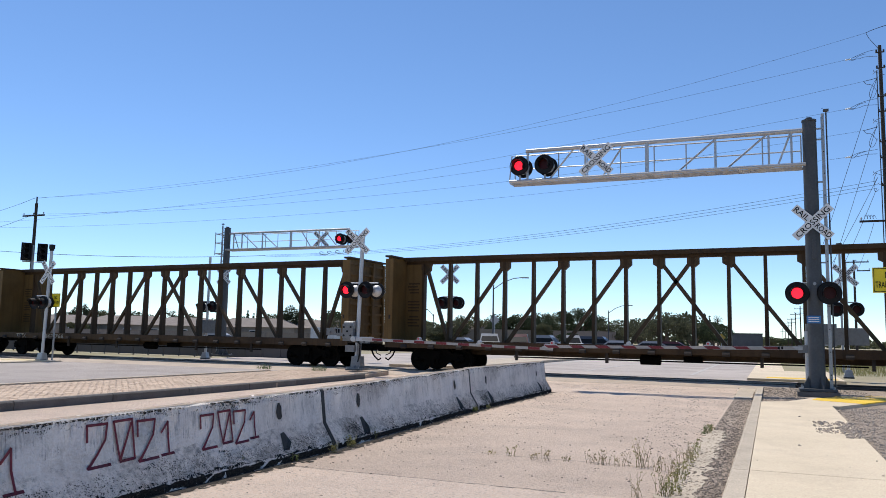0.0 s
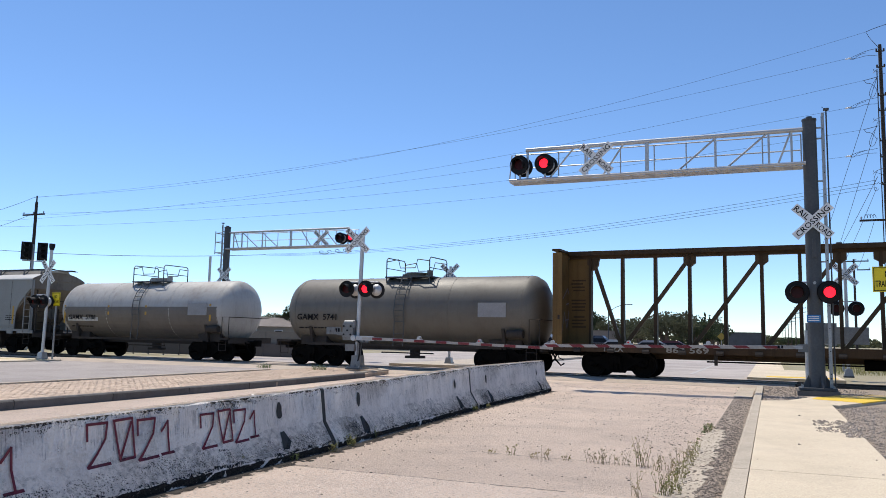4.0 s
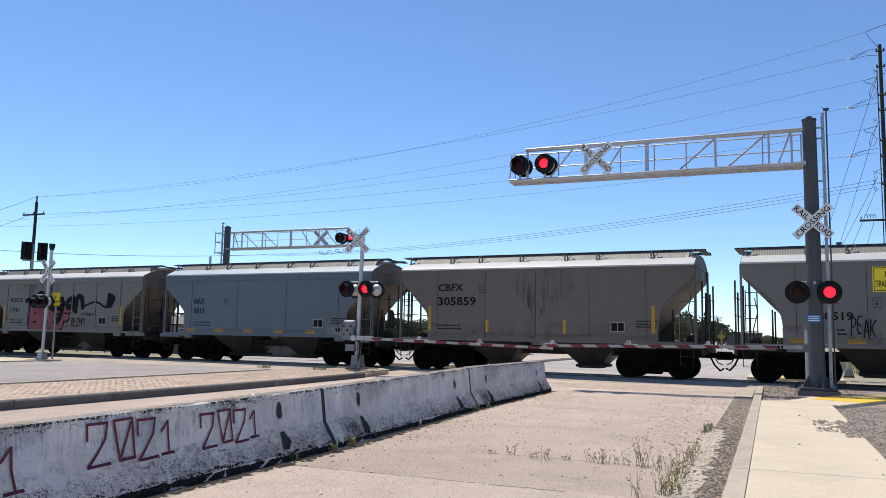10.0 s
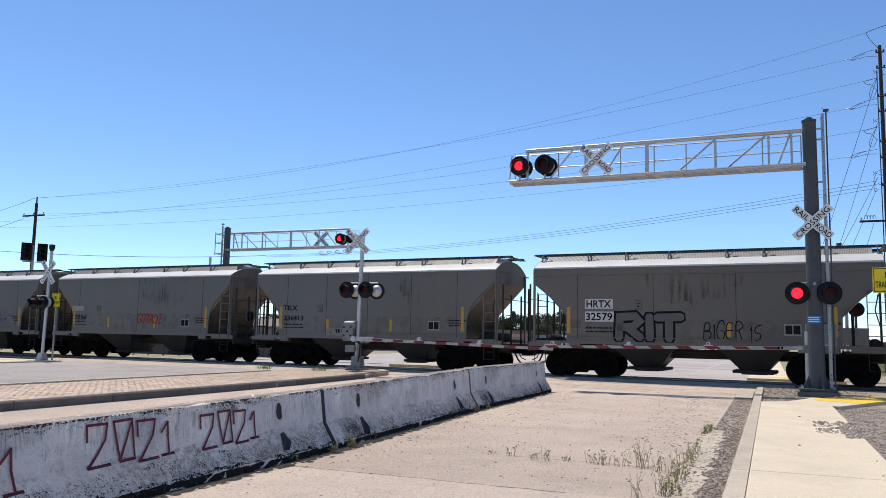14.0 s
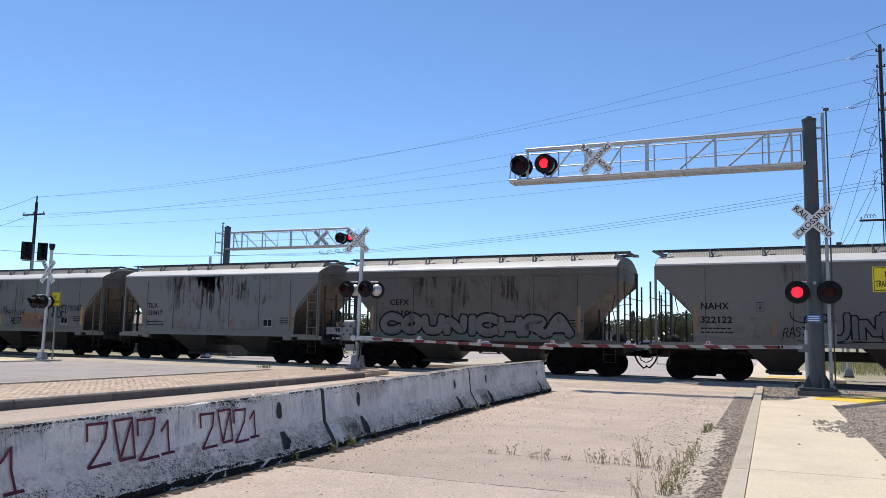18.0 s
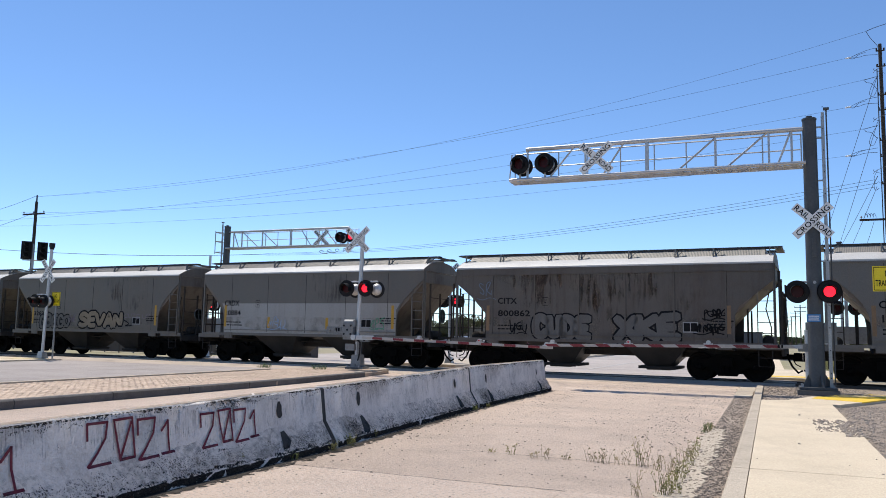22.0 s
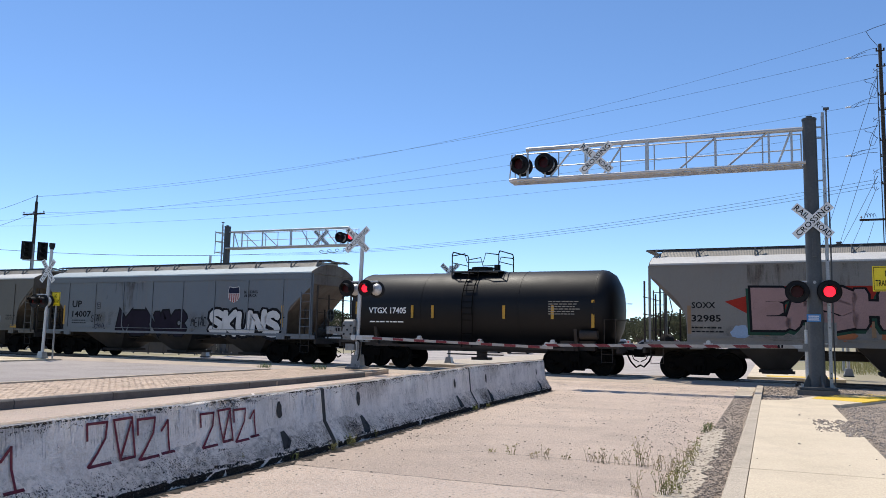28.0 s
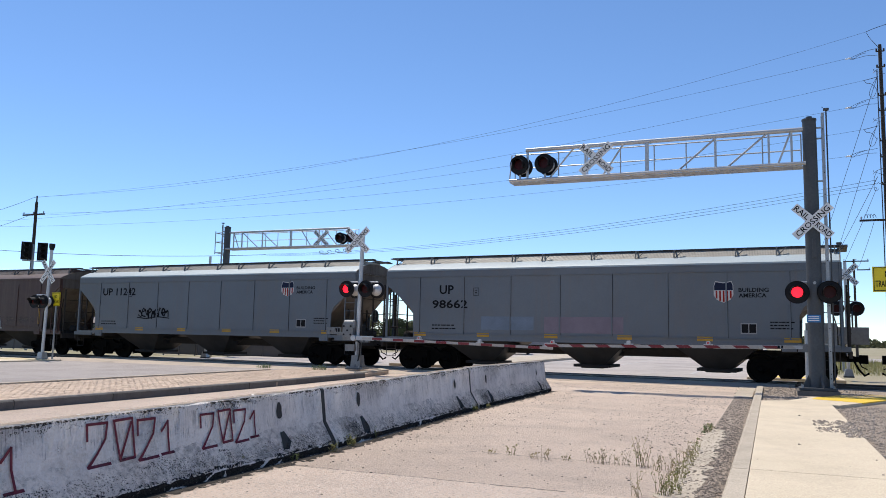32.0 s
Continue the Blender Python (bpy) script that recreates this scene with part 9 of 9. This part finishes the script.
burner(c, "CBEGO", -4.1, 1.46, 2.4, 0.70, "dull", "black", 0.15, 0.035, seed=32, wob=.07, slant=.05)
burner(c, "SEVAN", -1.2, 1.48, 3.2, 0.80, "cream", "black", 0.22, 0.05, seed=33, wob=.05, soft=2)
brush(c, [[(1.95, 1.9), (2.4, 1.7), (2.0, 1.6), (2.5, 1.62)]], "black", .05, "black sprayed arrow")
script(c, "ONE", -1.88, 1.75, 0.55, 0.36, "mauve", .03, 53)
script(c, "CUTE UP", 2.0, 1.98, 1.7, 0.2, "mauve", .025, 54)
c = hopper("grey covered hopper car with a black scrawled tag", -129.38, P_GREY, seams=3, marks=[D("ITFX", -4.28, 2.45, 0.77, 0.24), D("34328", -4.34, 2.03, 0.97, 0.24)], yellow="o")
script(c, "MIAC-SATONEKE", -3.0, 1.64, 3.1, 0.42, "black", .05, 34)
c = hopper("grey covered hopper car with a large white sprayed word", -141.98, P_GREY2, marks=[D("SOXX", -4.48, 2.49, 0.82, 0.22), D("32974", -4.45, 2.04, 1.02, 0.22)])
for i in range(10):
    g = Geo()
    blob(g, -3.3 + i * .5, 1.85 + .2 * math.sin(i * .7), .55, .36 + .04 * i * (9 - i) * .5, random.Random(350 + i), .0005 + .0003 * i)
    put("graffiti", g, SHOP["dark green" if i % 3 else "black"], c, "dark green sprayed background cloud")
burner(c, "AUG", -2.5, 1.39, 3.7, 1.22, "white", "black", 0.30, 0.06, seed=35, slant=.05, wob=.03, soft=1)
script(c, "PAWG", 1.55, 1.92, 1.3, 0.32, "black", .032, 36)
script(c, "MIKE PAST", 2.4, 1.5, 1.5, 0.36, "black", .032, 37)
script(c, "DMER", -3.6, 1.98, 0.9, 0.36, "black", .03, 38)
tag(c, -5.2, 2.9, 1.0, 0.7, "ink", 37)
c = hopper("grey covered hopper car with green sprayed letters", -154.9, P_TAUPE, marks=[D("NAHX", -4.39, 2.4, 0.88, 0.23), D("322139", -4.36, 2.02, 1.02, 0.21)], yellow="o")
burner(c, "BOTS", -2.7, 1.24, 2.8, 1.1, "green", "black", 0.26, 0.07, seed=38, wob=.05, soft=2, low="faded teal")
tag(c, 0.15, 1.75, 0.8, 0.5, "black", 56, 0.035)
c = hopper("pale grey covered hopper car with pink letters on a red arrow", -167.7, P_GREY, marks=[D("SOXX", -4.32, 2.5, 0.76, 0.21), D("32985", -4.33, 2.05, 0.94, 0.23)], yellow="o")
g = Geo()
to = on_side(0.0015)
g.add([to(-3.46, 2.72), to(-2.2, 2.0), to(1.6, 1.9), to(2.1, 2.88), to(1.0, 3.2), to(-1.6, 3.22)], [(0, 1, 2, 3, 4, 5)])
put("graffiti", g, SHOP["red"], c, "dark red sprayed arrow background")
burner(c, "EASH", -2.65, 1.82, 4.3, 1.36, "dusty pink", "black", 0.44, 0.05, seed=239, slant=-.04, wob=.04, soft=0, shade="dark green")
burner(c, "HIZ", 1.75, 1.62, 2.0, 0.55, None, "sky", 0.0, 0.06, seed=40, wob=.05)
for x, m_ in ((-3.0, "sky"), (0.1, "rust"), (1.3, "rust")):
    g = Geo()
    blob(g, x, 1.72, .3, .22, random.Random(int(x * 10) + 90), .001)
    put("graffiti", g, SHOP[m_], c, m_ + " sprayed patch")
tank_car("glossy black tank car with white lettering", -180.34, P_TANKB, half=5.8, r=1.48, zc=2.5, marks=[("VTGX 17405", -4.4, 2.27, 1.73, 0.25)], mark_mat=M_LETTER_W, yellow=[(-5.0, 2.5, .5), (-2.4, 2.35, .5), (-1.5, 2.35, .5), (1.5, 2.35, .5), (3.4, 2.35, .5), (4.9, 2.3, 1.0)])
c = hopper("steel-grey long covered hopper car with dark and white graffiti", -195.77, P_UP, grime=.2, half=8.14, kind="straight", bays=3, ribs=8, marks=[D("UP", -6.36, 2.49, 0.68, 0.34), D("14007", -6.33, 2.01, 1.34, 0.31)])
shield(c, 3.5, 2.70, 0.65, 0.74)
lettering(c, "BUILDING", 4.4, 3.12, 0.75, 0.13)
lettering(c, "AMERICA", 4.4, 2.96, 0.7, 0.13)
burner(c, "MENAC", -3.4, 1.20, 4.7, 1.14, "plum", "black", 0.40, 0.05, seed=41, wob=.02, soft=0)
script(c, "METAC", 1.4, 1.66, 0.9, 0.42, "black", .035, 42)
script(c, "STAY", -5.15, 1.82, 0.75, 0.3, "black", .035, 43)
script(c, "SCHOOL", -5.0, 1.48, 0.9, 0.22, "ink", .028, 44)
burner(c, "SKUNS", 2.4, 1.22, 4.2, 1.18, "white", "black", 0.30, 0.08, seed=243, wob=.05, soft=1, slant=.06)
c = hopper("tan long covered hopper car", -213.34, P_TAN, grime=.1, half=8.14, bays=3, ribs=9, marks=[D("ECNX", -6.26, 2.51, 0.91, 0.25), D("160824", -6.26, 2.14, 1.33, 0.25)], yellow="h")
tag(c, 4.0, 1.6, 1.2, 0.3, "dull", 44, 0.05)
c = hopper("steel-grey long covered hopper car with painted-out patches", -231.55, P_UP, grime=.1, half=8.14, kind="straight", bays=3, ribs=8, marks=[D("UP", -5.77, 3.05, 0.61, 0.35), D("98662", -6.08, 2.5, 1.51, 0.33)], yellow="h")
shield(c, 4.22, 2.7, 0.62, 0.72)
lettering(c, "BUILDING", 5.0, 3.05, 0.92, 0.14)
lettering(c, "AMERICA", 5.0, 2.87, 0.85, 0.14)
put("paint_patch", Geo().add([(-1.7, FACE, 1.62), (1.2, FACE, 1.62), (1.2, FACE, 2.2), (-1.7, FACE, 2.2)], [(0, 1, 2, 3)]), SHOP["mauve"], c, "greyed painted-out patch")
put("paint_patch", Geo().add([(-4.2, FACE, 1.70), (-2.1, FACE, 1.70), (-2.1, FACE, 2.2), (-4.2, FACE, 2.2)], [(0, 1, 2, 3)]), SHOP["steel"], c, "greyed painted-out patch")
c = hopper("steel-grey long covered hopper car with a small black tag", -249.36, P_UP, grime=.1, half=8.14, kind="straight", bays=3, ribs=8, marks=[D("UP 11242", -6.47, 3.1, 2.2, 0.36)], yellow="h")
shield(c, 4.2, 3.0, 0.66, 0.65)
lettering(c, "BUILDING", 5.0, 3.3, 0.95, 0.13)
lettering(c, "AMERICA", 5.0, 3.12, 0.85, 0.13)
tag(c, -4.2, 2.1, 1.9, 0.35, "black", 45, 0.06)
c = hopper("oxide-brown covered hopper car with scrawls", -266.6, P_BROWN, half=7.6, bays=3, ribs=8)
tag(c, -1.0, 1.5, 4.0, 0.9, "white", 46, 0.05)


# ---- all that moves ----
def motions():
    times = [t for t, _ in DRIFT]
    for car, mid, sets, half in TRAIN:
        walk(car, [(t, pose(*along(advance(t) + mid, 0), 0, 0, TRACK_TURN)) for t in times])
        # wheels turn while the car is near the crossing
        t0, t1 = 16 + (-52 - half - mid) / SPEED, 16 + (10 + half - mid) / SPEED
        f0, f1 = max(0, int(t0 * FPS)), min(int(SECONDS * FPS), int(t1 * FPS) + 1)
        for k, ws in enumerate(sets):
            x, y, z = ws.location
            rows = [(f / FPS, pose(x, y, z) @ Matrix.Rotation(advance(f / FPS) / WHEEL_R + k, 4, "Y")) for f in range(f0, f1 + 1)]
            if not rows:
                continue
            if f0 > 0:
                rows.insert(0, (0.0, rows[0][1]))
            if f1 < SECONDS * FPS:
                rows.append((SECONDS, rows[-1][1]))
            walk(ws, rows)
    # red lamps: the lit lens comes forward in its turn and drops back behind the dark one
    period, phase = 1.19025, 0.348
    drops = {"near arm": (0.2, 1.2, 1.4, 12, 17.4, 17.5, 17.6, 17.8, 17.9, 19, 21, 22, 25, 28, 29, 29.2, 32), "island": (1, 2, 8, 11, 13, 14, 17, 18, 18.1, 20, 30), "far arm": (7, 13, 19, 21, 25, 32), "far island": (0, 2, 3), "far west": (0,)}
    for ob, side, blink in LIT:
        dark, ahead = drops.get(blink, ()), 0.06 if blink else 0.0
        x, y, z = ob.location
        rows, last = [], None
        for f in range(0, int(SECONDS * FPS) + 1):
            t = f / FPS
            on = (((t + ahead) / period + phase) % 1 < 0.5) == (side == 0) and not any(abs(t - d) < 0.06 for d in dark)
            if on != last:
                if last is not None:
                    rows.append(((f - 1) / FPS, rows[-1][1]))
                rows.append((t, pose(x, y + (-0.028 if on else 0.05), z)))
                last = on
        rows.append((SECONDS, rows[-1][1]))
        walk(ob, rows)


motions()
